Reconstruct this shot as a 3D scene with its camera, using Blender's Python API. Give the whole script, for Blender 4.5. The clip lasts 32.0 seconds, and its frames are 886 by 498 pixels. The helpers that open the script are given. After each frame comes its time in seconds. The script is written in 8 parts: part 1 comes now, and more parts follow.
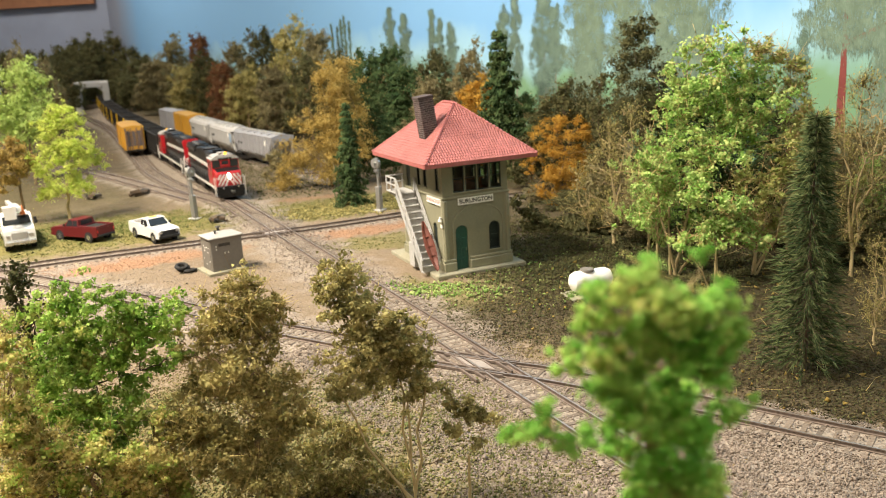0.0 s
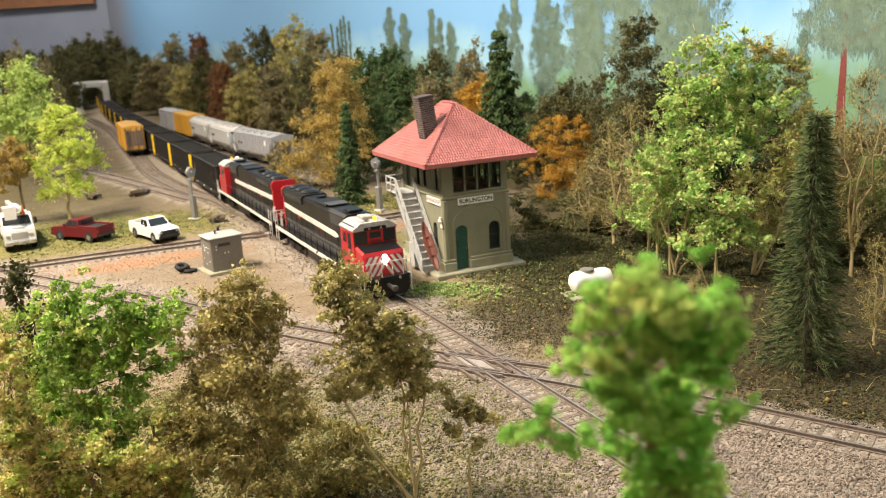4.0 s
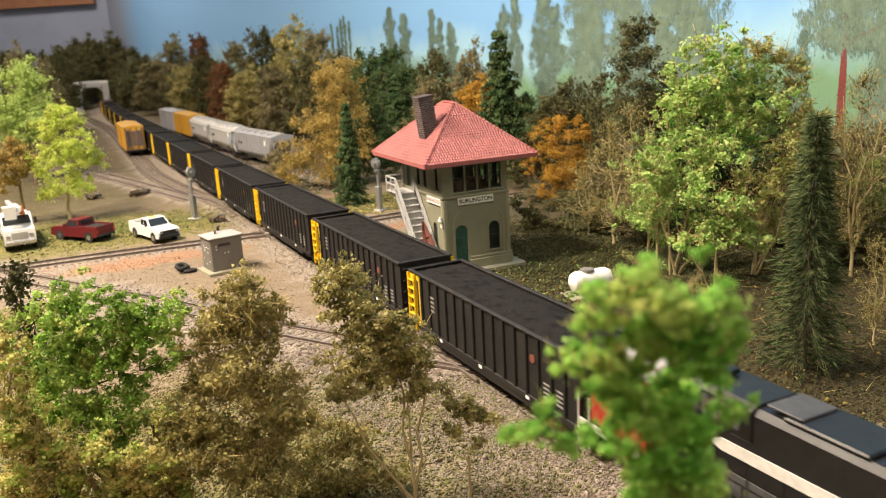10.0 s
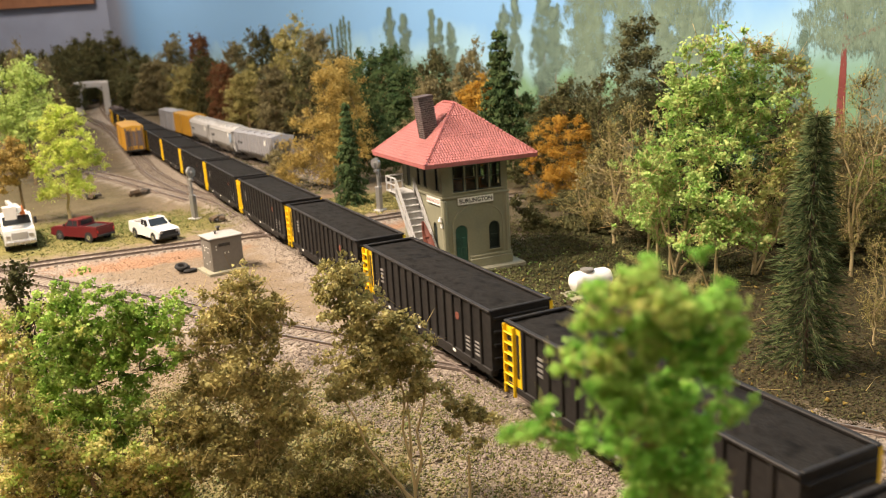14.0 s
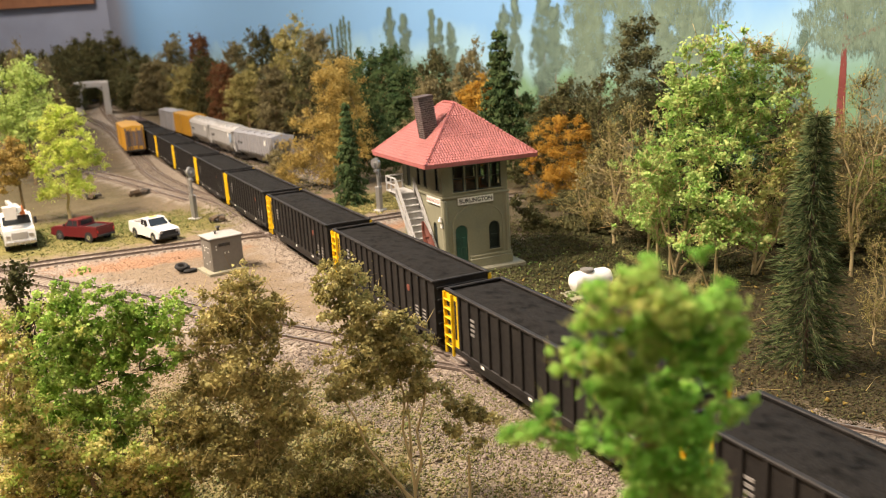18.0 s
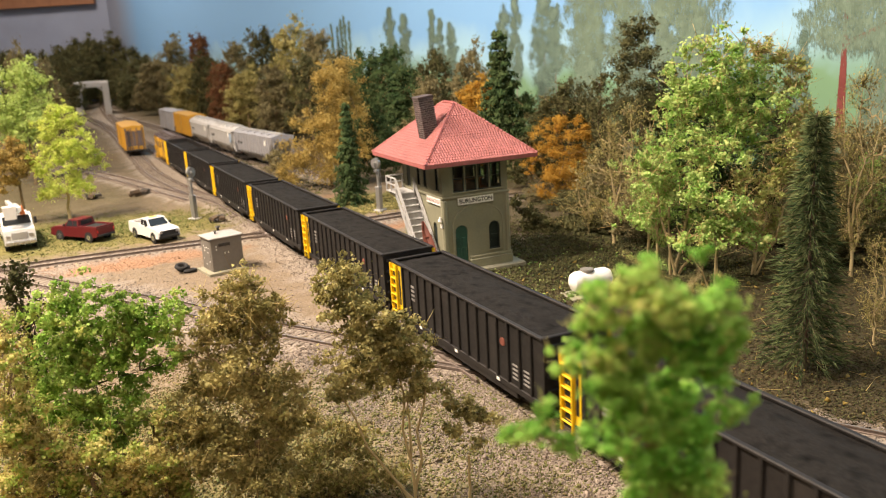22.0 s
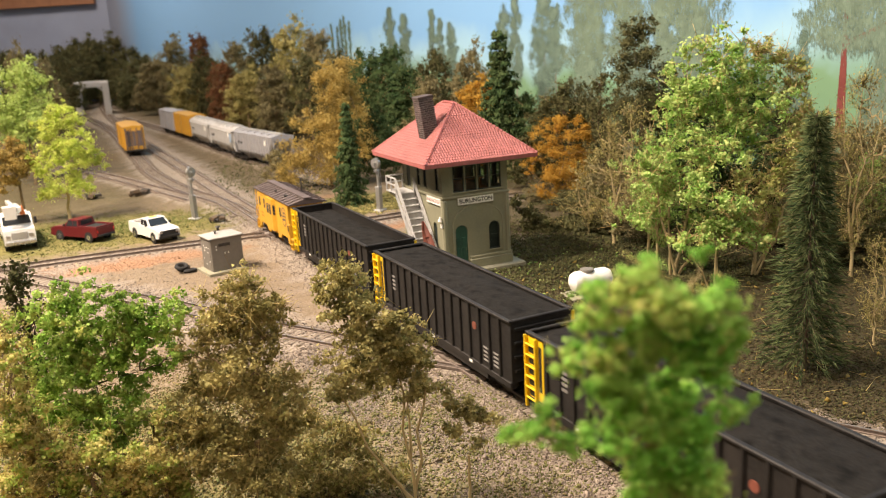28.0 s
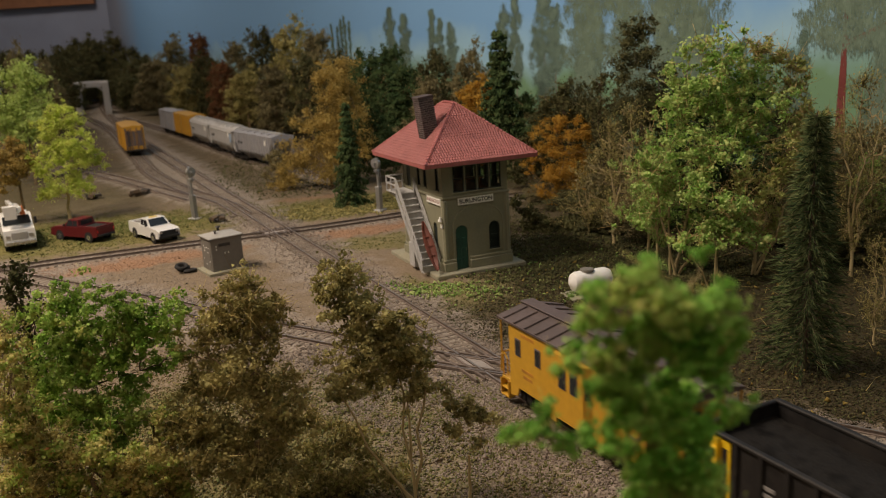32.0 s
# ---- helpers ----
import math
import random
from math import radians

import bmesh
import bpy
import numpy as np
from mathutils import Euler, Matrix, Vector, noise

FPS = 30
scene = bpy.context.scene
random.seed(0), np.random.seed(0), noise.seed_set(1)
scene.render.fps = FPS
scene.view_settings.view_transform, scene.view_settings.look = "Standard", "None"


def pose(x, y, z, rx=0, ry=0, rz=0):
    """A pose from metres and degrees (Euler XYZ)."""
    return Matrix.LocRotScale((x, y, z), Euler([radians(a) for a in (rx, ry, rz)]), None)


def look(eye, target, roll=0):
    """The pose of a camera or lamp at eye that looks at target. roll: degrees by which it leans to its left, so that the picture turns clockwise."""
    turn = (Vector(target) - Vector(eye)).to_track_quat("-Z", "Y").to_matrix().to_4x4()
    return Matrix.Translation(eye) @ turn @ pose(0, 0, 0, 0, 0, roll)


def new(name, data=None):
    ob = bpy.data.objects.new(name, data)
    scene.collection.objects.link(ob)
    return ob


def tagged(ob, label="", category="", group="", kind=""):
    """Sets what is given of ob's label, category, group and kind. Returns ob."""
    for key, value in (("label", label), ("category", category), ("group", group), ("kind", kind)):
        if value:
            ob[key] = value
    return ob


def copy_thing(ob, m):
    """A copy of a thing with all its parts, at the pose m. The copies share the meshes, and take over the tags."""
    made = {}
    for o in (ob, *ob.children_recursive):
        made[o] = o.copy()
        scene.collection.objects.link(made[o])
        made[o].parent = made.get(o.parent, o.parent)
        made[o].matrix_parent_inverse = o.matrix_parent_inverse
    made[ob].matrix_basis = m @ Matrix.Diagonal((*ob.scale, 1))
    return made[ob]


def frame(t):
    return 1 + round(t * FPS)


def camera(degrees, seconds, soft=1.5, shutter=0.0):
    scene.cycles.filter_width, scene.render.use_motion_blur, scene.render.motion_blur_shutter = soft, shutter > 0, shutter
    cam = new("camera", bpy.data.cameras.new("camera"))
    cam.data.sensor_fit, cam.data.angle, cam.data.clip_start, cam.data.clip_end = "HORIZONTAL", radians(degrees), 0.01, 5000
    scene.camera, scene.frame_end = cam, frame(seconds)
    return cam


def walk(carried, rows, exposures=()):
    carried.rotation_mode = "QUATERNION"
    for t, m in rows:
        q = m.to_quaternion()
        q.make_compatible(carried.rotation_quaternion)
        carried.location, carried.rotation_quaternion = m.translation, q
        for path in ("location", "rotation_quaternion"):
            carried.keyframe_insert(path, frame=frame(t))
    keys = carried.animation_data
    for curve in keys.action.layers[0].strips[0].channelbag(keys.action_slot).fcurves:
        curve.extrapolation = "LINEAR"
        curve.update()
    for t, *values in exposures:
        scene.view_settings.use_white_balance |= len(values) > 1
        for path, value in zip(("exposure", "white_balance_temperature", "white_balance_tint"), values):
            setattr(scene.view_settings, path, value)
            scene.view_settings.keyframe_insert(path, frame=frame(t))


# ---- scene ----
# A model railway at its own size (scale 1:87); lengths below are millimetres unless noted.
MM = 0.001
cam = camera(56.15, 32.0, soft=0.8, shutter=0.4)
EYE = Vector((0.0, 0.0, 0.17662))
VIEW = Matrix.Translation(EYE) @ pose(0, 0, 0, 90 - 14.06, 0, 0) @ pose(0, 0, 0, 0, 0, -3.22)
BASE_STOPS = 0.0
walk(cam, [(0.0, VIEW), (32.0, VIEW)],
     exposures=[(0.0, BASE_STOPS, 6620, 13), (5.5, BASE_STOPS, 6620, 14), (8.0, BASE_STOPS - 0.09, 6720, 15), (12.0, BASE_STOPS - 0.06, 6920, 19), (18.0, BASE_STOPS - 0.06, 7000, 21), (31.6, BASE_STOPS - 0.06, 7000, 21),
                (31.7, BASE_STOPS - 0.2, 7000, 21), (31.8, BASE_STOPS - 0.6, 7000, 21), (31.9, BASE_STOPS - 1.05, 7000, 21), (32.0, BASE_STOPS - 1.55, 7000, 21)])
cam.data.dof.use_dof = True
cam.data.dof.focus_distance = 0.385
cam.data.dof.aperture_fstop = 25.0

# ---- light: warm unseen lamps under a pale ceiling, some added as fill ----
world = bpy.data.worlds.new("room_air")
scene.world = world
world.use_nodes = True
world.node_tree.nodes["Background"].inputs[0].default_value = (1.0, 0.86, 0.7, 1)
world.node_tree.nodes["Background"].inputs[1].default_value = 0.08


def area_lamp(name, x, y, z, tx, ty, tz, size, watts, colour):
    data = bpy.data.lights.new(name, "AREA")
    data.shape, data.size, data.energy, data.color = "DISK", size * MM, watts, colour
    ob = new(name, data)
    ob.matrix_world = look((x * MM, y * MM, z * MM), (tx * MM, ty * MM, tz * MM))
    return ob


area_lamp("unseen_lamp", -820, 700, 980, -150, 640, 0, 240, 20.0, (1.0, 0.89, 0.70))
# second key on the left, added to brighten the near trees
area_lamp("unseen_lamp", -620, 290, 1040, 60, 480, 0, 240, 26.5, (1.0, 0.90, 0.72))
# front fill added from behind the camera, with no known source
area_lamp("unseen_lamp", 0, -420, 1250, 60, 480, 0, 500, 6.5, (1.0, 0.90, 0.72))
# added to brighten the far wall and the portal
area_lamp("unseen_lamp", -1350, 2500, 1320, -1200, 2700, 0, 500, 23.0, (1.0, 0.89, 0.72))


# ---- materials ----
def nodes_of(name):
    m = bpy.data.materials.new(name)
    m.use_nodes = True
    return m, m.node_tree.nodes, m.node_tree.links, m.node_tree.nodes["Principled BSDF"]


def paint(name, colour, rough=0.5, vary=0.15, grain=2.0, bump=0.15, metal=0.0, stain=None, spread=0.0, coat=0.0, spec=0.5):
    """Paint, plastic, stone or cloth: colour varied by a fine grain (mm) and by broad stains, with relief."""
    m, n, l, p = nodes_of(name)
    p.inputs["Roughness"].default_value = rough
    p.inputs["Metallic"].default_value = metal
    p.inputs["Coat Weight"].default_value = coat
    p.inputs["Specular IOR Level"].default_value = spec
    tc = n.new("ShaderNodeTexCoord")
    fine = n.new("ShaderNodeTexNoise")
    fine.inputs["Scale"].default_value = 1 / (grain * MM)
    fine.inputs["Detail"].default_value = 4
    broad = n.new("ShaderNodeTexNoise")
    broad.inputs["Scale"].default_value = 1 / (grain * 9 * MM)
    broad.inputs["Detail"].default_value = 3
    l.new(tc.outputs["Object"], fine.inputs["Vector"])
    l.new(tc.outputs["Object"], broad.inputs["Vector"])
    ramp = n.new("ShaderNodeValToRGB")
    lo = [c * (1 - vary) for c in colour]
    hi = [min(1, c * (1 + vary)) for c in colour]
    ramp.color_ramp.elements[0].position, ramp.color_ramp.elements[1].position = 0.3, 0.7
    ramp.color_ramp.elements[0].color, ramp.color_ramp.elements[1].color = (*lo, 1), (*hi, 1)
    l.new(fine.outputs["Fac"], ramp.inputs["Fac"])
    out = ramp.outputs["Color"]
    mix = n.new("ShaderNodeMix")
    mix.data_type = "RGBA"
    st = stain or [c * (1 - 1.6 * vary) for c in colour]
    sr = n.new("ShaderNodeValToRGB")
    sr.color_ramp.elements[0].position, sr.color_ramp.elements[1].position = 0.5, 0.75
    l.new(broad.outputs["Fac"], sr.inputs["Fac"])
    l.new(sr.outputs["Color"], mix.inputs["Factor"])
    l.new(out, mix.inputs["A"])
    mix.inputs["B"].default_value = (*st, 1)
    out = mix.outputs["Result"]
    if spread:
        info = n.new("ShaderNodeObjectInfo")
        hsv = n.new("ShaderNodeHueSaturation")
        val = n.new("ShaderNodeMapRange")
        val.inputs["To Min"].default_value, val.inputs["To Max"].default_value = 1 - spread, 1 + spread
        l.new(info.outputs["Random"], val.inputs["Value"])
        l.new(val.outputs["Result"], hsv.inputs["Value"])
        l.new(out, hsv.inputs["Color"])
        out = hsv.outputs["Color"]
    l.new(out, p.inputs["Base Color"])
    rr = n.new("ShaderNodeMapRange")
    rr.inputs["To Min"].default_value, rr.inputs["To Max"].default_value = max(0, rough - 0.1), min(1, rough + 0.12)
    l.new(broad.outputs["Fac"], rr.inputs["Value"])
    l.new(rr.outputs["Result"], p.inputs["Roughness"])
    if bump:
        b = n.new("ShaderNodeBump")
        b.inputs["Strength"].default_value = bump
        b.inputs["Distance"].default_value = grain * 0.3 * MM
        l.new(fine.outputs["Fac"], b.inputs["Height"])
        l.new(b.outputs["Normal"], p.inputs["Normal"])
    return m


def pieces(name, colours, rough=0.9, spread=0.12, glow_through=0.0, spec=0.2, clumpy=0.0):
    """Crumbs, leaves or stones: each loose piece takes a colour from the ramp (clumpy: partly with its neighbours), each copy its own shade."""
    m, n, l, p = nodes_of(name)
    p.inputs["Roughness"].default_value = rough
    p.inputs["Specular IOR Level"].default_value = spec
    geo = n.new("ShaderNodeNewGeometry")
    ramp = n.new("ShaderNodeValToRGB")
    e = ramp.color_ramp.elements
    while len(e) < len(colours):
        e.new(0.5)
    for i, c in enumerate(colours):
        e[i].position = i / (len(colours) - 1)
        e[i].color = (*c, 1)
    tc = n.new("ShaderNodeTexCoord")
    broad = n.new("ShaderNodeTexNoise")
    broad.inputs["Scale"].default_value = 70
    l.new(tc.outputs["Object"], broad.inputs["Vector"])
    if clumpy:
        patch = n.new("ShaderNodeTexNoise")
        patch.inputs["Scale"].default_value = 110
        patch.inputs["Detail"].default_value = 3
        l.new(tc.outputs["Object"], patch.inputs["Vector"])
        wide = n.new("ShaderNodeMapRange")
        wide.inputs["From Min"].default_value, wide.inputs["From Max"].default_value = 0.3, 0.7
        l.new(patch.outputs["Fac"], wide.inputs["Value"])
        pick = n.new("ShaderNodeMix")
        pick.inputs["Factor"].default_value = clumpy
        l.new(geo.outputs["Random Per Island"], pick.inputs["A"])
        l.new(wide.outputs["Result"], pick.inputs["B"])
        l.new(pick.outputs["Result"], ramp.inputs["Fac"])
    else:
        l.new(geo.outputs["Random Per Island"], ramp.inputs["Fac"])
    info = n.new("ShaderNodeObjectInfo")
    add = n.new("ShaderNodeMath")
    add.operation = "MULTIPLY_ADD"
    l.new(info.outputs["Random"], add.inputs[0])
    add.inputs[1].default_value = 2 * spread
    add.inputs[2].default_value = 0.55 - spread
    add2 = n.new("ShaderNodeMath")
    add2.operation = "MULTIPLY_ADD"
    l.new(broad.outputs["Fac"], add2.inputs[0])
    add2.inputs[1].default_value = 0.9
    l.new(add.outputs[0], add2.inputs[2])
    hsv = n.new("ShaderNodeHueSaturation")
    l.new(add2.outputs[0], hsv.inputs["Value"])
    l.new(ramp.outputs["Color"], hsv.inputs["Color"])
    l.new(hsv.outputs["Color"], p.inputs["Base Color"])
    if glow_through:
        tr = n.new("ShaderNodeBsdfTranslucent")
        mixs = n.new("ShaderNodeMixShader")
        mixs.inputs[0].default_value = glow_through
        l.new(hsv.outputs["Color"], tr.inputs["Color"])
        l.new(p.outputs[0], mixs.inputs[1])
        l.new(tr.outputs[0], mixs.inputs[2])
        l.new(mixs.outputs[0], n["Material Output"].inputs["Surface"])
    return m


def glow(name, colour, strength):
    m, n, l, p = nodes_of(name)
    p.inputs["Base Color"].default_value = (*colour, 1)
    p.inputs["Emission Color"].default_value = (*colour, 1)
    p.inputs["Emission Strength"].default_value = strength
    return m


def pane_glass(name, tint=(0.9, 0.95, 0.92)):
    m, n, l, p = nodes_of(name)
    p.inputs["Base Color"].default_value = (*tint, 1)
    p.inputs["Transmission Weight"].default_value = 1.0
    p.inputs["Roughness"].default_value = 0.05
    p.inputs["IOR"].default_value = 1.1
    return m


M_TIE = paint("tie_wood", (0.17, 0.135, 0.105), 0.9, 0.3, 1.2, 0.4, spread=0.25)
M_RAIL = paint("rail_rust", (0.168, 0.131, 0.111), 0.6, 0.25, 2.0, 0.1, metal=0.25)
M_RAILTOP = paint("rail_head", (0.42, 0.36, 0.32), 0.35, 0.15, 3.0, 0.03, metal=0.8)
M_WALL = paint("tower_wall", (0.232, 0.226, 0.152), 0.75, 0.07, 1.5, 0.08)
M_WALLTRIM = paint("tower_trim", (0.268, 0.26, 0.178), 0.7, 0.07, 1.5, 0.06)
M_ROOF = paint("roof_tile", (0.36, 0.112, 0.106), 0.6, 0.14, 1.2, 0.15, spread=0.16)
M_SLAB = paint("slab_concrete", (0.29, 0.275, 0.2), 0.85, 0.12, 2.5, 0.25)
M_BRICKD = paint("chimney_brick", (0.105, 0.078, 0.076), 0.8, 0.3, 1.0, 0.3, spread=0.5)
M_MORTAR = paint("chimney_mortar", (0.3, 0.27, 0.26), 0.9, 0.15, 1.0, 0.2)
M_GREEN = paint("door_green", (0.015, 0.075, 0.055), 0.5, 0.15, 2.0, 0.05)
M_DARK = paint("dark_frame", (0.018, 0.028, 0.024), 0.5, 0.2, 2.0, 0.05)
M_STAIR = paint("stair_grey", (0.42, 0.42, 0.42), 0.7, 0.14, 1.5, 0.1)
M_SIGN = paint("sign_white", (0.82, 0.81, 0.76), 0.6, 0.04, 3.0, 0.02)
M_BLACK = paint("lettering_black", (0.02, 0.02, 0.02), 0.6, 0.1, 2.0, 0.0)
M_RUST = paint("canoe_rust", (0.17, 0.05, 0.035), 0.6, 0.2, 2.0, 0.1)
M_GLASS = pane_glass("window_glass")
M_INT = paint("room_wood", (0.32, 0.16, 0.06), 0.7, 0.2, 3.0, 0.1)
M_HULL = paint("car_black", (0.018, 0.0165, 0.016), 0.6, 0.3, 2.5, 0.1, stain=(0.032, 0.028, 0.025), spec=0.25)
M_COAL = paint("coal_load", (0.0165, 0.0155, 0.0145), 0.95, 0.5, 0.7, 0.9, spec=0.1)
M_YELLOW = paint("panel_yellow", (0.85, 0.56, 0.015), 0.5, 0.06, 2.5, 0.05)
M_STEEL = paint("wheel_steel", (0.06, 0.055, 0.05), 0.5, 0.3, 1.5, 0.1, metal=0.4)
M_LOCO = paint("loco_black", (0.012, 0.012, 0.0125), 0.36, 0.25, 3.0, 0.03, spec=0.25)
M_LOCOGREY = paint("loco_grey", (0.065, 0.065, 0.068), 0.5, 0.2, 3.0, 0.03, spec=0.3)
M_RED = paint("loco_red", (0.4, 0.014, 0.02), 0.35, 0.07, 3.0, 0.02, coat=0.2)
M_WHITE = paint("loco_white", (0.6, 0.58, 0.55), 0.45, 0.14, 3.0, 0.02)
M_MARK = paint("marking_grey", (0.24, 0.23, 0.22), 0.7, 0.3, 0.6, 0.0)
M_MARKBROWN = paint("marking_brown", (0.5, 0.22, 0.03), 0.6, 0.2, 1.0, 0.0)
M_CABTOP = paint("loco_roof_grey", (0.37, 0.355, 0.345), 0.5, 0.22, 2.0, 0.05)
M_CABOOSE = paint("caboose_yellow", (0.6, 0.325, 0.03), 0.5, 0.06, 3.0, 0.04)
M_CABROOF = paint("caboose_roof", (0.105, 0.078, 0.074), 0.65, 0.15, 2.0, 0.1)
M_SILVER = paint("signal_silver", (0.42, 0.42, 0.42), 0.4, 0.12, 1.5, 0.05, metal=0.7)
M_BOXGREY = paint("relay_box_grey", (0.185, 0.17, 0.148), 0.6, 0.08, 2.0, 0.05)
M_BOXTOP = paint("relay_box_roof", (0.36, 0.35, 0.33), 0.6, 0.08, 2.0, 0.05)
M_CARWHITE = paint("truck_white", (0.82, 0.82, 0.8), 0.3, 0.03, 4.0, 0.0, coat=0.4)
M_CARRED = paint("truck_red", (0.12, 0.012, 0.014), 0.5, 0.06, 4.0, 0.0, coat=0.05, spec=0.3)
M_TYRE = paint("tyre_rubber", (0.018, 0.018, 0.018), 0.8, 0.2, 1.5, 0.1)
M_CHROME = paint("bright_metal", (0.6, 0.6, 0.6), 0.25, 0.08, 2.0, 0.0, metal=0.9)
M_CARGLASS = paint("dark_glass", (0.02, 0.024, 0.028), 0.1, 0.1, 4.0, 0.0)
M_CONCRETE = paint("bridge_grey", (0.45, 0.44, 0.43), 0.8, 0.1, 3.0, 0.1)
M_HOPPER = paint("hopper_grey", (0.3, 0.3, 0.32), 0.6, 0.08, 4.0, 0.05)
M_HOPPER2 = paint("hopper_pale", (0.46, 0.455, 0.45), 0.6, 0.08, 4.0, 0.05)
M_PALEBLUE = paint("panel_pale_blue", (0.3, 0.42, 0.56), 0.6, 0.08, 4.0, 0.02)
M_BOXCAR = paint("boxcar_yellow", (0.5, 0.26, 0.025), 0.6, 0.08, 4.0, 0.05)
M_TANK = paint("tank_white", (0.85, 0.85, 0.83), 0.4, 0.04, 3.0, 0.02)
M_BARK = paint("bark", (0.21, 0.145, 0.075), 0.85, 0.3, 1.5, 0.4, spread=0.2)
M_BARKDARK = paint("bark_dark", (0.1, 0.07, 0.045), 0.9, 0.3, 1.5, 0.4, spread=0.2)
M_CEIL = paint("ceiling_paint", (0.75, 0.72, 0.66), 0.9, 0.03, 60, 0.0)
M_ROOMWALL = paint("room_paint", (0.6, 0.55, 0.47), 0.9, 0.04, 60, 0.0)
M_TIMBER = paint("valance_wood", (0.3, 0.14, 0.075), 0.6, 0.15, 20, 0.05)

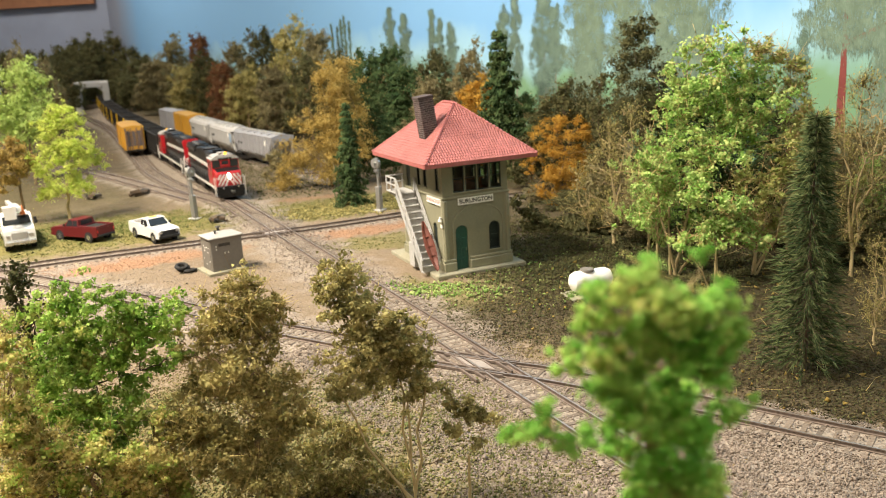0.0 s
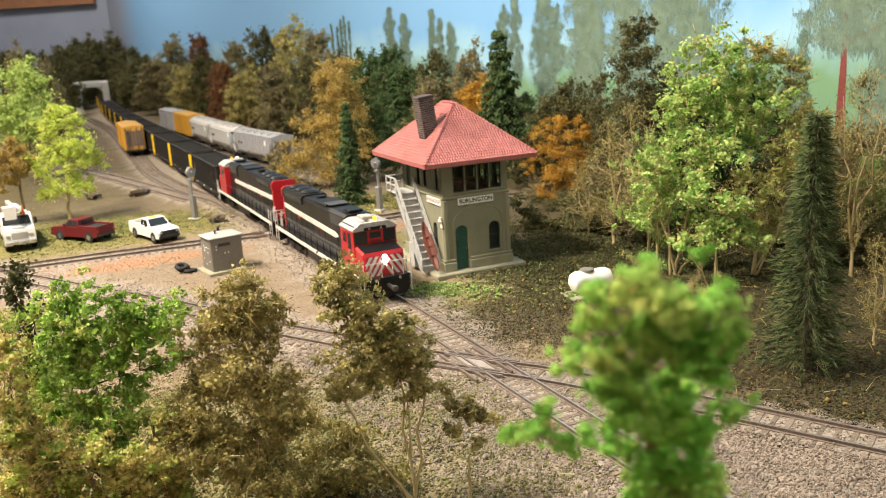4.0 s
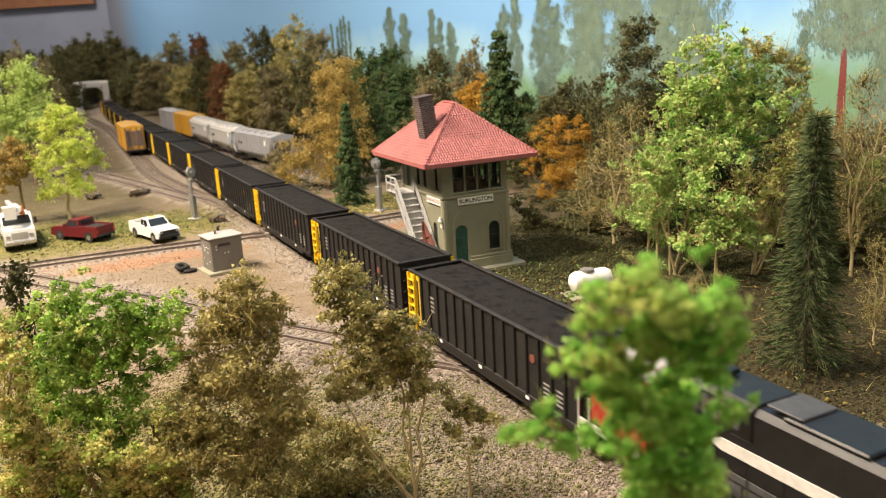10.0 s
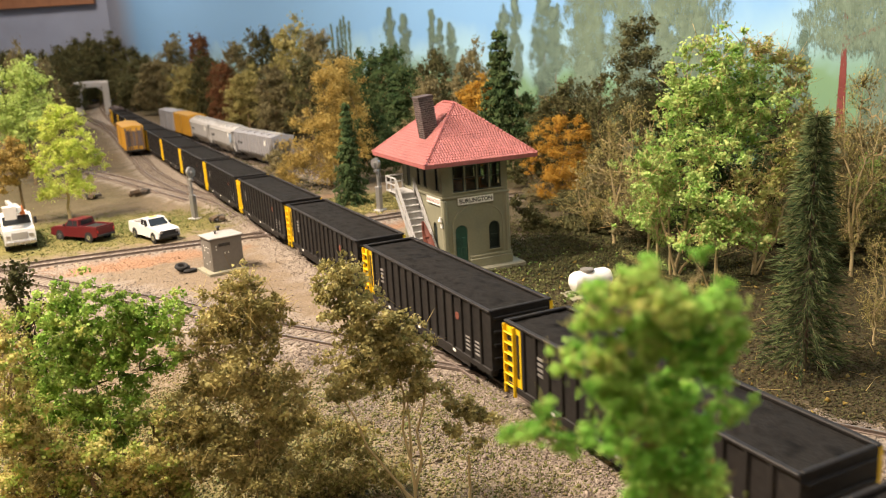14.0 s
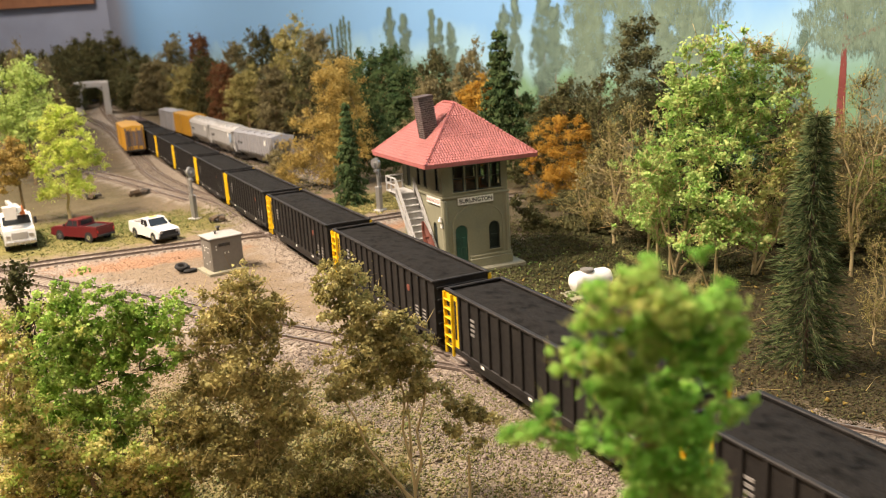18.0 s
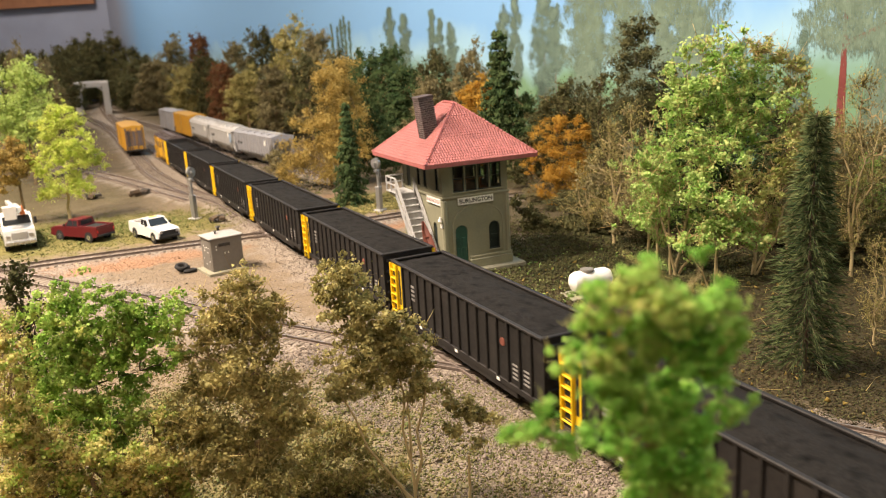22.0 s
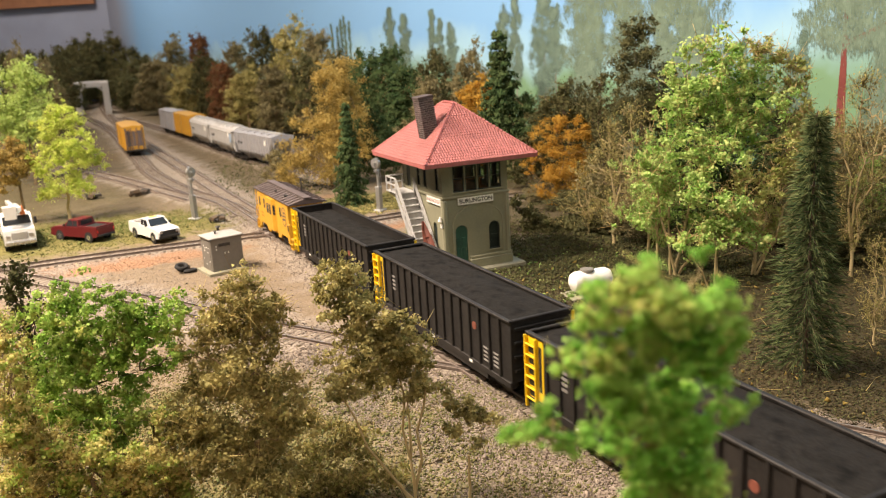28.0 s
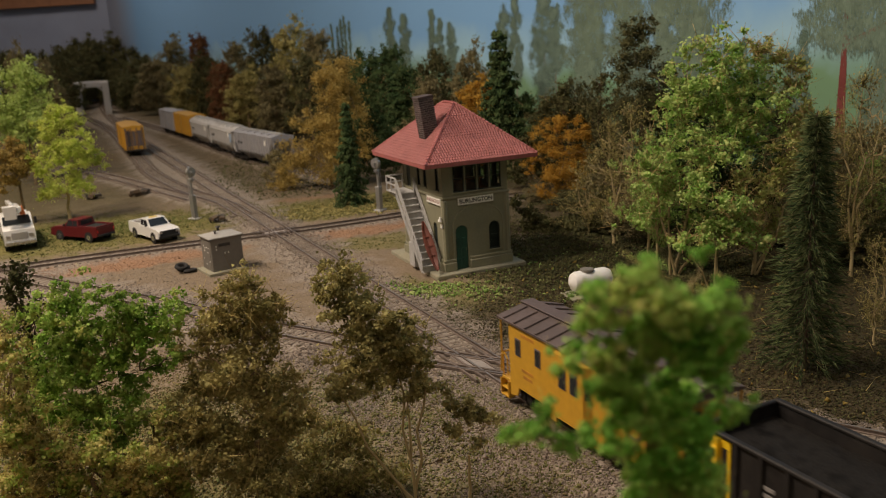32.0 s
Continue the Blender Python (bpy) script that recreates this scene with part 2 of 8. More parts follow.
LEAF = {
    "olive": pieces("leaf_olive", [(0.1, 0.1, 0.036), (0.3, 0.27, 0.095), (0.58, 0.5, 0.21), (0.27, 0.31, 0.1)], glow_through=0.3, clumpy=0.72),
    "brown": pieces("leaf_brown", [(0.12, 0.106, 0.056), (0.22, 0.192, 0.1), (0.32, 0.275, 0.145), (0.19, 0.183, 0.083)], glow_through=0.3, clumpy=0.72),
    "dry": pieces("leaf_dry", [(0.16, 0.15, 0.05), (0.34, 0.3, 0.1), (0.5, 0.42, 0.17), (0.3, 0.34, 0.09)], glow_through=0.3),
    "greentwig": pieces("twig_green", [(0.16, 0.2, 0.05), (0.3, 0.34, 0.08), (0.4, 0.36, 0.13)]),
    "limetwig": pieces("twig_lime", [(0.4, 0.36, 0.1), (0.55, 0.46, 0.18), (0.45, 0.48, 0.12)]),
    "dark": pieces("leaf_dark", [(0.025, 0.055, 0.022), (0.055, 0.105, 0.04), (0.1, 0.145, 0.055), (0.04, 0.075, 0.03)], glow_through=0.2, clumpy=0.72),
    "gold": pieces("leaf_gold", [(0.2, 0.14, 0.036), (0.33, 0.235, 0.064), (0.45, 0.335, 0.11), (0.26, 0.21, 0.06)], glow_through=0.3, clumpy=0.72),
    "orange": pieces("leaf_orange", [(0.36, 0.17, 0.022), (0.52, 0.275, 0.04), (0.66, 0.41, 0.085), (0.44, 0.24, 0.025)], glow_through=0.3, clumpy=0.72),
    "lime": pieces("leaf_lime", [(0.3, 0.4, 0.06), (0.5, 0.61, 0.12), (0.66, 0.72, 0.2), (0.5, 0.52, 0.1)], glow_through=0.45, clumpy=0.72),
    "green": pieces("leaf_green", [(0.09, 0.2, 0.03), (0.22, 0.41, 0.06), (0.46, 0.6, 0.16), (0.6, 0.52, 0.16)], glow_through=0.28, clumpy=0.72),
    "leafy": pieces("leaf_fresh", [(0.11, 0.24, 0.05), (0.26, 0.45, 0.1), (0.5, 0.62, 0.23), (0.58, 0.5, 0.2)], glow_through=0.32, clumpy=0.72),
    "rust": pieces("leaf_rust", [(0.12, 0.055, 0.03), (0.2, 0.085, 0.04), (0.2, 0.12, 0.05)], glow_through=0.25, clumpy=0.72),
    # dark olive leaves; inside the wood this colour also carries the shade
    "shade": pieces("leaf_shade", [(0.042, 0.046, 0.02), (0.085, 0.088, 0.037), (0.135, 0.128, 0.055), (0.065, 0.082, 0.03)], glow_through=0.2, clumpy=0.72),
    "needle": pieces("needle_green", [(0.025, 0.052, 0.022), (0.07, 0.115, 0.042), (0.22, 0.26, 0.11), (0.05, 0.088, 0.032)], glow_through=0.15),
    "yellowgreen": pieces("leaf_yellow_green", [(0.13, 0.36, 0.05), (0.25, 0.55, 0.1), (0.47, 0.7, 0.18), (0.62, 0.56, 0.2)], glow_through=0.45, clumpy=0.72),
    "mixed": pieces("leaf_mixed", [(0.15, 0.13, 0.042), (0.36, 0.3, 0.1), (0.56, 0.47, 0.18), (0.34, 0.4, 0.1), (0.28, 0.42, 0.08), (0.6, 0.22, 0.09)], glow_through=0.3, clumpy=0.72),
    "softgreen": pieces("leaf_soft_green", [(0.28, 0.38, 0.09), (0.42, 0.54, 0.16), (0.54, 0.64, 0.24)], glow_through=0.4, clumpy=0.72),
    "tangle": pieces("leaf_tangle", [(0.14, 0.19, 0.05), (0.36, 0.43, 0.12), (0.6, 0.56, 0.23), (0.36, 0.5, 0.13)], glow_through=0.32, clumpy=0.5),
    "straw": pieces("twig_straw", [(0.2, 0.16, 0.06), (0.42, 0.33, 0.13), (0.6, 0.48, 0.2)]),
    "darkolive": pieces("leaf_dark_olive", [(0.085, 0.088, 0.032), (0.24, 0.22, 0.08), (0.5, 0.44, 0.19), (0.2, 0.25, 0.085)], glow_through=0.28, clumpy=0.72),
    "turf": pieces("leaf_turf", [(0.07, 0.085, 0.025), (0.135, 0.165, 0.045), (0.21, 0.22, 0.08), (0.1, 0.135, 0.035)], glow_through=0.1, clumpy=0.6),
    "drytwig": pieces("twig_dry", [(0.12, 0.1, 0.045), (0.24, 0.19, 0.08), (0.55, 0.45, 0.2)], glow_through=0.0),
    "grass": pieces("leaf_grass", [(0.075, 0.08, 0.028), (0.145, 0.145, 0.05), (0.225, 0.205, 0.088), (0.11, 0.135, 0.043)], glow_through=0.1),
    "weed": pieces("leaf_weed", [(0.032, 0.038, 0.016), (0.08, 0.082, 0.033), (0.14, 0.135, 0.058), (0.065, 0.085, 0.03)], glow_through=0.1),
    "twig": pieces("twig_tan", [(0.3, 0.2, 0.08), (0.46, 0.33, 0.14), (0.6, 0.46, 0.23)], glow_through=0.0),
}
M_BALLAST = pieces("ballast_stone", [(0.19, 0.155, 0.13), (0.25, 0.205, 0.17), (0.32, 0.265, 0.22), (0.22, 0.18, 0.15)], spread=0.0)
M_LITTER = pieces("ground_litter", [(0.08, 0.06, 0.03), (0.17, 0.125, 0.065), (0.14, 0.13, 0.045), (0.28, 0.215, 0.115), (0.11, 0.085, 0.045)], spread=0.0)
M_MOULD = pieces("forest_mould", [(0.026, 0.021, 0.011), (0.056, 0.044, 0.023), (0.088, 0.066, 0.033), (0.045, 0.042, 0.018)], spread=0.0)
M_REDDIRT = pieces("red_dirt_crumbs", [(0.21, 0.12, 0.076), (0.3, 0.175, 0.11), (0.38, 0.24, 0.16)], spread=0.0)

M_BARKTAN = paint("bark_tan", (0.42, 0.33, 0.17), 0.85, 0.3, 300, 0.2)


# ---- mesh building ----
class Shape:
    """Collects plain solids, in millimetres, for one mesh."""

    def __init__(self):
        self.v, self.f = [], []

    def add(self, vs, fs):
        k = len(self.v)
        self.v.extend(tuple(p) for p in vs)
        self.f.extend(tuple(k + i for i in q) for q in fs)
        return self

    def box(self, cx, cy, cz, sx, sy, sz, bev=0.0, m=None):
        hx, hy, hz = sx / 2, sy / 2, sz / 2
        b = min(bev, hx * 0.8, hy * 0.8, hz * 0.8)
        if b <= 0:
            vs = [(x, y, z) for x in (-hx, hx) for y in (-hy, hy) for z in (-hz, hz)]
            fs = [(0, 1, 3, 2), (4, 6, 7, 5), (0, 4, 5, 1), (2, 3, 7, 6), (0, 2, 6, 4), (1, 5, 7, 3)]
        else:
            vs, idx = [], {}
            for sxg in (-1, 1):
                for syg in (-1, 1):
                    for szg in (-1, 1):
                        c = (sxg, syg, szg)
                        for ax, q in enumerate(((hx, hy - b, hz - b), (hx - b, hy, hz - b), (hx - b, hy - b, hz))):
                            idx[c, ax] = len(vs)
                            vs.append((sxg * q[0], syg * q[1], szg * q[2]))
            fs = []
            for ax in range(3):
                o1, o2 = [a for a in range(3) if a != ax]
                for s in (-1, 1):
                    ring = []
                    for u, w in ((-1, -1), (1, -1), (1, 1), (-1, 1)):
                        c = [0, 0, 0]
                        c[ax], c[o1], c[o2] = s, u, w
                        ring.append(idx[tuple(c), ax])
                    fs.append(tuple(ring))
                for u in (-1, 1):
                    for w in (-1, 1):
                        ca, cb = [0, 0, 0], [0, 0, 0]
                        ca[ax], ca[o1], ca[o2] = -1, u, w
                        cb[ax], cb[o1], cb[o2] = 1, u, w
                        ca, cb = tuple(ca), tuple(cb)
                        fs.append((idx[ca, o1], idx[cb, o1], idx[cb, o2], idx[ca, o2]))
            for sxg in (-1, 1):
                for syg in (-1, 1):
                    for szg in (-1, 1):
                        c = (sxg, syg, szg)
                        fs.append((idx[c, 0], idx[c, 1], idx[c, 2]))
        if m is not None:
            vs = [tuple(m @ Vector(q)) for q in vs]
        return self.add([(x + cx, y + cy, z + cz) for x, y, z in vs], fs)

    def span(self, x0, x1, y0, y1, z0, z1, bev=0.0):
        return self.box((x0 + x1) / 2, (y0 + y1) / 2, (z0 + z1) / 2, abs(x1 - x0), abs(y1 - y0), abs(z1 - z0), bev)

    def rod(self, a, b, r, n=8, r2=None, caps=True):
        a, b = Vector(a), Vector(b)
        d = (b - a)
        if d.length < 1e-6:
            return self
        u = d.orthogonal().normalized()
        w = d.normalized().cross(u)
        r2 = r if r2 is None else r2
        vs = []
        for c, rr in ((a, r), (b, r2)):
            for i in range(n):
                t = 2 * math.pi * i / n
                vs.append(c + rr * (math.cos(t) * u + math.sin(t) * w))
        fs = [(i, (i + 1) % n, n + (i + 1) % n, n + i) for i in range(n)]
        if caps:
            fs += [tuple(range(n - 1, -1, -1)), tuple(range(n, 2 * n))]
        return self.add(vs, fs)

    def tube(self, pts, radii, n=6):
        for i in range(len(pts) - 1):
            self.rod(pts[i], pts[i + 1], radii[i], n, radii[i + 1])
        return self

    def prism(self, ring, axis, lo, hi):
        """A closed outline (u, w) pushed along an axis: x takes (y, z), y takes (x, z), z takes (x, y)."""
        n = len(ring)
        put = {"x": lambda t, u, w: (t, u, w), "y": lambda t, u, w: (u, t, w), "z": lambda t, u, w: (u, w, t)}[axis]
        vs = [put(lo, u, w) for u, w in ring] + [put(hi, u, w) for u, w in ring]
        fs = [(i, (i + 1) % n, n + (i + 1) % n, n + i) for i in range(n)] + [tuple(range(n - 1, -1, -1)), tuple(range(n, 2 * n))]
        return self.add(vs, fs)

    def loft(self, rings, closed=True):
        """Rings of equal length joined by quads, capped at both ends."""
        n = len(rings[0])
        vs = [q for r in rings for q in r]
        fs = []
        for k in range(len(rings) - 1):
            for i in range(n):
                j = (i + 1) % n
                fs.append((k * n + i, k * n + j, (k + 1) * n + j, (k + 1) * n + i))
        fs += [tuple(range(n - 1, -1, -1)), tuple(range((len(rings) - 1) * n, len(rings) * n))]
        return self.add(vs, fs)

    def data(self, name, smooth=35, fix=True):
        me = bpy.data.meshes.new(name)
        me.from_pydata([(x * MM, y * MM, z * MM) for x, y, z in self.v], [], self.f)
        if fix:
            bm = bmesh.new()
            bm.from_mesh(me)
            bmesh.ops.recalc_face_normals(bm, faces=bm.faces)
            bm.to_mesh(me)
            bm.free()
        if smooth:
            me.polygons.foreach_set("use_smooth", [True] * len(me.polygons))
            me.set_sharp_from_angle(angle=radians(smooth))
        return me


def thing(name, x, y, z, rz=0.0, label="", category="", group="", kind=""):
    ob = new(name)
    ob.empty_display_size = 0.01
    ob.matrix_basis = pose(x * MM, y * MM, z * MM, 0, 0, rz)
    return tagged(ob, label, category, group, kind)


def part(name, shape, material, parent=None, label="", at=None, smooth=35, fix=True):
    """One mesh object from a Shape (or from mesh data) under a thing or a part."""
    me = shape.data(name, smooth, fix) if isinstance(shape, Shape) else shape
    if not me.materials:
        me.materials.append(material)
    ob = new(name, me)
    ob.parent = parent
    if at is not None:
        ob.matrix_basis = at
    return tagged(ob, label)


def again(name, me, parent, m):
    """Another object on the same mesh."""
    ob = new(name, me)
    ob.parent = parent
    ob.matrix_basis = m
    return ob


def at_mm(x, y, z, rx=0, ry=0, rz=0):
    return pose(x * MM, y * MM, z * MM, rx, ry, rz)


def bulk_mesh(name, verts, faces_per, count, material):
    """Many equal small solids at once: verts (count, k, 3) in mm, the faces of one of them."""
    k = verts.shape[1]
    fs = np.asarray(faces_per)
    nf, fl = fs.shape
    me = bpy.data.meshes.new(name)
    me.vertices.add(count * k)
    me.vertices.foreach_set("co", (verts.reshape(-1, 3) * MM).astype(np.float32).ravel())
    idx = (fs[None] + (np.arange(count) * k)[:, None, None]).reshape(-1)
    me.loops.add(len(idx))
    me.loops.foreach_set("vertex_index", idx.astype(np.int32))
    me.polygons.add(count * nf)
    me.polygons.foreach_set("loop_start", (np.arange(count * nf) * fl).astype(np.int32))
    me.update(calc_edges=True)
    me.validate()
    me.materials.append(material)
    return me


TETRA = ((0, 1, 2), (0, 3, 1), (1, 3, 2), (2, 3, 0))


def crumbs(centres, size, rng, flat=1.0):
    """Irregular little tetrahedra at the centres."""
    n = len(centres)
    base = np.array([(1, 1, 1), (-1, -1, 1), (-1, 1, -1), (1, -1, -1)], float)
    v = base[None] * rng.uniform(0.35, 1.0, (n, 4, 1)) + rng.normal(0, 0.35, (n, 4, 3))
    q = rng.normal(size=(n, 4))
    q /= np.linalg.norm(q, axis=1)[:, None]
    w, x, y, z = q.T
    R = np.stack([1 - 2 * (y * y + z * z), 2 * (x * y - w * z), 2 * (x * z + w * y), 2 * (x * y + w * z), 1 - 2 * (x * x + z * z), 2 * (y * z - w * x),
                  2 * (x * z - w * y), 2 * (y * z + w * x), 1 - 2 * (x * x + y * y)], -1).reshape(n, 3, 3)
    v[..., 2] *= flat
    v = np.einsum("nij,nkj->nki", R, v)
    s = np.asarray(size) * np.ones(n)
    return v * s[:, None, None] + centres[:, None]


def slivers(a, b, width, rng):
    """Thin three-sided spikes from a to b (n, 3)."""
    n = len(a)
    d = b - a
    r = rng.normal(size=(n, 3))
    u = np.cross(d, r)
    u /= np.linalg.norm(u, axis=1)[:, None] + 1e-9
    w = np.cross(d, u)
    w /= np.linalg.norm(w, axis=1)[:, None] + 1e-9
    s = (np.asarray(width) * np.ones(n))[:, None]
    return np.stack([a + u * s, a - 0.5 * u * s + 0.8 * w * s, a - 0.5 * u * s - 0.8 * w * s, b], 1)


# ---- the plan: track lines (mm, on the layout's ground) ----
RAIL_TOP = 5.0
HEAD = -1.12319
MAIN_X, MAIN_Y = -254.2, 1000.0


def main_line(s):
    """Place and heading of the main track, s mm along it; it bends gently beyond the junction."""
    x = MAIN_X + s * math.cos(HEAD)
    y = MAIN_Y + s * math.sin(HEAD)
    far = max(0.0, -350.0 - s)
    off = 38.0 * (far / 1850.0) ** 2.5
    slope = 38.0 * 2.5 / 1850.0 * (far / 1850.0) ** 1.5 if far > 0 else 0.0
    nx, ny = -math.sin(HEAD), math.cos(HEAD)
    return x + nx * off, y + ny * off, HEAD - math.atan(slope)


def smooth_line(points, step):
    """A rounded line through the points, sampled at even steps: x, y, heading."""
    P = [Vector((*q, 0)) for q in points]
    P = [2 * P[0] - P[1]] + P + [2 * P[-1] - P[-2]]
    dense = []
    for i in range(1, len(P) - 2):
        for k in range(40):
            t = k / 40
            a, b, c, d = P[i - 1], P[i], P[i + 1], P[i + 2]
            dense.append(0.5 * ((2 * b) + (c - a) * t + (2 * a - 5 * b + 4 * c - d) * t * t + (3 * b - a - 3 * c + d) * t ** 3))
    dense.append(P[-2])
    out, left = [], 0.0
    for i in range(len(dense) - 1):
        d = dense[i + 1] - dense[i]
        while left <= d.length:
            q = dense[i] + d * (left / max(d.length, 1e-9))
            out.append((q.x, q.y, math.atan2(d.y, d.x)))
            left += step
        left -= d.length
    return out


TIE_STEP = 6.6
LINE_MAIN = [main_line(s) for s in np.arange(-3300, 1500, TIE_STEP)]
LINE_NEAR = smooth_line([(-470, 752), (-358, 676), (-300, 637), (-184, 560), (-128, 517), (-67, 477), (0, 433), (54, 404), (120, 358), (178, 315), (330, 205), (520, 60)], TIE_STEP)
LINE_CROSS = smooth_line([(-470, 676), (-388, 706), (-302, 741), (-186, 784), (-103, 817), (-12, 863), (100, 929), (170, 970), (236, 1010)], TIE_STEP)
LINE_YARD = smooth_line([(-1230, 2905), (-985, 2440), (-803, 2085), (-608, 1650), (-520, 1455), (-440, 1275), (-346, 1106), (-262, 985), (-215, 895)], TIE_STEP)
LINE_SIDING = smooth_line([(-955, 2560), (-702, 2115), (-508, 1756), (-335, 1420), (-235, 1255), (-120, 1100)], TIE_STEP)
LINE_SPUR = smooth_line([(-800, 1560), (-640, 1420), (-500, 1260), (-380, 1110), (-300, 1010)], TIE_STEP)

# ---- the ground: one sheet with roadbed shoulders ----
ALL_LINES = [LINE_MAIN, LINE_NEAR, LINE_CROSS, LINE_YARD, LINE_SIDING, LINE_SPUR]
TRACK_PTS = [np.array([(x, y) for x, y, _ in ln]) for ln in ALL_LINES]


def gap_to(lines, X, Y):
    """Distance of many places to the nearest of some track lines."""
    best = np.full(X.shape, 1e9)
    for pts in lines:
        for i in range(0, len(pts), 3):
            np.minimum(best, np.hypot(X - pts[i, 0], Y - pts[i, 1]), out=best)
    return best


def bumps(X, Y, size, seed):
    """Smooth random relief between -1 and 1."""
    r = np.random.default_rng(seed)
    out = np.zeros(X.shape)
    for k in range(7):
        a = r.uniform(0, 2 * np.pi)
        f = 2 * np.pi / (size * r.uniform(0.6, 1.6))
        out += np.sin((X * np.cos(a) + Y * np.sin(a)) * f + r.uniform(0, 6.28))
    return out / 4.0


def ground_height(X, Y):
    d = gap_to(TRACK_PTS, X, Y)
    bed = 2.75 * np.clip((26 - d) / 11, 0, 1)
    rough = (0.9 * bumps(X, Y, 60, 1) + 0.5 * bumps(X, Y, 17, 2) + 0.25 * bumps(X, Y, 7, 3)) * np.clip((d - 13) / 14, 0.12, 1)
    return bed + rough


def steps(parts):
    out = []
    for a, b, st in parts:
        out.extend(np.arange(a, b, st))
    return np.array(out, float)


def blob(X, Y, cx, cy, rx, ry, turn=0.0, seed=5, ragged=0.35):
    """A soft-edged patch of ground cover, 0 to 1, with a ragged edge."""
    c, s = math.cos(radians(turn)), math.sin(radians(turn))
    u, w = (X - cx) * c + (Y - cy) * s, -(X - cx) * s + (Y - cy) * c
    d = np.hypot(u / rx, w / ry) + ragged * bumps(X, Y, 22, seed) * 0.5 + ragged * 0.4 * bumps(X, Y, 8, seed + 1)
    return np.clip((1.15 - d) / 0.35, 0, 1)


def ground_cover(X, Y):
    """Shares of ballast, red dirt, grass and dark forest floor, which also carries shade beside the tower; the rest is
    tan dirt.
    """
    d = gap_to(TRACK_PTS, X, Y)
    dn = gap_to(TRACK_PTS[:2], X, Y)
    dc = gap_to(TRACK_PTS[2:3], X, Y)
    edge = 5 * bumps(X, Y, 25, 9) + 3 * bumps(X, Y, 9, 10)
    ballast = np.clip((24 + edge - d) / 8, 0, 1)
    beyond = np.clip(((X - 54) * 0.585 + (Y - 404) * 0.811 - 12) / 10, 0, 1) * np.clip((X - 20) / 30, 0, 1)
    ballast = np.maximum(ballast, np.clip((44 + 2 * edge - dn) / 16, 0, 1) * 0.92 * (1 - beyond))
    apron = np.clip((440 - Y + 2 * edge) / 50, 0, 1) * np.clip((X + 50 + (Y - 330) * 0.9 + 3 * edge) / 60, 0, 1) * np.clip((190 + 3 * edge - dn) / 60, 0, 1) * np.clip((24 + edge - (X - 54) * 0.585 - (Y - 404) * 0.811) / 16, 0, 1)
    ballast = np.maximum(ballast, apron * np.clip(0.8 + 0.45 * bumps(X, Y, 34, 61) + 0.002 * X, 0.1, 1))
    ballast *= 1 - 0.8 * blob(X, Y, -72, 346, 50, 34, 0, 63, 0.6) * (dn > 40)
    red = np.maximum(blob(X, Y, -292, 710, 112, 23, 22, 21), blob(X, Y, -80, 800, 78, 22, 26, 23))
    red = np.maximum(red, 0.7 * blob(X, Y, -150, 1000, 50, 12, 20, 25))
    red = np.where(dc < 11, red * 0.2, red)
    grass = np.maximum(blob(X, Y, -400, 850, 230, 95, 20, 31), blob(X, Y, -110, 935, 150, 62, 26, 33))
    grass = np.maximum(grass, 0.9 * blob(X, Y, -20, 590, 36, 18, -60, 35))
    grass = np.maximum(grass, blob(X, Y, 40, 570, 60, 45, 10, 37) * 0.6)
    grass = np.maximum(grass, blob(X, Y, -60, 745, 55, 30, 25, 38) * 0.7)
    grass = np.maximum(grass, blob(X, Y, -90, 340, 190, 95, 0, 39) * np.clip(0.6 + 0.4 * bumps(X, Y, 30, 62), 0.1, 0.95))
    grass = np.maximum(grass, blob(X, Y, -700, 1150, 330, 170, -30, 40) * 0.4)
    grass = np.maximum(grass, 0.85 * blob(X, Y, -72, 346, 50, 34, 0, 63, 0.6))
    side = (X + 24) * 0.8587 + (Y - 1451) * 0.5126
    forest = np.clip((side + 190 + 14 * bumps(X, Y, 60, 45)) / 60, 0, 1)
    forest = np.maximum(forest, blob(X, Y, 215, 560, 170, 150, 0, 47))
    # dark cover beside the tower: the undergrowth's shade put into the ground colour
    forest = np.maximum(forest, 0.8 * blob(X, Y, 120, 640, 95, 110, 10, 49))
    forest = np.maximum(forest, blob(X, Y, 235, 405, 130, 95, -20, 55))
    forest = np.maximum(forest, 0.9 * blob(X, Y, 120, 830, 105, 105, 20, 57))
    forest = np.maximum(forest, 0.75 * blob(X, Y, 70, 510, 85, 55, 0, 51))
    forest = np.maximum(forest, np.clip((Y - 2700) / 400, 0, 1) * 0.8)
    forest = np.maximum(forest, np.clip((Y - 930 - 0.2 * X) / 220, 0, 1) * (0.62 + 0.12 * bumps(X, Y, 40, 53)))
    return ballast, red, grass, forest


def ground_material():
    m, n, l, p = nodes_of("layout_ground")
    p.inputs["Roughness"].default_value = 0.95
    p.inputs["Specular IOR Level"].default_value = 0.15
    tc = n.new("ShaderNodeTexCoord")

    def noise_at(size, detail=5):
        t = n.new("ShaderNodeTexNoise")
        t.inputs["Scale"].default_value = 1 / (size * MM)
        t.inputs["Detail"].default_value = detail
        l.new(tc.outputs["Object"], t.inputs["Vector"])
        return t.outputs["Fac"]

    fine, mid, big = noise_at(1.6), noise_at(7), noise_at(45)

    def cover(colours, src):
        r = n.new("ShaderNodeValToRGB")
        e = r.color_ramp.elements
        while len(e) < len(colours):
            e.new(0.5)
        for i, c in enumerate(colours):
            e[i].position = 0.28 + 0.44 * i / (len(colours) - 1)
            e[i].color = (*c, 1)
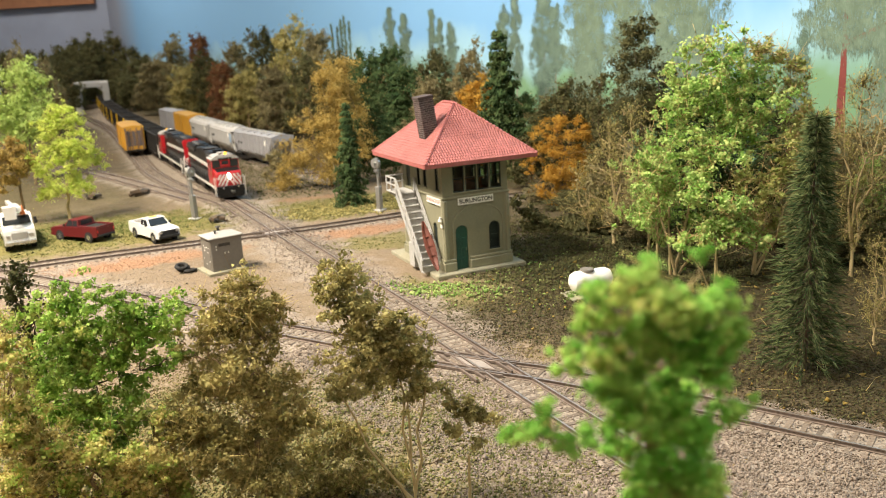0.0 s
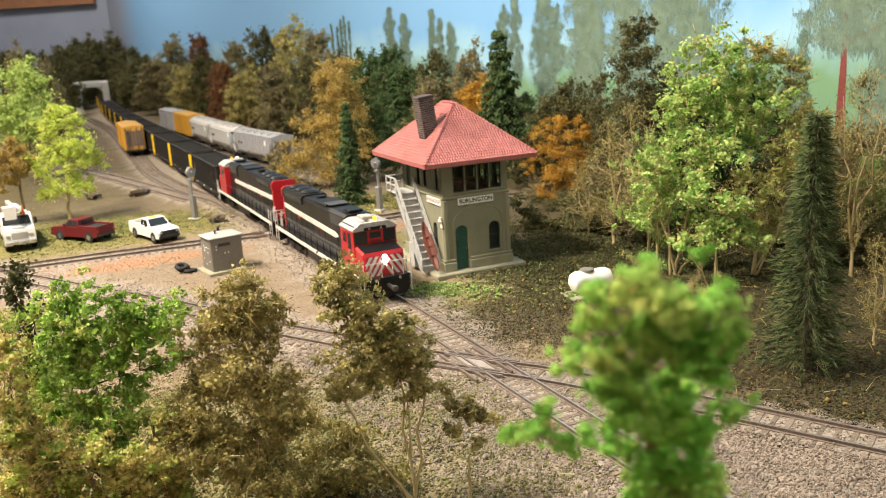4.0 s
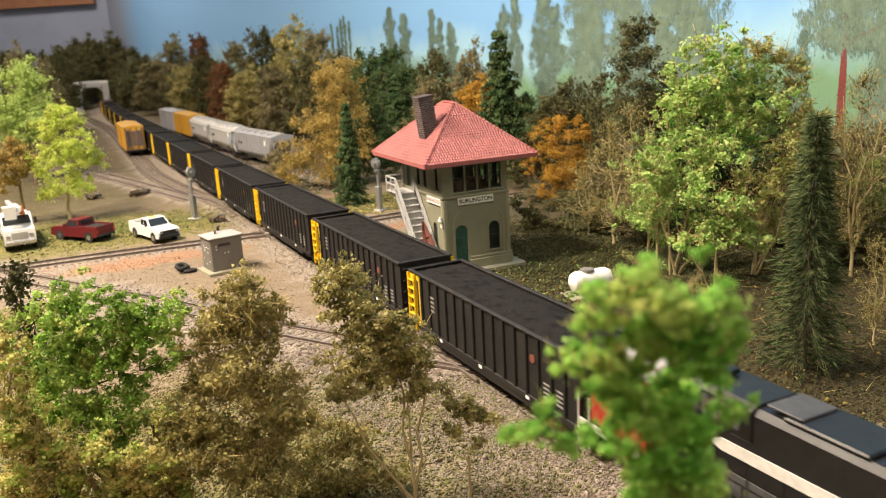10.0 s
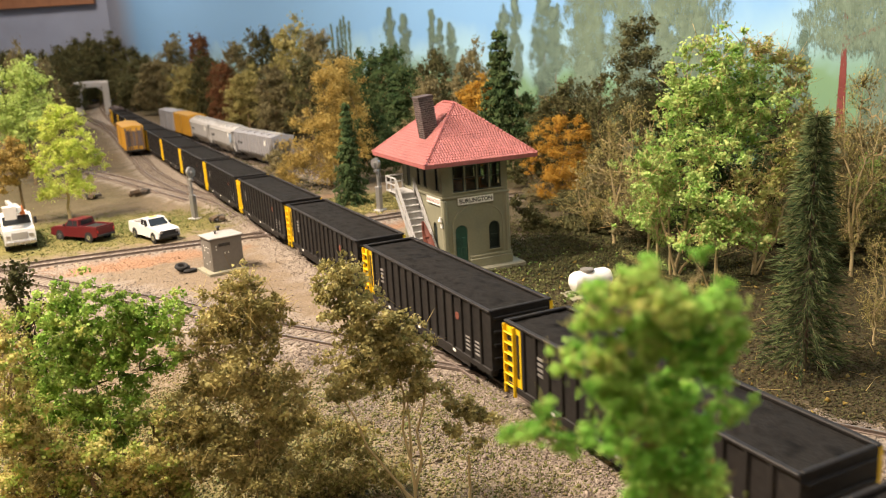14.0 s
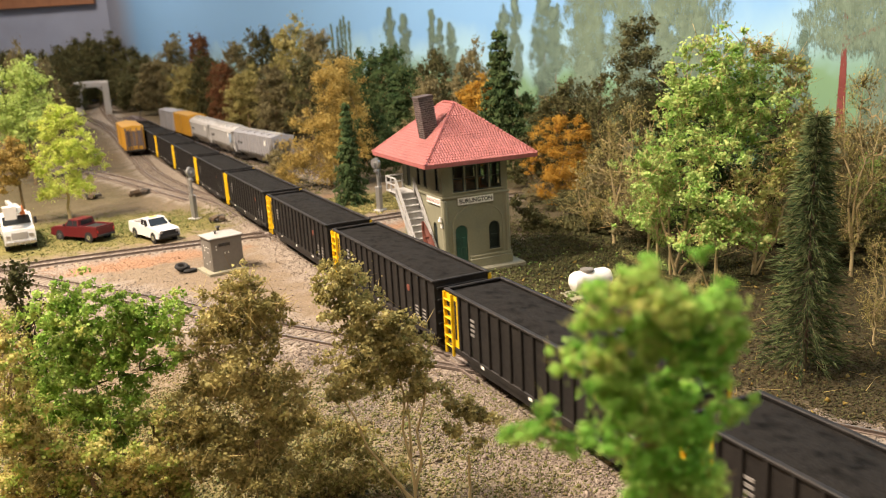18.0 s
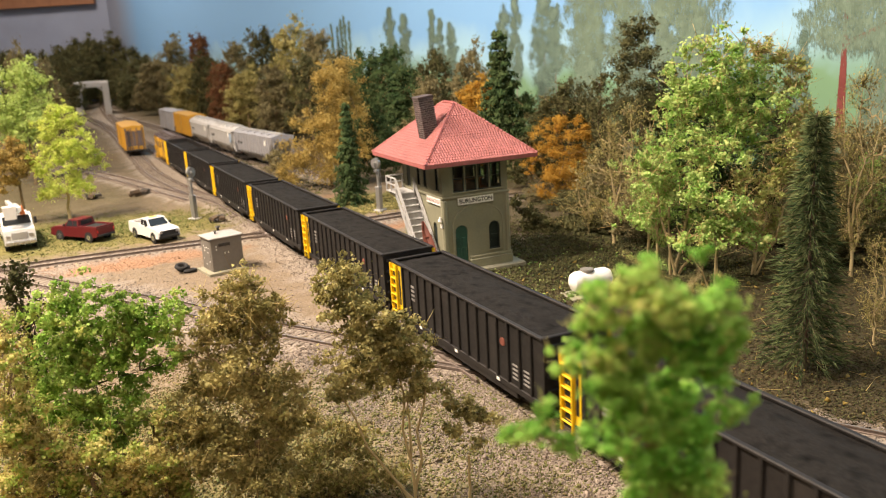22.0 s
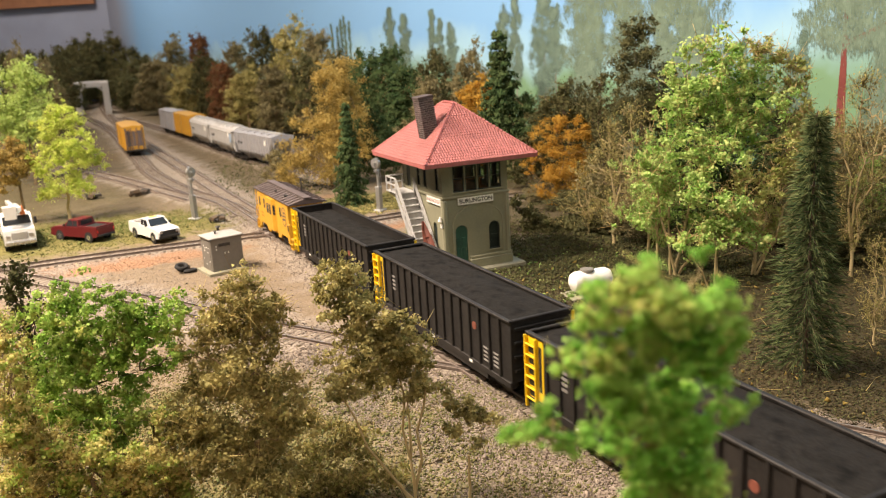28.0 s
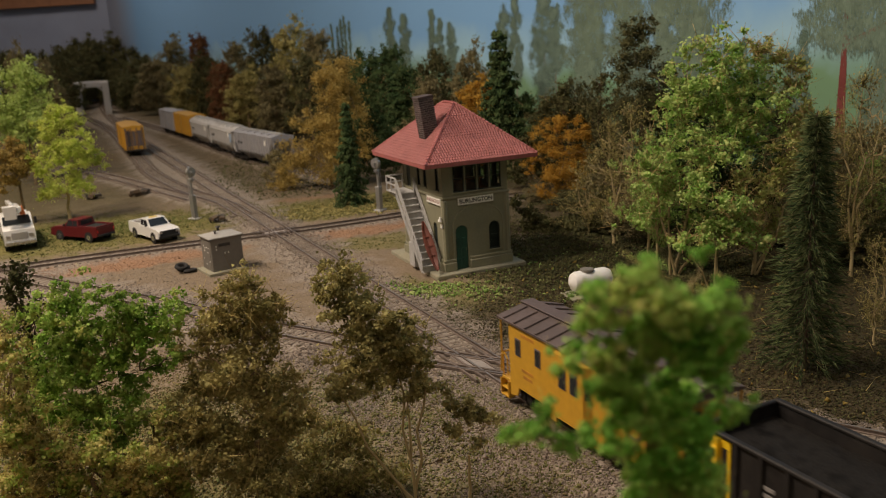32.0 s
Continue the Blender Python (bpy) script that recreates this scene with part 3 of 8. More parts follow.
        l.new(src, r.inputs["Fac"])
        return r.outputs["Color"]

    def blend(a, b, fac):
        x = n.new("ShaderNodeMix")
        x.data_type = "RGBA"
        l.new(fac, x.inputs["Factor"])
        l.new(a, x.inputs["A"])
        l.new(b, x.inputs["B"])
        return x.outputs["Result"]

    dirt = blend(cover([(0.14, 0.105, 0.07), (0.235, 0.183, 0.13), (0.325, 0.262, 0.195)], fine), cover([(0.15, 0.112, 0.074), (0.265, 0.203, 0.142)], mid), big)
    ballast = cover([(0.14, 0.115, 0.095), (0.27, 0.23, 0.19), (0.38, 0.325, 0.27)], fine)
    red = cover([(0.21, 0.12, 0.075), (0.31, 0.18, 0.11), (0.39, 0.25, 0.165)], fine)
    grass = blend(cover([(0.09, 0.085, 0.025), (0.2, 0.185, 0.06), (0.3, 0.25, 0.11)], fine), cover([(0.1, 0.115, 0.03), (0.25, 0.2, 0.09)], mid), big)
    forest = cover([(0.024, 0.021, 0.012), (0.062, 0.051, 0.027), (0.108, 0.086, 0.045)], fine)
    at = n.new("ShaderNodeAttribute")
    at.attribute_name = "cover"
    sep = n.new("ShaderNodeSeparateColor")
    l.new(at.outputs["Color"], sep.inputs["Color"])
    c = blend(dirt, grass, sep.outputs["Blue"])
    c = blend(c, red, sep.outputs["Green"])
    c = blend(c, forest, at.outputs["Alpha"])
    c = blend(c, ballast, sep.outputs["Red"])
    l.new(c, p.inputs["Base Color"])
    b = n.new("ShaderNodeBump")
    b.inputs["Strength"].default_value = 0.8
    b.inputs["Distance"].default_value = 0.0012
    l.new(fine, b.inputs["Height"])
    l.new(b.outputs["Normal"], p.inputs["Normal"])
    return m


def build_ground():
    xs = steps([(-2600, -1400, 60), (-1400, -620, 18), (-620, -420, 10), (-420, 300, 4), (300, 460, 12), (460, 1500, 60)])
    ys = steps([(-1500, 140, 60), (140, 240, 12), (240, 960, 4), (960, 1300, 9), (1300, 2200, 20), (2200, 4440, 60)])
    X, Y = np.meshgrid(xs, ys)
    Z = ground_height(X, Y)
    V = np.stack([X, Y, Z], -1).reshape(-1, 3)
    nx, ny = len(xs), len(ys)
    i = np.arange((ny - 1) * (nx - 1))
    r, c = i // (nx - 1), i % (nx - 1)
    a = r * nx + c
    fs = np.stack([a, a + 1, a + nx + 1, a + nx], -1)
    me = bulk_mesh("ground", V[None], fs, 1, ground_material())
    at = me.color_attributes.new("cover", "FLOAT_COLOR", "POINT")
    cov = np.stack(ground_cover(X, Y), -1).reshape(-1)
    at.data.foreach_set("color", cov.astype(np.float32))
    me.polygons.foreach_set("use_smooth", [True] * len(me.polygons))
    tagged(new("ground", me), "model layout ground of tan dirt, grass and grey ballast", "ground", kind="structure")


build_ground()


# ---- the room round the layout: painted backdrop, far wall, ceiling ----
def sky_paint():
    m, n, l, p = nodes_of("sky_paint")
    p.inputs["Roughness"].default_value = 0.85
    tc = n.new("ShaderNodeTexCoord")
    sep = n.new("ShaderNodeSeparateXYZ")
    l.new(tc.outputs["Object"], sep.inputs[0])
    t = n.new("ShaderNodeTexNoise")
    t.inputs["Scale"].default_value = 9
    t.inputs["Detail"].default_value = 4
    l.new(tc.outputs["Object"], t.inputs["Vector"])
    sm = n.new("ShaderNodeMath")
    sm.operation = "MULTIPLY_ADD"
    l.new(t.outputs["Fac"], sm.inputs[0])
    sm.inputs[1].default_value = 0.12
    l.new(sep.outputs["Z"], sm.inputs[2])
    r = n.new("ShaderNodeValToRGB")
    e = r.color_ramp.elements
    e.new(0.5), e.new(0.5)
    for k, (pos, col) in enumerate([(0.09, (0.12, 0.24, 0.16)), (0.175, (0.155, 0.3, 0.175)), (0.212, (0.31, 0.55, 0.72)), (0.26, (0.19, 0.42, 0.74))]):
        e[k].position, e[k].color = pos, (*col, 1)
    l.new(sm.outputs[0], r.inputs["Fac"])
    wob = n.new("ShaderNodeMath")
    wob.operation = "MULTIPLY_ADD"
    l.new(t.outputs["Fac"], wob.inputs[0])
    wob.inputs[1].default_value = 0.12
    l.new(sep.outputs["X"], wob.inputs[2])
    span = n.new("ShaderNodeMapRange")
    span.inputs["From Min"].default_value, span.inputs["From Max"].default_value = 0.24, 0.62
    l.new(wob.outputs[0], span.inputs["Value"])
    mix = n.new("ShaderNodeMix")
    mix.data_type = "RGBA"
    l.new(span.outputs["Result"], mix.inputs["Factor"])
    # grey towards the corner: the end wall's shade blended into the paint
    mix.inputs["A"].default_value = (0.29, 0.34, 0.47, 1)
    l.new(r.outputs["Color"], mix.inputs["B"])
    l.new(mix.outputs["Result"], p.inputs["Base Color"])
    return m


M_SKY = sky_paint()
# sky colour for the end wall with its shade mixed in
M_SKYSHADED = paint("sky_paint_shaded", (0.29, 0.34, 0.47), 0.85, 0.06, 90, 0.0)
BACK_D = (0.5126, -0.8587)
BACK_P = (-24.0, 1451.0)
CORNER = -2640.0


def on_back(k, off=0.0):
    """A place on the backdrop's line, k mm along it, off mm in front of it."""
    return BACK_P[0] + BACK_D[0] * k - 0.8587 * off, BACK_P[1] + BACK_D[1] * k - 0.5126 * off


def wall_between(name, a, b, z0, z1, thick, material, label):
    (x0, y0), (x1, y1) = a, b
    ln = math.hypot(x1 - x0, y1 - y0)
    s = Shape().span(0, ln, 0, thick, z0, z1)
    ob = part(name, s, material)
    ob.matrix_basis = at_mm(x0, y0, 0, 0, 0, math.degrees(math.atan2(y1 - y0, x1 - x0)))
    return tagged(ob, label, "wall", kind="structure")


def build_room():
    c = on_back(CORNER)
    e = on_back(1750)
    wall_between("backdrop", c, e, -20, 1400, 20, M_SKY, "painted sky backdrop board with hazy green hills")
    wall_between("wall_north", (-2620, 3840), c, -20, 1400, 20, M_SKYSHADED, "painted sky backdrop at the layout's end, shade put into its blue-grey colour")
    wall_between("wall_west", (-2620, -1500), (-2620, 3840), -20, 1400, 20, M_ROOMWALL, "plain pale room wall")
    wall_between("wall_south", (e[0] + 700, -1500), (-2620, -1500), -20, 1400, 20, M_ROOMWALL, "plain pale room wall")
    wall_between("wall_east", e, (e[0] + 700, -1500), -20, 1400, 20, M_ROOMWALL, "plain pale room wall")
    wall_between("valance", (-2600, 3790), (-1420, 3690), 410, 600, 16, M_TIMBER, "brown wooden valance above the far backdrop")
    tagged(part("ceiling", Shape().span(-2640, 1700, -1520, 4460, 1400, 1420), M_CEIL), "plain off-white ceiling", "ceiling", kind="structure")


build_room()


def painted_tree(k, z0, z1, w, colours, trunk, seed, droop=1.0):
    """A hazy tree brushed flat on the backdrop: small hanging tufts of paint over a stem."""
    rng = np.random.default_rng(seed)
    tufts = int(26 + w * (z1 - z0) / 75)
    f0 = rng.uniform(0, 1, tufts)
    half = w / 2 * np.clip(np.sin(np.pi * (0.12 + 0.84 * f0)), 0, 1) ** 0.6 * (0.85 + 0.25 * np.sin(f0 * 19 + seed))
    u0 = np.clip(rng.normal(0, 0.55, tufts), -1.1, 1.1)
    per = 85
    i = np.repeat(np.arange(tufts), per)
    n = len(i)
    x = k + (u0 * half)[i] + rng.normal(0, 1, n) * (2.0 + w * 0.035)
    fall = np.abs(rng.normal(0, 1, n))
    z = z0 + (z1 - z0) * (0.12 + 0.88 * f0)[i] - fall * (4.5 * droop) + rng.normal(0, 1.6, n)
    hgt, wid = rng.uniform(0.9, 3.4, n) * (0.6 + 0.4 * droop), rng.uniform(0.15, 0.42, n)
    lean = rng.normal(0, 0.5, n)
    y = -rng.uniform(0.2, 0.5, n)
    V = np.stack([np.stack([x - wid, y, z], -1), np.stack([x + lean, y, z - hgt], -1), np.stack([x + wid, y, z + 0.4], -1), np.stack([x + lean * 0.3, y, z + hgt * 0.7], -1)], 1)
    me = bulk_mesh("painted_tree", V, ((0, 1, 2, 3),), n, colours)
    back = bpy.data.objects["backdrop"]
    ob = new("painted_tree", me)
    ob.parent, ob.matrix_basis = back, at_mm(-CORNER, 0, 0)
    tagged(ob, "hazy painted tree on the backdrop")
    h = w * 0.035 + 0.8
    top = z0 + (z1 - z0) * 0.55
    st = Shape().add([(k - h, -0.3, z0 - 60), (k + h, -0.3, z0 - 60), (k + 0.6, -0.3, top), (k - 0.6, -0.3, top)], [(0, 1, 2, 3)])
    tk = part("painted_trunk", st, trunk, back, smooth=0)
    tk.matrix_basis = at_mm(-CORNER, 0, 0)


M_STEM = paint("painted_stem", (0.2, 0.2, 0.17), 0.85, 0.15, 6.0, 0.0)
M_STEMRED = paint("painted_red_stem", (0.2, 0.045, 0.04), 0.85, 0.15, 6.0, 0.0)
P_HAZE = pieces("tree_paint_haze", [(0.09, 0.15, 0.13), (0.13, 0.2, 0.165), (0.18, 0.26, 0.21)], spread=0.0)
P_GREY = pieces("tree_paint_grey", [(0.12, 0.185, 0.145), (0.16, 0.235, 0.18), (0.21, 0.29, 0.225)], spread=0.0)
P_DEEP = pieces("tree_paint_deep", [(0.08, 0.14, 0.11), (0.12, 0.19, 0.15), (0.16, 0.24, 0.2)], spread=0.0)
for i, (k, z0, z1, w) in enumerate([(-95, 110, 238, 42), (-42, 110, 226, 42), (52, 115, 226, 28), (76, 120, 212, 24), (108, 110, 204, 34), (252, 105, 222, 36), (280, 105, 232, 30), (345, 80, 230, 66), (368, 120, 215, 30)]):
    painted_tree(k, z0, z1, w, P_HAZE, M_STEM, 100 + i)
for i, (k, z0, z1, w) in enumerate([(430, 70, 275, 82), (505, 80, 275, 80), (602, 85, 270, 84), (556, 120, 250, 46), (858, 100, 275, 95), (826, 60, 185, 50)]):
    painted_tree(k, z0, z1, w, P_GREY, M_STEM, 120 + i, 1.8)
painted_tree(784, 134, 300, 118, P_GREY, M_STEMRED, 131, 1.5)
branch = part("painted_branch", Shape().add([(786, -0.3, 152), (845, -0.3, 178), (845, -0.3, 180.5), (786, -0.3, 157)], [(0, 1, 2, 3)]), M_STEMRED, bpy.data.objects["backdrop"], smooth=0)
branch.matrix_basis = at_mm(-CORNER, 0, 0)
for i, (k, z1) in enumerate([(-345, 222), (-318, 214), (-300, 230), (-283, 236), (-262, 228), (700, 160), (742, 168), (728, 150), (655, 150), (672, 162)]):
    painted_tree(k, 60 if k > 0 else 110, z1, 11, P_DEEP, M_STEM, 140 + i, 0.7)


# ---- tracks ----
def rail_profile(line, off):
    """A rail along a line: foot, web and head, off mm to its left."""
    sec = [(-1.0, 2.9), (1.0, 2.9), (1.0, 3.25), (0.35, 3.5), (0.35, 4.3), (0.55, 4.5), (0.55, 5.0), (-0.55, 5.0), (-0.55, 4.5), (-0.35, 4.3), (-0.35, 3.5), (-1.0, 3.25)]
    rings = []
    for x, y, h in line:
        nx, ny = -math.sin(h), math.cos(h)
        rings.append([(x + nx * (off + u), y + ny * (off + u), z) for u, z in sec])
    return Shape().loft(rings)


def head_strip(line, off):
    rings = []
    for x, y, h in line:
        nx, ny = -math.sin(h), math.cos(h)
        rings.append([(x + nx * (off + u), y + ny * (off + u), z) for u, z in ((-0.42, 4.98), (0.42, 4.98), (0.42, 5.06), (-0.42, 5.06))])
    return Shape().loft(rings)


TIE_MESHES = []
for seed in range(4):
    rnd = random.Random(seed)
    TIE_MESHES.append(Shape().box(0, 0, 2.2, 2.6, 30 + rnd.uniform(-0.7, 0.7), 1.7, 0.25).data("tie"))
    TIE_MESHES[-1].materials.append(M_TIE)


def build_track(name, line, label, near, skip=()):
    """Two rails on ties; ties within the near stretch are pieces of their own, the rest one mesh."""
    top = tagged(new(name), label, "track", kind="structure")
    for off in (-8.25, 8.25):
        rail = part("rail", rail_profile(line, off), M_RAIL, top)
        part("rail_head", head_strip(line, off), M_RAILTOP, rail, "worn bright rail head")
    rnd = random.Random(len(line))
    rest = Shape()
    for x, y, h in line:
        if any(math.hypot(x - a, y - b) < r for a, b, r in skip):
            continue
        a = h + rnd.uniform(-0.03, 0.03)
        if near(x, y):
            again("tie", TIE_MESHES[rnd.randrange(4)], top, at_mm(x, y, rnd.uniform(-0.15, 0.1), 0, 0, math.degrees(a)))
        else:
            m = Matrix.Rotation(a, 3, "Z")
            rest.box(x, y, 2.2, 2.6, 30, 1.7, 0, m)
    if rest.v:
        tagged(part("ties", rest, M_TIE, top, smooth=0), kind="stuff")
    return top


build_track("track_1", LINE_MAIN, "main line of rusty rails on dark ties in grey ballast", lambda x, y: 260 < y < 1500)
build_track("track_2", LINE_NEAR, "branch line of rusty rails crossing the main line", lambda x, y: x < 210, skip=[(14, 426, 14)])
build_track("track_3", LINE_CROSS, "crossing line of rusty rails beside red dirt", lambda x, y: x < 110, skip=[(-163, 795, 10)])
build_track("track_4", LINE_YARD, "yard track of dark rails joining the main line", lambda x, y: False)
build_track("track_5", LINE_SIDING, "siding track of dark rails below the trees", lambda x, y: False)
build_track("track_6", LINE_SPUR, "weedy spur track of dark rails", lambda x, y: False)


def build_diamond(cx, cy, line_a, line_b, label):
    """Guard rails and a flangeway plate where two tracks cross."""
    d = thing("crossing_diamond", cx, cy, 0, 0, label, "track crossing", kind="structure")
    for h in (line_a, line_b):
        for off in (-5.6, 5.6, -10.6, 10.6):
            q = Shape()
            nx, ny = -math.sin(h), math.cos(h)
            q.box(nx * off, ny * off, 4.0, 44, 1.1, 1.7, 0.2, Matrix.Rotation(h, 3, "Z"))
            part("guard_rail", q, M_RAIL, d)
    part("plate", Shape().prism([(math.cos(line_a) * u + math.cos(line_b) * w, math.sin(line_a) * u + math.sin(line_b) * w)
                                 for u, w in ((11, 11), (-11, 11), (-11, -11), (11, -11))], "z", 3.0, 4.1), paint("crossing_plate", (0.3, 0.265, 0.24), 0.6, 0.15, 1.5, 0.1), d)
    return d


build_diamond(14, 427, HEAD, -0.52, "grey crossing of two rusty tracks with guard rails")
build_diamond(-163, 795, HEAD, 0.38, "far crossing of two rusty tracks with guard rails")


# ---- the signal tower ----
T_YAW = 23.71
TOWER = thing("signal_tower", -5.0, 607.9, 0.4, T_YAW, "olive-grey two-storey railway tower with a red tiled hip roof", "tower")
A0, A1, B0, B1 = 11.0, 67.0, 8.0, 88.0       # outer faces of the walls
Z_BELT, Z_WALL = 60.5, 88.0


def arch_ring(c, w, z0, z1, n=10):
    """Outline of an arched opening: u across, z up."""
    r = w / 2
    top = min(r, 5.0)
    pts = [(c - r, z0), (c + r, z0)]
    for i in range(n + 1):
        t = math.pi * i / n
        pts.append((c + r * math.cos(t), z1 - top + top * math.sin(t)))
    return pts


def pierced_wall(length, z0, z1, holes, thick, cuts=40):
    """A wall panel along u from 0 to length with arched or square openings, made of blocks between them."""
    s = Shape()
    us = sorted({0.0, float(length)} | {round(c - w / 2, 3) for c, w, *_ in holes} | {round(c + w / 2, 3) for c, w, *_ in holes})
    for u0, u1 in zip(us, us[1:]):
        mid = (u0 + u1) / 2
        inside = [h for h in holes if abs(mid - h[0]) < h[1] / 2]
        if not inside:
            s.span(u0, u1, 0, thick, z0, z1)
            continue
        c, w, a, b, arched = inside[0]
        if a > z0:
            s.span(u0, u1, 0, thick, z0, a)
        if not arched:
            if b < z1:
                s.span(u0, u1, 0, thick, b, z1)
        else:
            r, top, n = w / 2, min(w / 2, 5.0), 10
            ring = [(c + r, z1), (c - r, z1)] + [(c - r * math.cos(math.pi * i / n), b - top + top * math.sin(math.pi * i / n)) for i in range(n + 1)]
            s.prism(ring, "y", 0, thick)
    return s


def build_tower():
    part("base_slab", Shape().span(0, 77.6, 0, 100, -1.5, 2.6, 0.8), M_SLAB, TOWER, "weathered concrete slab")
    Z0 = 2.6
    # openings: centre, width, sill, head, arched
    front = [(25.5 - A0, 10.5, Z0, 37.5, True), (54.0 - A0, 9.5, 15.0, 37.5, True)]
    left = [(17.0, 7.5, Z0, 39.0, True), (52.0, 8.0, 14.0, 38.0, True)]
    up_front = [(25.0 - A0, 9.6, 63.5, 83.5, False), (35.6 - A0, 9.6, 63.5, 83.5, False), (46.2 - A0, 9.6, 63.5, 83.5, False), (56.8 - A0, 9.6, 63.5, 83.5, False)]
    up_left = [(10.0, 6.5, 65.0, 83.5, False), (33.0, 6.0, 65.0, 83.5, False), (46.0, 6.0, 65.0, 83.5, False), (68.0, 9.0, 60.8, 84.0, False)]
    faces = {
        "front": (at_mm(A0, B0, 0), A1 - A0, front, up_front),
        "left": (at_mm(A0, B1, 0, 0, 0, -90), B1 - B0, [(B1 - B0 - c, w, a, b, k) for c, w, a, b, k in left], [(B1 - B0 - c, w, a, b, k) for c, w, a, b, k in up_left]),
        "back": (at_mm(A1, B1, 0, 0, 0, 180), A1 - A0, [], [(14, 9.6, 63.5, 83.5, False), (28, 9.6, 63.5, 83.5, False), (42, 9.6, 63.5, 83.5, False)]),
        "right": (at_mm(A1, B0, 0, 0, 0, 90), B1 - B0, [(20, 9, 15, 37.5, True), (60, 9, 15, 37.5, True)],
                  [(12, 9.6, 63.5, 83.5, False), (26, 9.6, 63.5, 83.5, False), (40, 9.6, 63.5, 83.5, False), (54, 9.6, 63.5, 83.5, False)]),
    }
    for nm, (m, ln, low, up) in faces.items():
        inset = 0.0 if nm in ("front", "back") else 2.4
        def clip_holes(hs):
            return [(c - inset, w, a, b, k) for c, w, a, b, k in hs]
        lm = m @ at_mm(inset, 0, 0)
        wl = part("wall", pierced_wall(ln - 2 * inset, Z0, Z_BELT - 1.5, clip_holes(low), 2.4), M_WALL, TOWER, at=lm)
        part("upper_wall", pierced_wall(ln - 2 * inset, Z_BELT + 0.3, Z_WALL, clip_holes(up), 2.2), M_WALL, TOWER, at=lm @ at_mm(0, 0.15, 0))
        # plinth: two courses, broken at doors
        doors = sorted([(c - w / 2 - 0.6, c + w / 2 + 0.6) for c, w, a, b, k in low if a <= Z0 + 0.1])
        u, runs = (-2.0 if nm in ("front", "back") else -0.2), []
        end = ln + (2.0 if nm in ("front", "back") else 0.2)
        for d0, d1 in doors:
            runs.append((u, d0))
            u = d1
        runs.append((u, end))
        for u0, u1 in runs:
            if u1 - u0 > 0.4:
                part("plinth", Shape().span(u0, u1, -2.0, -0.05, Z0, 9.5, 0.5).span(u0, u1, -1.3, -0.02, 9.5, 12.0, 0.5), M_WALLTRIM, TOWER, at=m)
        part("belt_course", Shape().span(-1.2 if nm in ("front", "back") else 0, ln + (1.2 if nm in ("front", "back") else 0), -1.2, 2.0, Z_BELT - 1.5, Z_BELT + 0.3, 0.4), M_WALLTRIM, TOWER, at=m)
        part("eave_board", Shape().span(0, ln, -0.6, 0.0, 84.8, 87.6, 0.2), M_WALLTRIM, TOWER, at=m)
        for c, w, a, b, k in low:
            if a <= Z0 + 0.1:
                d = part("door", Shape().prism(arch_ring(c, w - 0.2, Z0, b - 0.1), "y", 1.1, 1.9), M_GREEN if nm == "front" else M_DARK, TOWER, "dark green arched door" if nm == "front" else "", at=m)
                for zz in (5.5, 13.5, 21.5):
                    for du in (-w / 4, w / 4):
                        part("door_panel", Shape().box(c + du, 1.0, zz + 3.0, w * 0.34, 0.5, 6.2, 0.2), M_GREEN if nm == "front" else M_DARK, d)
                part("knob", Shape().rod((c + w * 0.36, 0.9, 18), (c + w * 0.36, 0.2, 18), 0.5), M_CHROME, d)
            else:
                window(m, c, w, a, b, True, nm)
        for c, w, a, b, k in up:
            if nm == "left" and a < 62:
                part("door", Shape().span(c - w / 2, c + w / 2, 1.0, 1.7, a, b), M_DARK, TOWER, "dark upper door", at=m)
            else:
                window(m, c, w, a, b, False, nm)
    # corner pilasters
    for a, b in ((A0, B0), (A1, B0), (A0, B1), (A1, B1)):
        part("corner_pilaster", Shape().box(a + (1.2 if a == A0 else -1.2), b + (1.2 if b == B0 else -1.2), (Z0 + Z_BELT - 1.5) / 2, 4.6, 4.6, Z_BELT - 1.5 - Z0, 1.2), M_WALLTRIM, TOWER)
    # shallow blind arch on the front
    ring_o = [(40 + 22.4 * math.cos(math.pi * i / 24), 37.5 + 15.6 * math.sin(math.pi * i / 24)) for i in range(25)]
    ring_i = [(40 + 21.2 * math.cos(math.pi * i / 24), 37.5 + 14.4 * math.sin(math.pi * i / 24)) for i in range(25)]
    s = Shape()
    for i in range(24):
        s.prism([ring_o[i], ring_o[i + 1], ring_i[i + 1], ring_i[i]], "y", B0 - 0.55, B0 + 0.2)
    s.span(17.6, 18.8, B0 - 0.55, B0 + 0.2, 12, 37.5)
    s.span(61.2, 62.4, B0 - 0.55, B0 + 0.2, 12, 37.5)
    part("blind_arch", s, M_WALLTRIM, TOWER)
    # floors inside
    part("inner_floor", Shape().span(A0 + 2.5, A1 - 2.5, B0 + 2.5, B1 - 2.5, 58, 59.5), M_INT, TOWER)
    part("desk", Shape().span(A0 + 14, A1 - 10, B0 + 22, B0 + 30, 68, 69.2, 0.2).span(A0 + 15, A0 + 17, B0 + 23, B0 + 29, 59.5, 68).span(A1 - 13, A1 - 11, B0 + 23, B0 + 29, 59.5, 68), M_INT, TOWER, "brown wooden desk behind the upper windows")
    # near-black block added so the lower windows look dark, as onto an unlit room
    part("inner_wall", Shape().span(A0 + 4.0, A1 - 4.0, B0 + 5.0, B1 - 5.0, 3.0, 57.5), M_DARK, TOWER, "added dark block standing for the unlit room behind the lower windows")
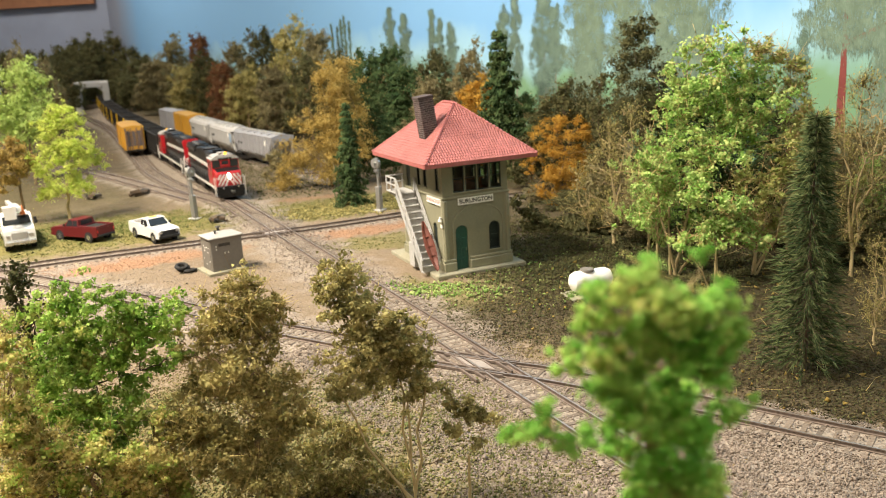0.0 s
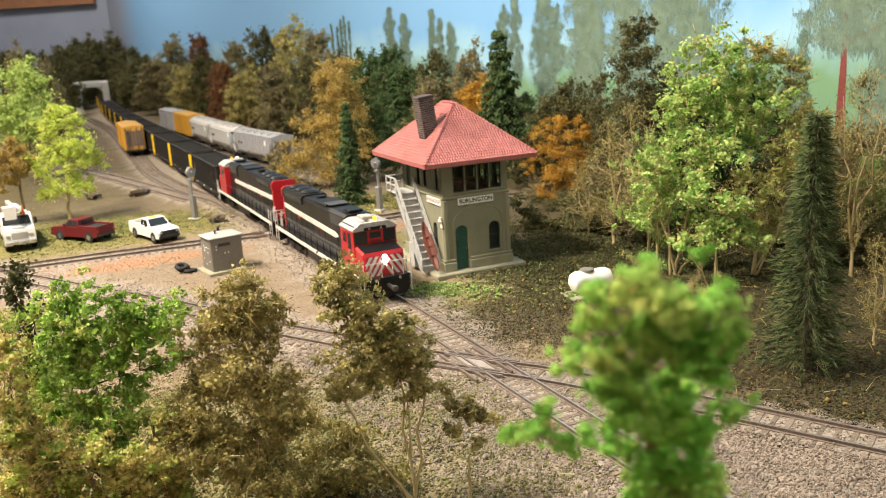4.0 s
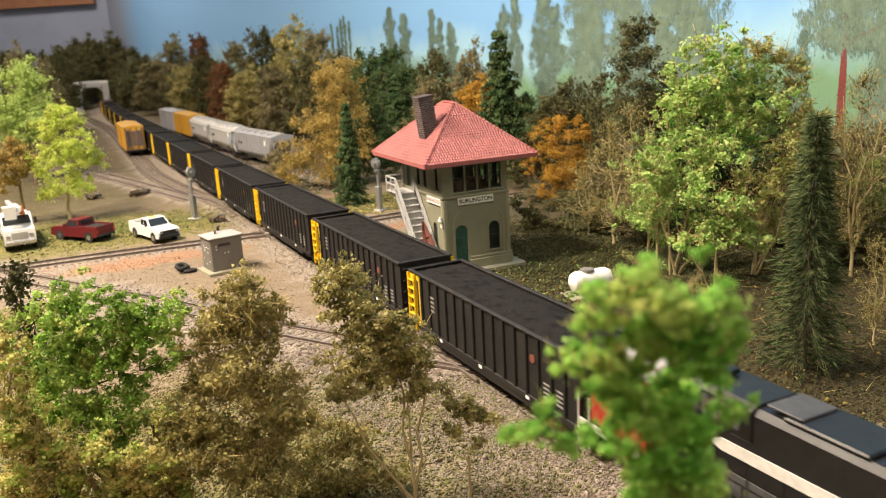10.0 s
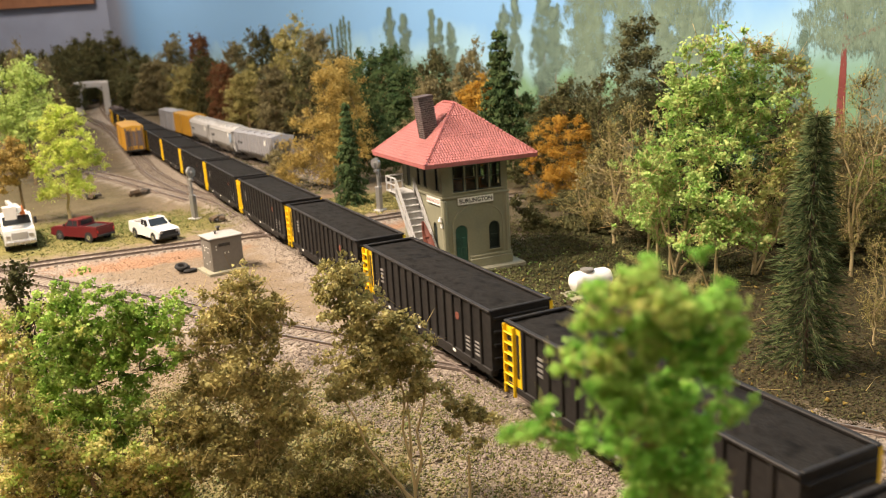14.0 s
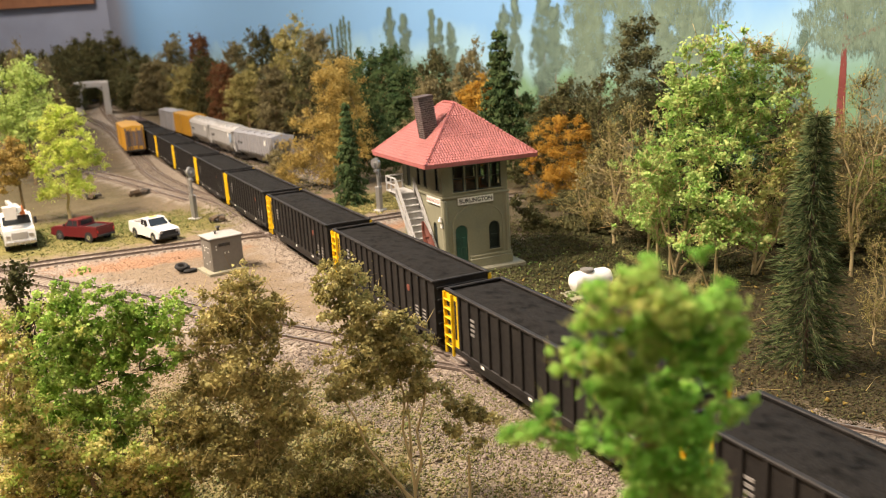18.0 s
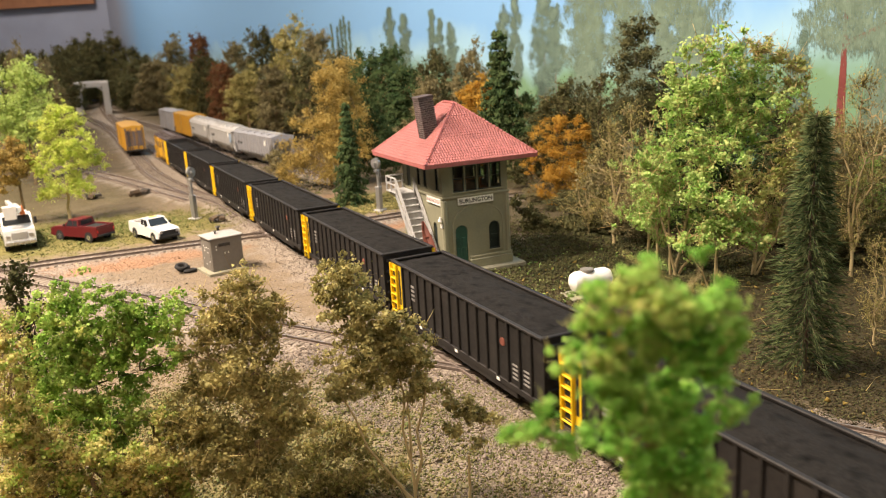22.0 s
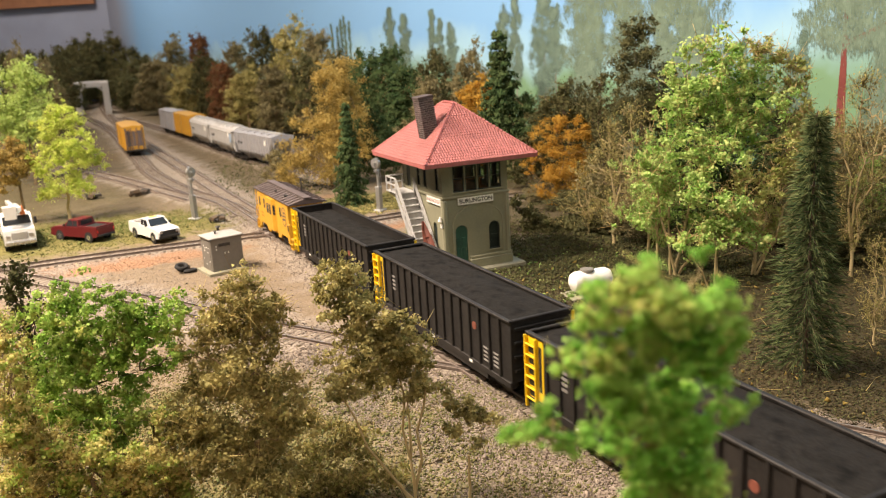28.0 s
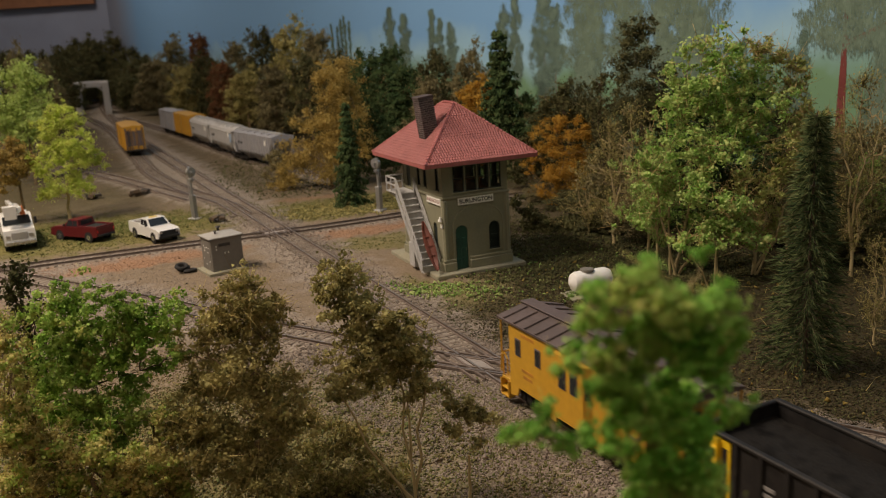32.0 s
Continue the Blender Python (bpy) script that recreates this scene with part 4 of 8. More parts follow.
    # lamp on the corner
    lamp = part("wall_lamp", Shape().rod((A0 - 0.2, 10, 44), (A0 - 3.0, 8.6, 46), 0.5).rod((A0 - 3.0, 8.6, 45.5), (A0 - 3.0, 8.6, 42.8), 0.6, 10, 1.7), M_SIGN, TOWER, "small white wall lamp")
    part("notice", Shape().span(A0 - 2.0, A0 - 1.2, 7.4, 10.6, 37.5, 40.2), M_SIGN, lamp)


def window(m, c, w, a, b, arched, nm):
    win = Shape()
    if arched:
        o, i = arch_ring(c, w - 0.1, a, b - 0.05), arch_ring(c, w - 1.6, a + 0.8, b - 0.9)
        for k in range(len(o)):
            j = (k + 1) % len(o)
            win.prism([o[k], o[j], i[j], i[k]], "y", 0.7, 1.7)
        win.span(c - w / 2 + 0.5, c + w / 2 - 0.5, 0.8, 1.5, (a + b) / 2 - 0.5, (a + b) / 2 + 0.5)
        pane = Shape().prism(arch_ring(c, w - 1.2, a + 0.5, b - 0.5), "y", 1.2, 1.35)
    else:
        for u in (-w / 2 + 0.4, w / 2 - 0.4):
            win.span(c + u - 0.38, c + u + 0.38, 0.5, 1.7, a, b)
        win.span(c - w / 2 + 0.78, c + w / 2 - 0.78, 0.5, 1.7, a, a + 0.8)
        win.span(c - w / 2 + 0.78, c + w / 2 - 0.78, 0.5, 1.7, b - 0.8, b)
        win.span(c - w / 2 + 0.78, c + w / 2 - 0.78, 0.7, 1.5, (a + b) / 2 - 0.35, (a + b) / 2 + 0.35)
        pane = Shape().span(c - w / 2 + 0.6, c + w / 2 - 0.6, 1.1, 1.25, a + 0.6, b - 0.6)
    ob = part("window", win, M_DARK, TOWER, at=m)
    g = part("pane", pane, M_GLASS, ob, "dusty clear pane")
    g.visible_shadow = False
    part("sill", Shape().span(c - w / 2 - 0.7, c + w / 2 + 0.7, -0.9, 0.6, a - 0.9, a, 0.2), M_WALLTRIM, ob)


build_tower()

# hip roof: eaves rectangle, ridge, courses of tiles
E0, E1, F0, F1 = -7.9, 86.2, -6.0, 105.4
Z_EAVE, Z_RIDGE = 88.6, 128.5
RC = (E0 + E1) / 2
RF0, RF1 = F0 + 46, F1 - 46


def build_roof():
    roof = part("roof", Shape().add([(E0, F0, Z_EAVE), (E1, F0, Z_EAVE), (E1, F1, Z_EAVE), (E0, F1, Z_EAVE), (RC, RF0, Z_RIDGE), (RC, RF1, Z_RIDGE)],
                                    [(0, 1, 4), (1, 2, 5, 4), (2, 3, 5), (3, 0, 4, 5), (3, 2, 1, 0)]), M_ROOF, TOWER, "red tiled hip roof", smooth=0)
    fas = Shape()
    for x0, x1, y0, y1 in ((E0 - 0.4, E1 + 0.4, F0 - 0.4, F0 + 0.8), (E0 - 0.4, E1 + 0.4, F1 - 0.8, F1 + 0.4), (E0 - 0.4, E0 + 0.8, F0 + 0.8, F1 - 0.8), (E1 - 0.8, E1 + 0.4, F0 + 0.8, F1 - 0.8)):
        fas.span(x0, x1, y0, y1, Z_EAVE - 2.6, Z_EAVE + 0.5, 0.2)
    part("fascia", fas, M_ROOF, roof)
    part("soffit", Shape().span(E0 + 0.9, E1 - 0.9, F0 + 0.9, F1 - 0.9, Z_EAVE - 1.5, Z_EAVE - 0.6), M_WALLTRIM, roof)
    # tiles, each slope: rows of short half-round tiles
    tile = Shape()
    n = 5
    ring0 = [(-1.05 * math.cos(math.pi * i / n), 0.85 * math.sin(math.pi * i / n)) for i in range(n + 1)]
    vs = [(u, 0.0, w + 0.1) for u, w in ring0] + [(u * 0.85, 3.1, w * 0.8 - 0.05) for u, w in ring0]
    tile.add(vs, [(i, i + 1, n + 2 + i, n + 1 + i) for i in range(n)] + [tuple(range(n, -1, -1))])
    me = tile.data("tile", 60)
    me.materials.append(M_ROOF)
    rest = Shape()
    slopes = [("front", (E0, F0), (E1, F0), (RC, RF0), (RC, RF0)), ("left", (E0, F1), (E0, F0), (RC, RF0), (RC, RF1)),
              ("right", (E1, F0), (E1, F1), (RC, RF1), (RC, RF0)), ("back", (E1, F1), (E0, F1), (RC, RF1), (RC, RF1))]
    count = 0
    for nm, p0, p1, r1, r0 in slopes:
        a = Vector((*p0, Z_EAVE))
        b = Vector((*p1, Z_EAVE))
        t0 = Vector((*r0, Z_RIDGE))
        t1 = Vector((*r1, Z_RIDGE))
        u = (b - a).normalized()
        nrm = u.cross(t0 - a).normalized()
        up = nrm.cross(u)
        slope = (t0 - a).dot(up)
        rows = int(slope / 2.6)
        for r in range(rows):
            f = r * 2.6 / slope
            q0, q1 = a.lerp(t0, f), b.lerp(t1, f)
            ln = (q1 - q0).length
            k = int(ln / 2.15)
            for i in range(k):
                o = q0 + u * ((i + 0.5) * ln / k) + nrm * 0.05
                m = Matrix((u, up, nrm)).transposed().to_4x4()
                m.translation = o
                jit = Matrix.Rotation(random.uniform(-0.03, 0.03), 4, "Z")
                if nm == "front" and count < 300:
                    mm = m @ jit
                    mm.translation = o * MM
                    again("tile", me, roof, mm)
                    count += 1
                else:
                    mm = m @ jit
                    rest.add([tuple(mm @ Vector(v)) for v in tile.v], tile.f)
    tagged(part("tiles", rest, M_ROOF, roof, smooth=60, fix=False), kind="stuff")
    caps = Shape()
    for p, q in (((E0, F0, Z_EAVE), (RC, RF0, Z_RIDGE)), ((E1, F0, Z_EAVE), (RC, RF0, Z_RIDGE)), ((E0, F1, Z_EAVE), (RC, RF1, Z_RIDGE)), ((E1, F1, Z_EAVE), (RC, RF1, Z_RIDGE)), ((RC, RF0, Z_RIDGE), (RC, RF1, Z_RIDGE))):
        p, q = Vector(p), Vector(q)
        k = int((q - p).length / 3.2)
        for i in range(k):
            caps.rod(p.lerp(q, i / k) + Vector((0, 0, 0.3)), p.lerp(q, (i + 0.96) / k) + Vector((0, 0, 0.15)), 1.35, 8, 1.1)
    part("hip_cap", caps, M_ROOF, roof)
    # chimney of dark bricks
    ch = part("chimney", Shape().span(9.4, 20.6, 29.4, 40.6, 96, 135.6), M_MORTAR, TOWER, "dark brick chimney with pale joints")
    brick = Shape().box(0, 0, 0, 3.0, 0.9, 1.15, 0.15).data("brick")
    brick.materials.append(M_BRICKD)
    row = 0
    z = 97.0
    while z < 136:
        for side in range(4):
            for i in range(4):
                sh = (1.0 if row % 2 else -0.8) + (i - 1.5) * 3.75 + (0.9 if row % 2 else 0) * 0
                sh = max(-4.6, min(4.6, sh))
                m = at_mm(15, 35, z) @ pose(0, 0, 0, 0, 0, 90 * side) @ at_mm(sh * 0.93, -5.75, 0)
                again("brick", brick, ch, m)
        z += 1.65
        row += 1
    part("cap", Shape().span(8.6, 21.4, 28.6, 41.4, 134.2, 136.6, 0.3), M_BRICKD, ch)
    ch.matrix_basis = at_mm(15, 35, 100) @ pose(0, 0, 0, 0, -7, 0) @ at_mm(-15, -35, -100)


build_roof()


def lettering(name, text, size, material, parent, m, label=""):
    """Raised letters of the built-in font, as a mesh."""
    cu = bpy.data.curves.new(name, "FONT")
    cu.body, cu.size, cu.align_x, cu.align_y, cu.extrude = text, size * MM, "CENTER", "CENTER", 0.00006
    cu.offset = 0.00009
    tmp = bpy.data.objects.new(name, cu)
    me = bpy.data.meshes.new_from_object(tmp)
    bpy.data.objects.remove(tmp)
    me.materials.clear()
    me.materials.append(material)
    ob = new(name, me)
    ob.parent, ob.matrix_basis = parent, m
    return tagged(ob, label)


def build_signs():
    s = part("sign", Shape().box(0, 0, 0, 30.5, 0.7, 5.4, 0.15), M_SIGN, TOWER, "white name board lettered BURLINGTON", at=at_mm(38.3, B0 - 1.0, 56.2))
    lettering("letters", "BURLINGTON", 4.5, M_BLACK, s, at_mm(0, -0.45, 0, 90, 0, 0), "black letters BURLINGTON")
    s = part("sign", Shape().box(0, 0, 0, 26.0, 0.7, 5.4, 0.15), M_SIGN, TOWER, "white name board on the stair side", at=at_mm(A0 - 1.0, 23, 56.8, 0, 0, -90))
    lettering("letters", "BURLINGTON", 3.7, paint("lettering_faint", (0.45, 0.3, 0.28), 0.6, 0.1, 2.0, 0.0), s, at_mm(0, -0.45, 0, 90, 0, 0), "faded letters BURLINGTON")


build_signs()


def build_stairs():
    """Outside stair along the stair side, from the slab up to a landing."""
    st = thing("outside_stair", -5.0, 607.9, 0.4, T_YAW, "weathered grey wooden outside stair with railings on the tower", "stair")
    a0, a1 = -5.5, 9.6
    b_foot, b_top, z_top = 17.0, 62.0, 59.0
    n = 12
    for i in range(n):
        f = (i + 0.5) / n
        part("tread", Shape().box((a0 + a1) / 2, b_foot + (b_top - b_foot) * f, 2.6 + (z_top - 2.6) * (i + 1) / n - 0.6, a1 - a0 - 1.6, 4.6, 0.9, 0.15), M_STAIR, st)
        part("riser", Shape().box((a0 + a1) / 2, b_foot + (b_top - b_foot) * f - 1.6, 2.6 + (z_top - 2.6) * (i + 0.5) / n - 0.9, a1 - a0 - 1.8, 0.5, 3.7, 0.1), M_STAIR, st)
    for a in (a0, a1):
        rail = part("stringer", Shape().prism([(b_foot - 3, 2.7), (b_foot + 2, 2.7), (b_top + 1, z_top - 3.5), (b_top + 1, z_top + 1.5)], "x", a - 0.5, a + 0.5), M_STAIR, st)
        post = Shape()
        for i in range(4):
            f = i / 3
            b, z = b_foot - 1 + (b_top - b_foot) * f, 3.0 + (z_top - 2.6) * f
            post.box(a, b, z + 5.0, 1.2, 1.2, 11.0, 0.15)
        part("rail_post", post, M_STAIR, rail)
        d = Vector((0, b_top - b_foot, z_top - 2.6))
        for h in (10.0, 5.2):
            q = Shape()
            q.box(0, 0, 0, 1.0, d.length + 2, 1.3 if h > 6 else 0.9, 0.15, Matrix.Rotation(math.atan2(d.z, d.y), 3, "X"))
            part("handrail", q, M_STAIR, rail, at=at_mm(a, (b_foot + b_top) / 2 - 1, 3.0 + (z_top - 2.6) / 2 + h))
    for i in range(5):
        part("deck_board", Shape().box((a0 + a1) / 2, b_top + 2.4 + i * 4.4, z_top - 0.5, a1 - a0 + 1.4, 4.1, 1.0, 0.15), M_STAIR, st)
    lp = Shape()
    for a, b in ((a0, b_top + 1), (a0, b_top + 11), (a0, b_top + 21.5), (a1 - 1, b_top + 21.5)):
        lp.box(a, b, z_top + 5.5, 1.1, 1.1, 11.5, 0.15)
    lp.rod((a1, b_top + 20, z_top - 14), (a0 + 1, b_top + 20, z_top - 1), 0.8).rod((a1, b_top + 3, z_top - 14), (a0 + 1, b_top + 3, z_top - 1), 0.8)
    part("landing_post", lp, M_STAIR, st)
    for h in (5.4, 10.8):
        part("landing_rail", Shape().span(a0 - 0.5, a0 + 0.5, b_top + 0.6, b_top + 22, z_top + h, z_top + h + 1.1, 0.15).span(a0 + 0.5, a1, b_top + 21, b_top + 22, z_top + h, z_top + h + 1.1, 0.15), M_STAIR, st)
    part("stair_closet", Shape().span(a0 + 1, a1 - 1.5, b_foot + 18, b_foot + 28, 2.7, 22.0, 0.3), M_STAIR, st, "grey boarded closet below the stair")


build_stairs()


def build_canoe():
    c = thing("canoe", -5.0, 607.9, 0.4, T_YAW, "rust-red canoe leaning on the foot of the stair", "canoe")
    rings = []
    n = 13
    for i in range(n):
        f = i / (n - 1)
        w = 4.3 * math.sin(math.pi * min(max(f, 0.02), 0.98)) ** 0.7
        y = -21 + 42 * f
        lift = 1.6 * (2 * f - 1) ** 4
        rings.append([(-w, y, 2.2 + lift), (-w * 0.8, y, 0.6 + lift * 0.5), (0, y, -0.4 + lift * 0.5), (w * 0.8, y, 0.6 + lift * 0.5), (w, y, 2.2 + lift), (w * 0.85, y, 2.3 + lift), (0, y, 1.0 + lift * 0.6), (-w * 0.85, y, 2.3 + lift)])
    m = at_mm(2.0, 18.6, 21.6) @ pose(0, 0, 0, 53.5, 0, 0)
    part("hull", Shape().loft(rings), M_RUST, c, at=m)
    for y in (-8, 0, 8):
        part("thwart", Shape().box(0, y, 1.9, 5.2, 0.9, 0.5, 0.1), M_RUST, c, at=m)


build_canoe()


# ---- rolling stock: x forward along the track, y to its left, z up from the ground ----
def wheel_mesh():
    s = Shape().rod((0, -1.4, 0), (0, 1.4, 0), 5.2, 20).rod((0, -1.9, 0), (0, -1.4, 0), 6.0, 20)
    me = s.data("wheel")
    me.materials.append(M_STEEL)
    return me


WHEEL = wheel_mesh()


def truck_under(parent, x, axles, pitch, side_h=8.5):
    """A bogie with side frames, springs and wheels."""
    tr = part("truck", Shape().box(x, 0, 10.0, pitch * (axles - 1) * 0.7, 20, 2.4, 0.4), M_HULL, parent)
    half = pitch * (axles - 1) / 2
    for sy in (-1, 1):
        s = Shape()
        s.prism([(x - half - 4, 9.8), (x - half - 4, 12.5), (x + half + 4, 12.5), (x + half + 4, 9.8), (x + 4, 8.0), (x - 4, 8.0)], "y", sy * 12.2 - 1.0, sy * 12.2 + 1.0)
        for k in range(axles):
            s.box(x - half + k * pitch, sy * 13.4, 10.4, 4.2, 1.6, 4.2, 0.4)
        s.rod((x - 1.6, sy * 13.4, 8.4), (x - 1.6, sy * 13.4, 12), 1.2).rod((x + 1.6, sy * 13.4, 8.4), (x + 1.6, sy * 13.4, 12), 1.2)
        part("side_frame", s, M_HULL, tr)
        for k in range(axles):
            m = at_mm(x - half + k * pitch, sy * 8.6, RAIL_TOP + 5.2)
            if sy > 0:
                m = m @ pose(0, 0, 0, 0, 0, 180)
            again("wheel", WHEEL, tr, m)
    return tr


def coupler(parent, x, out):
    part("coupler", Shape().box(x + out * 4.5, 0, 15.2, 10, 2.6, 2.6, 0.5).box(x + out * 10, 0.6, 15.2, 3.2, 4.2, 4.0, 0.9), M_STEEL, parent)


CAR_L, CAR_GAP = 170.0, 15.0


def build_gondola(label, full):
    c = thing("coal_gondola", 0, 0, 0, 0, label, "freight car", "coal train cars")
    L, W, zb, zt = CAR_L, 36.2, 13.0, 47.6
    h = L / 2
    hull = part("floor", Shape().span(-h + 0.9, h - 0.9, -W / 2 + 1.6, W / 2 - 1.6, zb + 3, zb + 5), M_HULL, c)
    for sy in (-1, 1):
        part("side_wall", Shape().span(-h, h, sy * (W / 2 - 1.6), sy * (W / 2 - 0.8), zb + 3, zt - 1.2), M_HULL, c)
    for sx in (-1, 1):
        part("end_wall", Shape().span(sx * (h - 0.9), sx * h, -W / 2 + 1.6, W / 2 - 1.6, zb + 3, zt - 1.2), M_HULL, c)
    for sy in (-1, 1):
        part("top_chord", Shape().span(-h - 0.3, h + 0.3, sy * (W / 2 - 2.0), sy * (W / 2 + 0.4), zt - 1.5, zt, 0.4), M_HULL, hull)
        part("side_sill", Shape().span(-h, h, sy * (W / 2 - 2.2), sy * (W / 2 + 0.1), zb, zb + 3.4, 0.4).span(-h * 0.72, h * 0.72, sy * (W / 2 - 2.2), sy * (W / 2 - 0.6), zb - 3.2, zb, 0.3), M_HULL, hull)
    for sx in (-1, 1):
        part("end_chord", Shape().span(sx * (h - 1.6), sx * (h + 0.3), -W / 2 + 2.0, W / 2 - 2.0, zt - 1.5, zt, 0.4), M_HULL, hull)
    rib = Shape().box(0, 0, 0, 1.9, 1.5, zt - zb - 4.0, 0.35).data("rib")
    rib.materials.append(M_HULL)
    n = 15
    for i in range(n):
        x = -h + 16 + (L - 26) * i / (n - 1)
        for sy in (-1, 1):
            again("rib", rib, hull, at_mm(x, sy * (W / 2 - 0.4), (zt + zb) / 2 + 1.2))
    for sx in (-1, 1):
        for z in (22, 29, 36, 43):
            part("end_rib", Shape().span(sx * h, sx * (h + 1.2), -W / 2 + 2.4, W / 2 - 2.4, z - 0.8, z + 0.8, 0.3), M_HULL, hull)
    # load: gently mounded coal
    nx, ny = 44, 12
    g = Shape()
    rnd = random.Random(7 if full else 3)
    top = zt - 1.9 if full else zt - 6.0
    vs = []
    for i in range(nx + 1):
        for j in range(ny + 1):
            x, y = -h + 1.2 + (L - 2.4) * i / nx, -W / 2 + 2.1 + (W - 4.2) * j / ny
            e = min(1, 3.0 * min(i, nx - i) / nx, 3.0 * min(j, ny - j) / ny)
            vs.append((x, y, top + 1.5 * e + rnd.uniform(-0.28, 0.28)))
    g.add(vs, [(i * (ny + 1) + j, (i + 1) * (ny + 1) + j, (i + 1) * (ny + 1) + j + 1, i * (ny + 1) + j + 1) for i in range(nx) for j in range(ny)])
    part("coal", g, M_COAL, c, "black crushed coal load")
    # yellow ladder panels at the rear of this side and the front of the other
    for sx, sy in ((-1, -1), (1, 1)):
        q = Shape()
        x0 = sx * (h - 4.6)
        q.span(sx * (h - 13.4), sx * h, sy * (W / 2 - 0.75), sy * (W / 2 - 0.35), zb + 1, zt - 2.0)
        pnl = part("end_panel", q, M_YELLOW, c, "bright yellow ladder panel")
        for xs in (x0 - 4.6, x0 + 3.7):
            part("ladder_stile", Shape().span(xs, xs + 0.9, sy * (W / 2 - 0.3), sy * (W / 2 + 1.4), zb - 2, zt - 1.6, 0.2), M_YELLOW, pnl)
        hole = Shape()
        for k in range(6):
            z = zb + 2.6 + k * 5.2
            part("rung", Shape().span(x0 - 3.7, x0 + 3.7, sy * (W / 2 + 0.5), sy * (W / 2 + 1.3), z, z + 0.9, 0.2), M_YELLOW, pnl)
            if k < 5:
                hole.span(x0 - 2.9, x0 + 2.9, sy * (W / 2 - 0.3), sy * (W / 2 - 0.2), z + 1.5, z + 4.4)
        part("gap_plate", hole, M_HULL, pnl, "dark gap between the rungs")
        part("panel_inset", Shape().span(sx * (h - 12.2), sx * (h - 10.0), sy * (W / 2 - 0.36), sy * (W / 2 - 0.2), zb + 8, zt - 5.0), M_HULL, pnl, "dark slot in the yellow panel")
    # lettering blocks and a small round emblem
    for sy in (-1, 1):
        for k in range(4):
            for xa, xb, zt0, step, tall in ((-h + 26, -h + 31.5, 36, 2.6, 1.3), (h - 27, h - 20, 26, 2.2, 0.9), (h - 17, h - 11, 26, 2.2, 0.9)):
                part("marking", Shape().span(xa, xb, sy * (W / 2 - 0.75), sy * (W / 2 - 0.45), zt0 - k * step, zt0 + tall - k * step), M_MARK, hull, "small unreadable grey mark")
        r = Shape().rod((h - 36, sy * (W / 2 - 0.9), 35), (h - 36, sy * (W / 2 - 0.42), 35), 2.1, 16)
        part("emblem", r, paint("emblem_orange", (0.2, 0.06, 0.04), 0.6, 0.15, 2.0, 0.0), hull, "small dull red round emblem")
        rf = Shape()
        for k in range(3):
            rf.box(-h + 40 + k * 45, sy * (W / 2 + 0.15), zb + 1.7, 3.0, 0.3, 1.6, 0.1)
        part("reflector", rf, M_SIGN, hull)
    truck_under(c, -h + 27, 2, 20.5)
    truck_under(c, h - 27, 2, 20.5)
    coupler(c, -h, -1)
    coupler(c, h, 1)
    return c


def build_loco(label, lit, L):
    """Diesel with a red cab, black hood and a white stripe; its cab end is +x."""
    c = thing("locomotive", 0, 0, 0, 0, label, "locomotive", "train engines")
    h = L / 2
    zd = 21.0
    deck = part("deck", Shape().span(-h, h, -16.8, 16.8, zd - 1.6, zd, 0.3), M_LOCO, c)
    for sy in (-1, 1):
        part("sill_stripe", Shape().span(-h, h, sy * 16.8, sy * 17.5, zd - 3.0, zd + 0.2, 0.2), M_WHITE, deck, "white sill stripe")
    part("underframe", Shape().span(-h + 4, h - 4, -11, 11, zd - 4.5, zd - 1.6, 0.5), M_LOCO, deck)
    tank = Shape().prism([(-15.5, 17), (15.5, 17), (15.5, 11.5), (11, 7.6), (-11, 7.6), (-15.5, 11.5)], "x", -24, 28)
    part("fuel_tank", tank, M_LOCO, c, "black fuel tank")
    # long hood, y across 22, with a raised rear radiator section
    hood = Shape()
    hood.prism([(-10.5, zd), (10.5, zd), (10.5, 54.2), (8.6, 56.4), (-8.6, 56.4), (-10.5, 54.2)], "x", -h + 11, h - 46)
    hd = part("long_hood", hood, M_LOCO, c, "glossy black long hood")
    rad = Shape().prism([(-10.5, 49.0), (10.5, 49.0), (11.6, 50.5), (11.6, 55.0), (9.4, 57.4), (-9.4, 57.4), (-11.6, 55.0), (-11.6, 50.5)], "x", -h + 10, -h + 70)
    part("radiator_section", rad, M_LOCO, hd)
    blow = Shape().prism([(-10.5, 44), (10.5, 44), (11.1, 45), (11.1, 55.4), (8.6, 57.4), (-8.6, 57.4), (-11.1, 55.4), (-11.1, 45)], "x", h - 87, h - 50)
    part("blower_duct", blow, M_LOCO, hd)
    part("rear_panel", Shape().prism([(-10.8, zd + 0.2), (10.8, zd + 0.2), (10.8, 54.4), (8.8, 56.8), (-8.8, 56.8), (-10.8, 54.4)], "x", -h + 9.4, -h + 11), M_RED, hd, "red hood end")
    rb = Shape()
    for sy in (-1, 1):
        rb.span(-h + 11, -h + 13, sy * 10.5, sy * 10.9, zd + 0.4, 48.5)
    rb.prism([(-10.9, 48.4), (10.9, 48.4), (11.9, 50.3), (11.9, 55.2), (9.5, 57.7), (-9.5, 57.7), (-11.9, 55.2), (-11.9, 50.3)], "x", -h + 9.0, -h + 12.5)
    part("rear_band", rb, M_RED, hd)
    # stripe and lower grey doors
    for sy in (-1, 1):
        st = Shape().prism([(-h + 13.2, 39.4), (-h + 13.2, 43.4), (h - 74, 41.0), (h - 68, 38.4), (h - 74, 36.6)], "y", sy * 10.5, sy * 11.0)
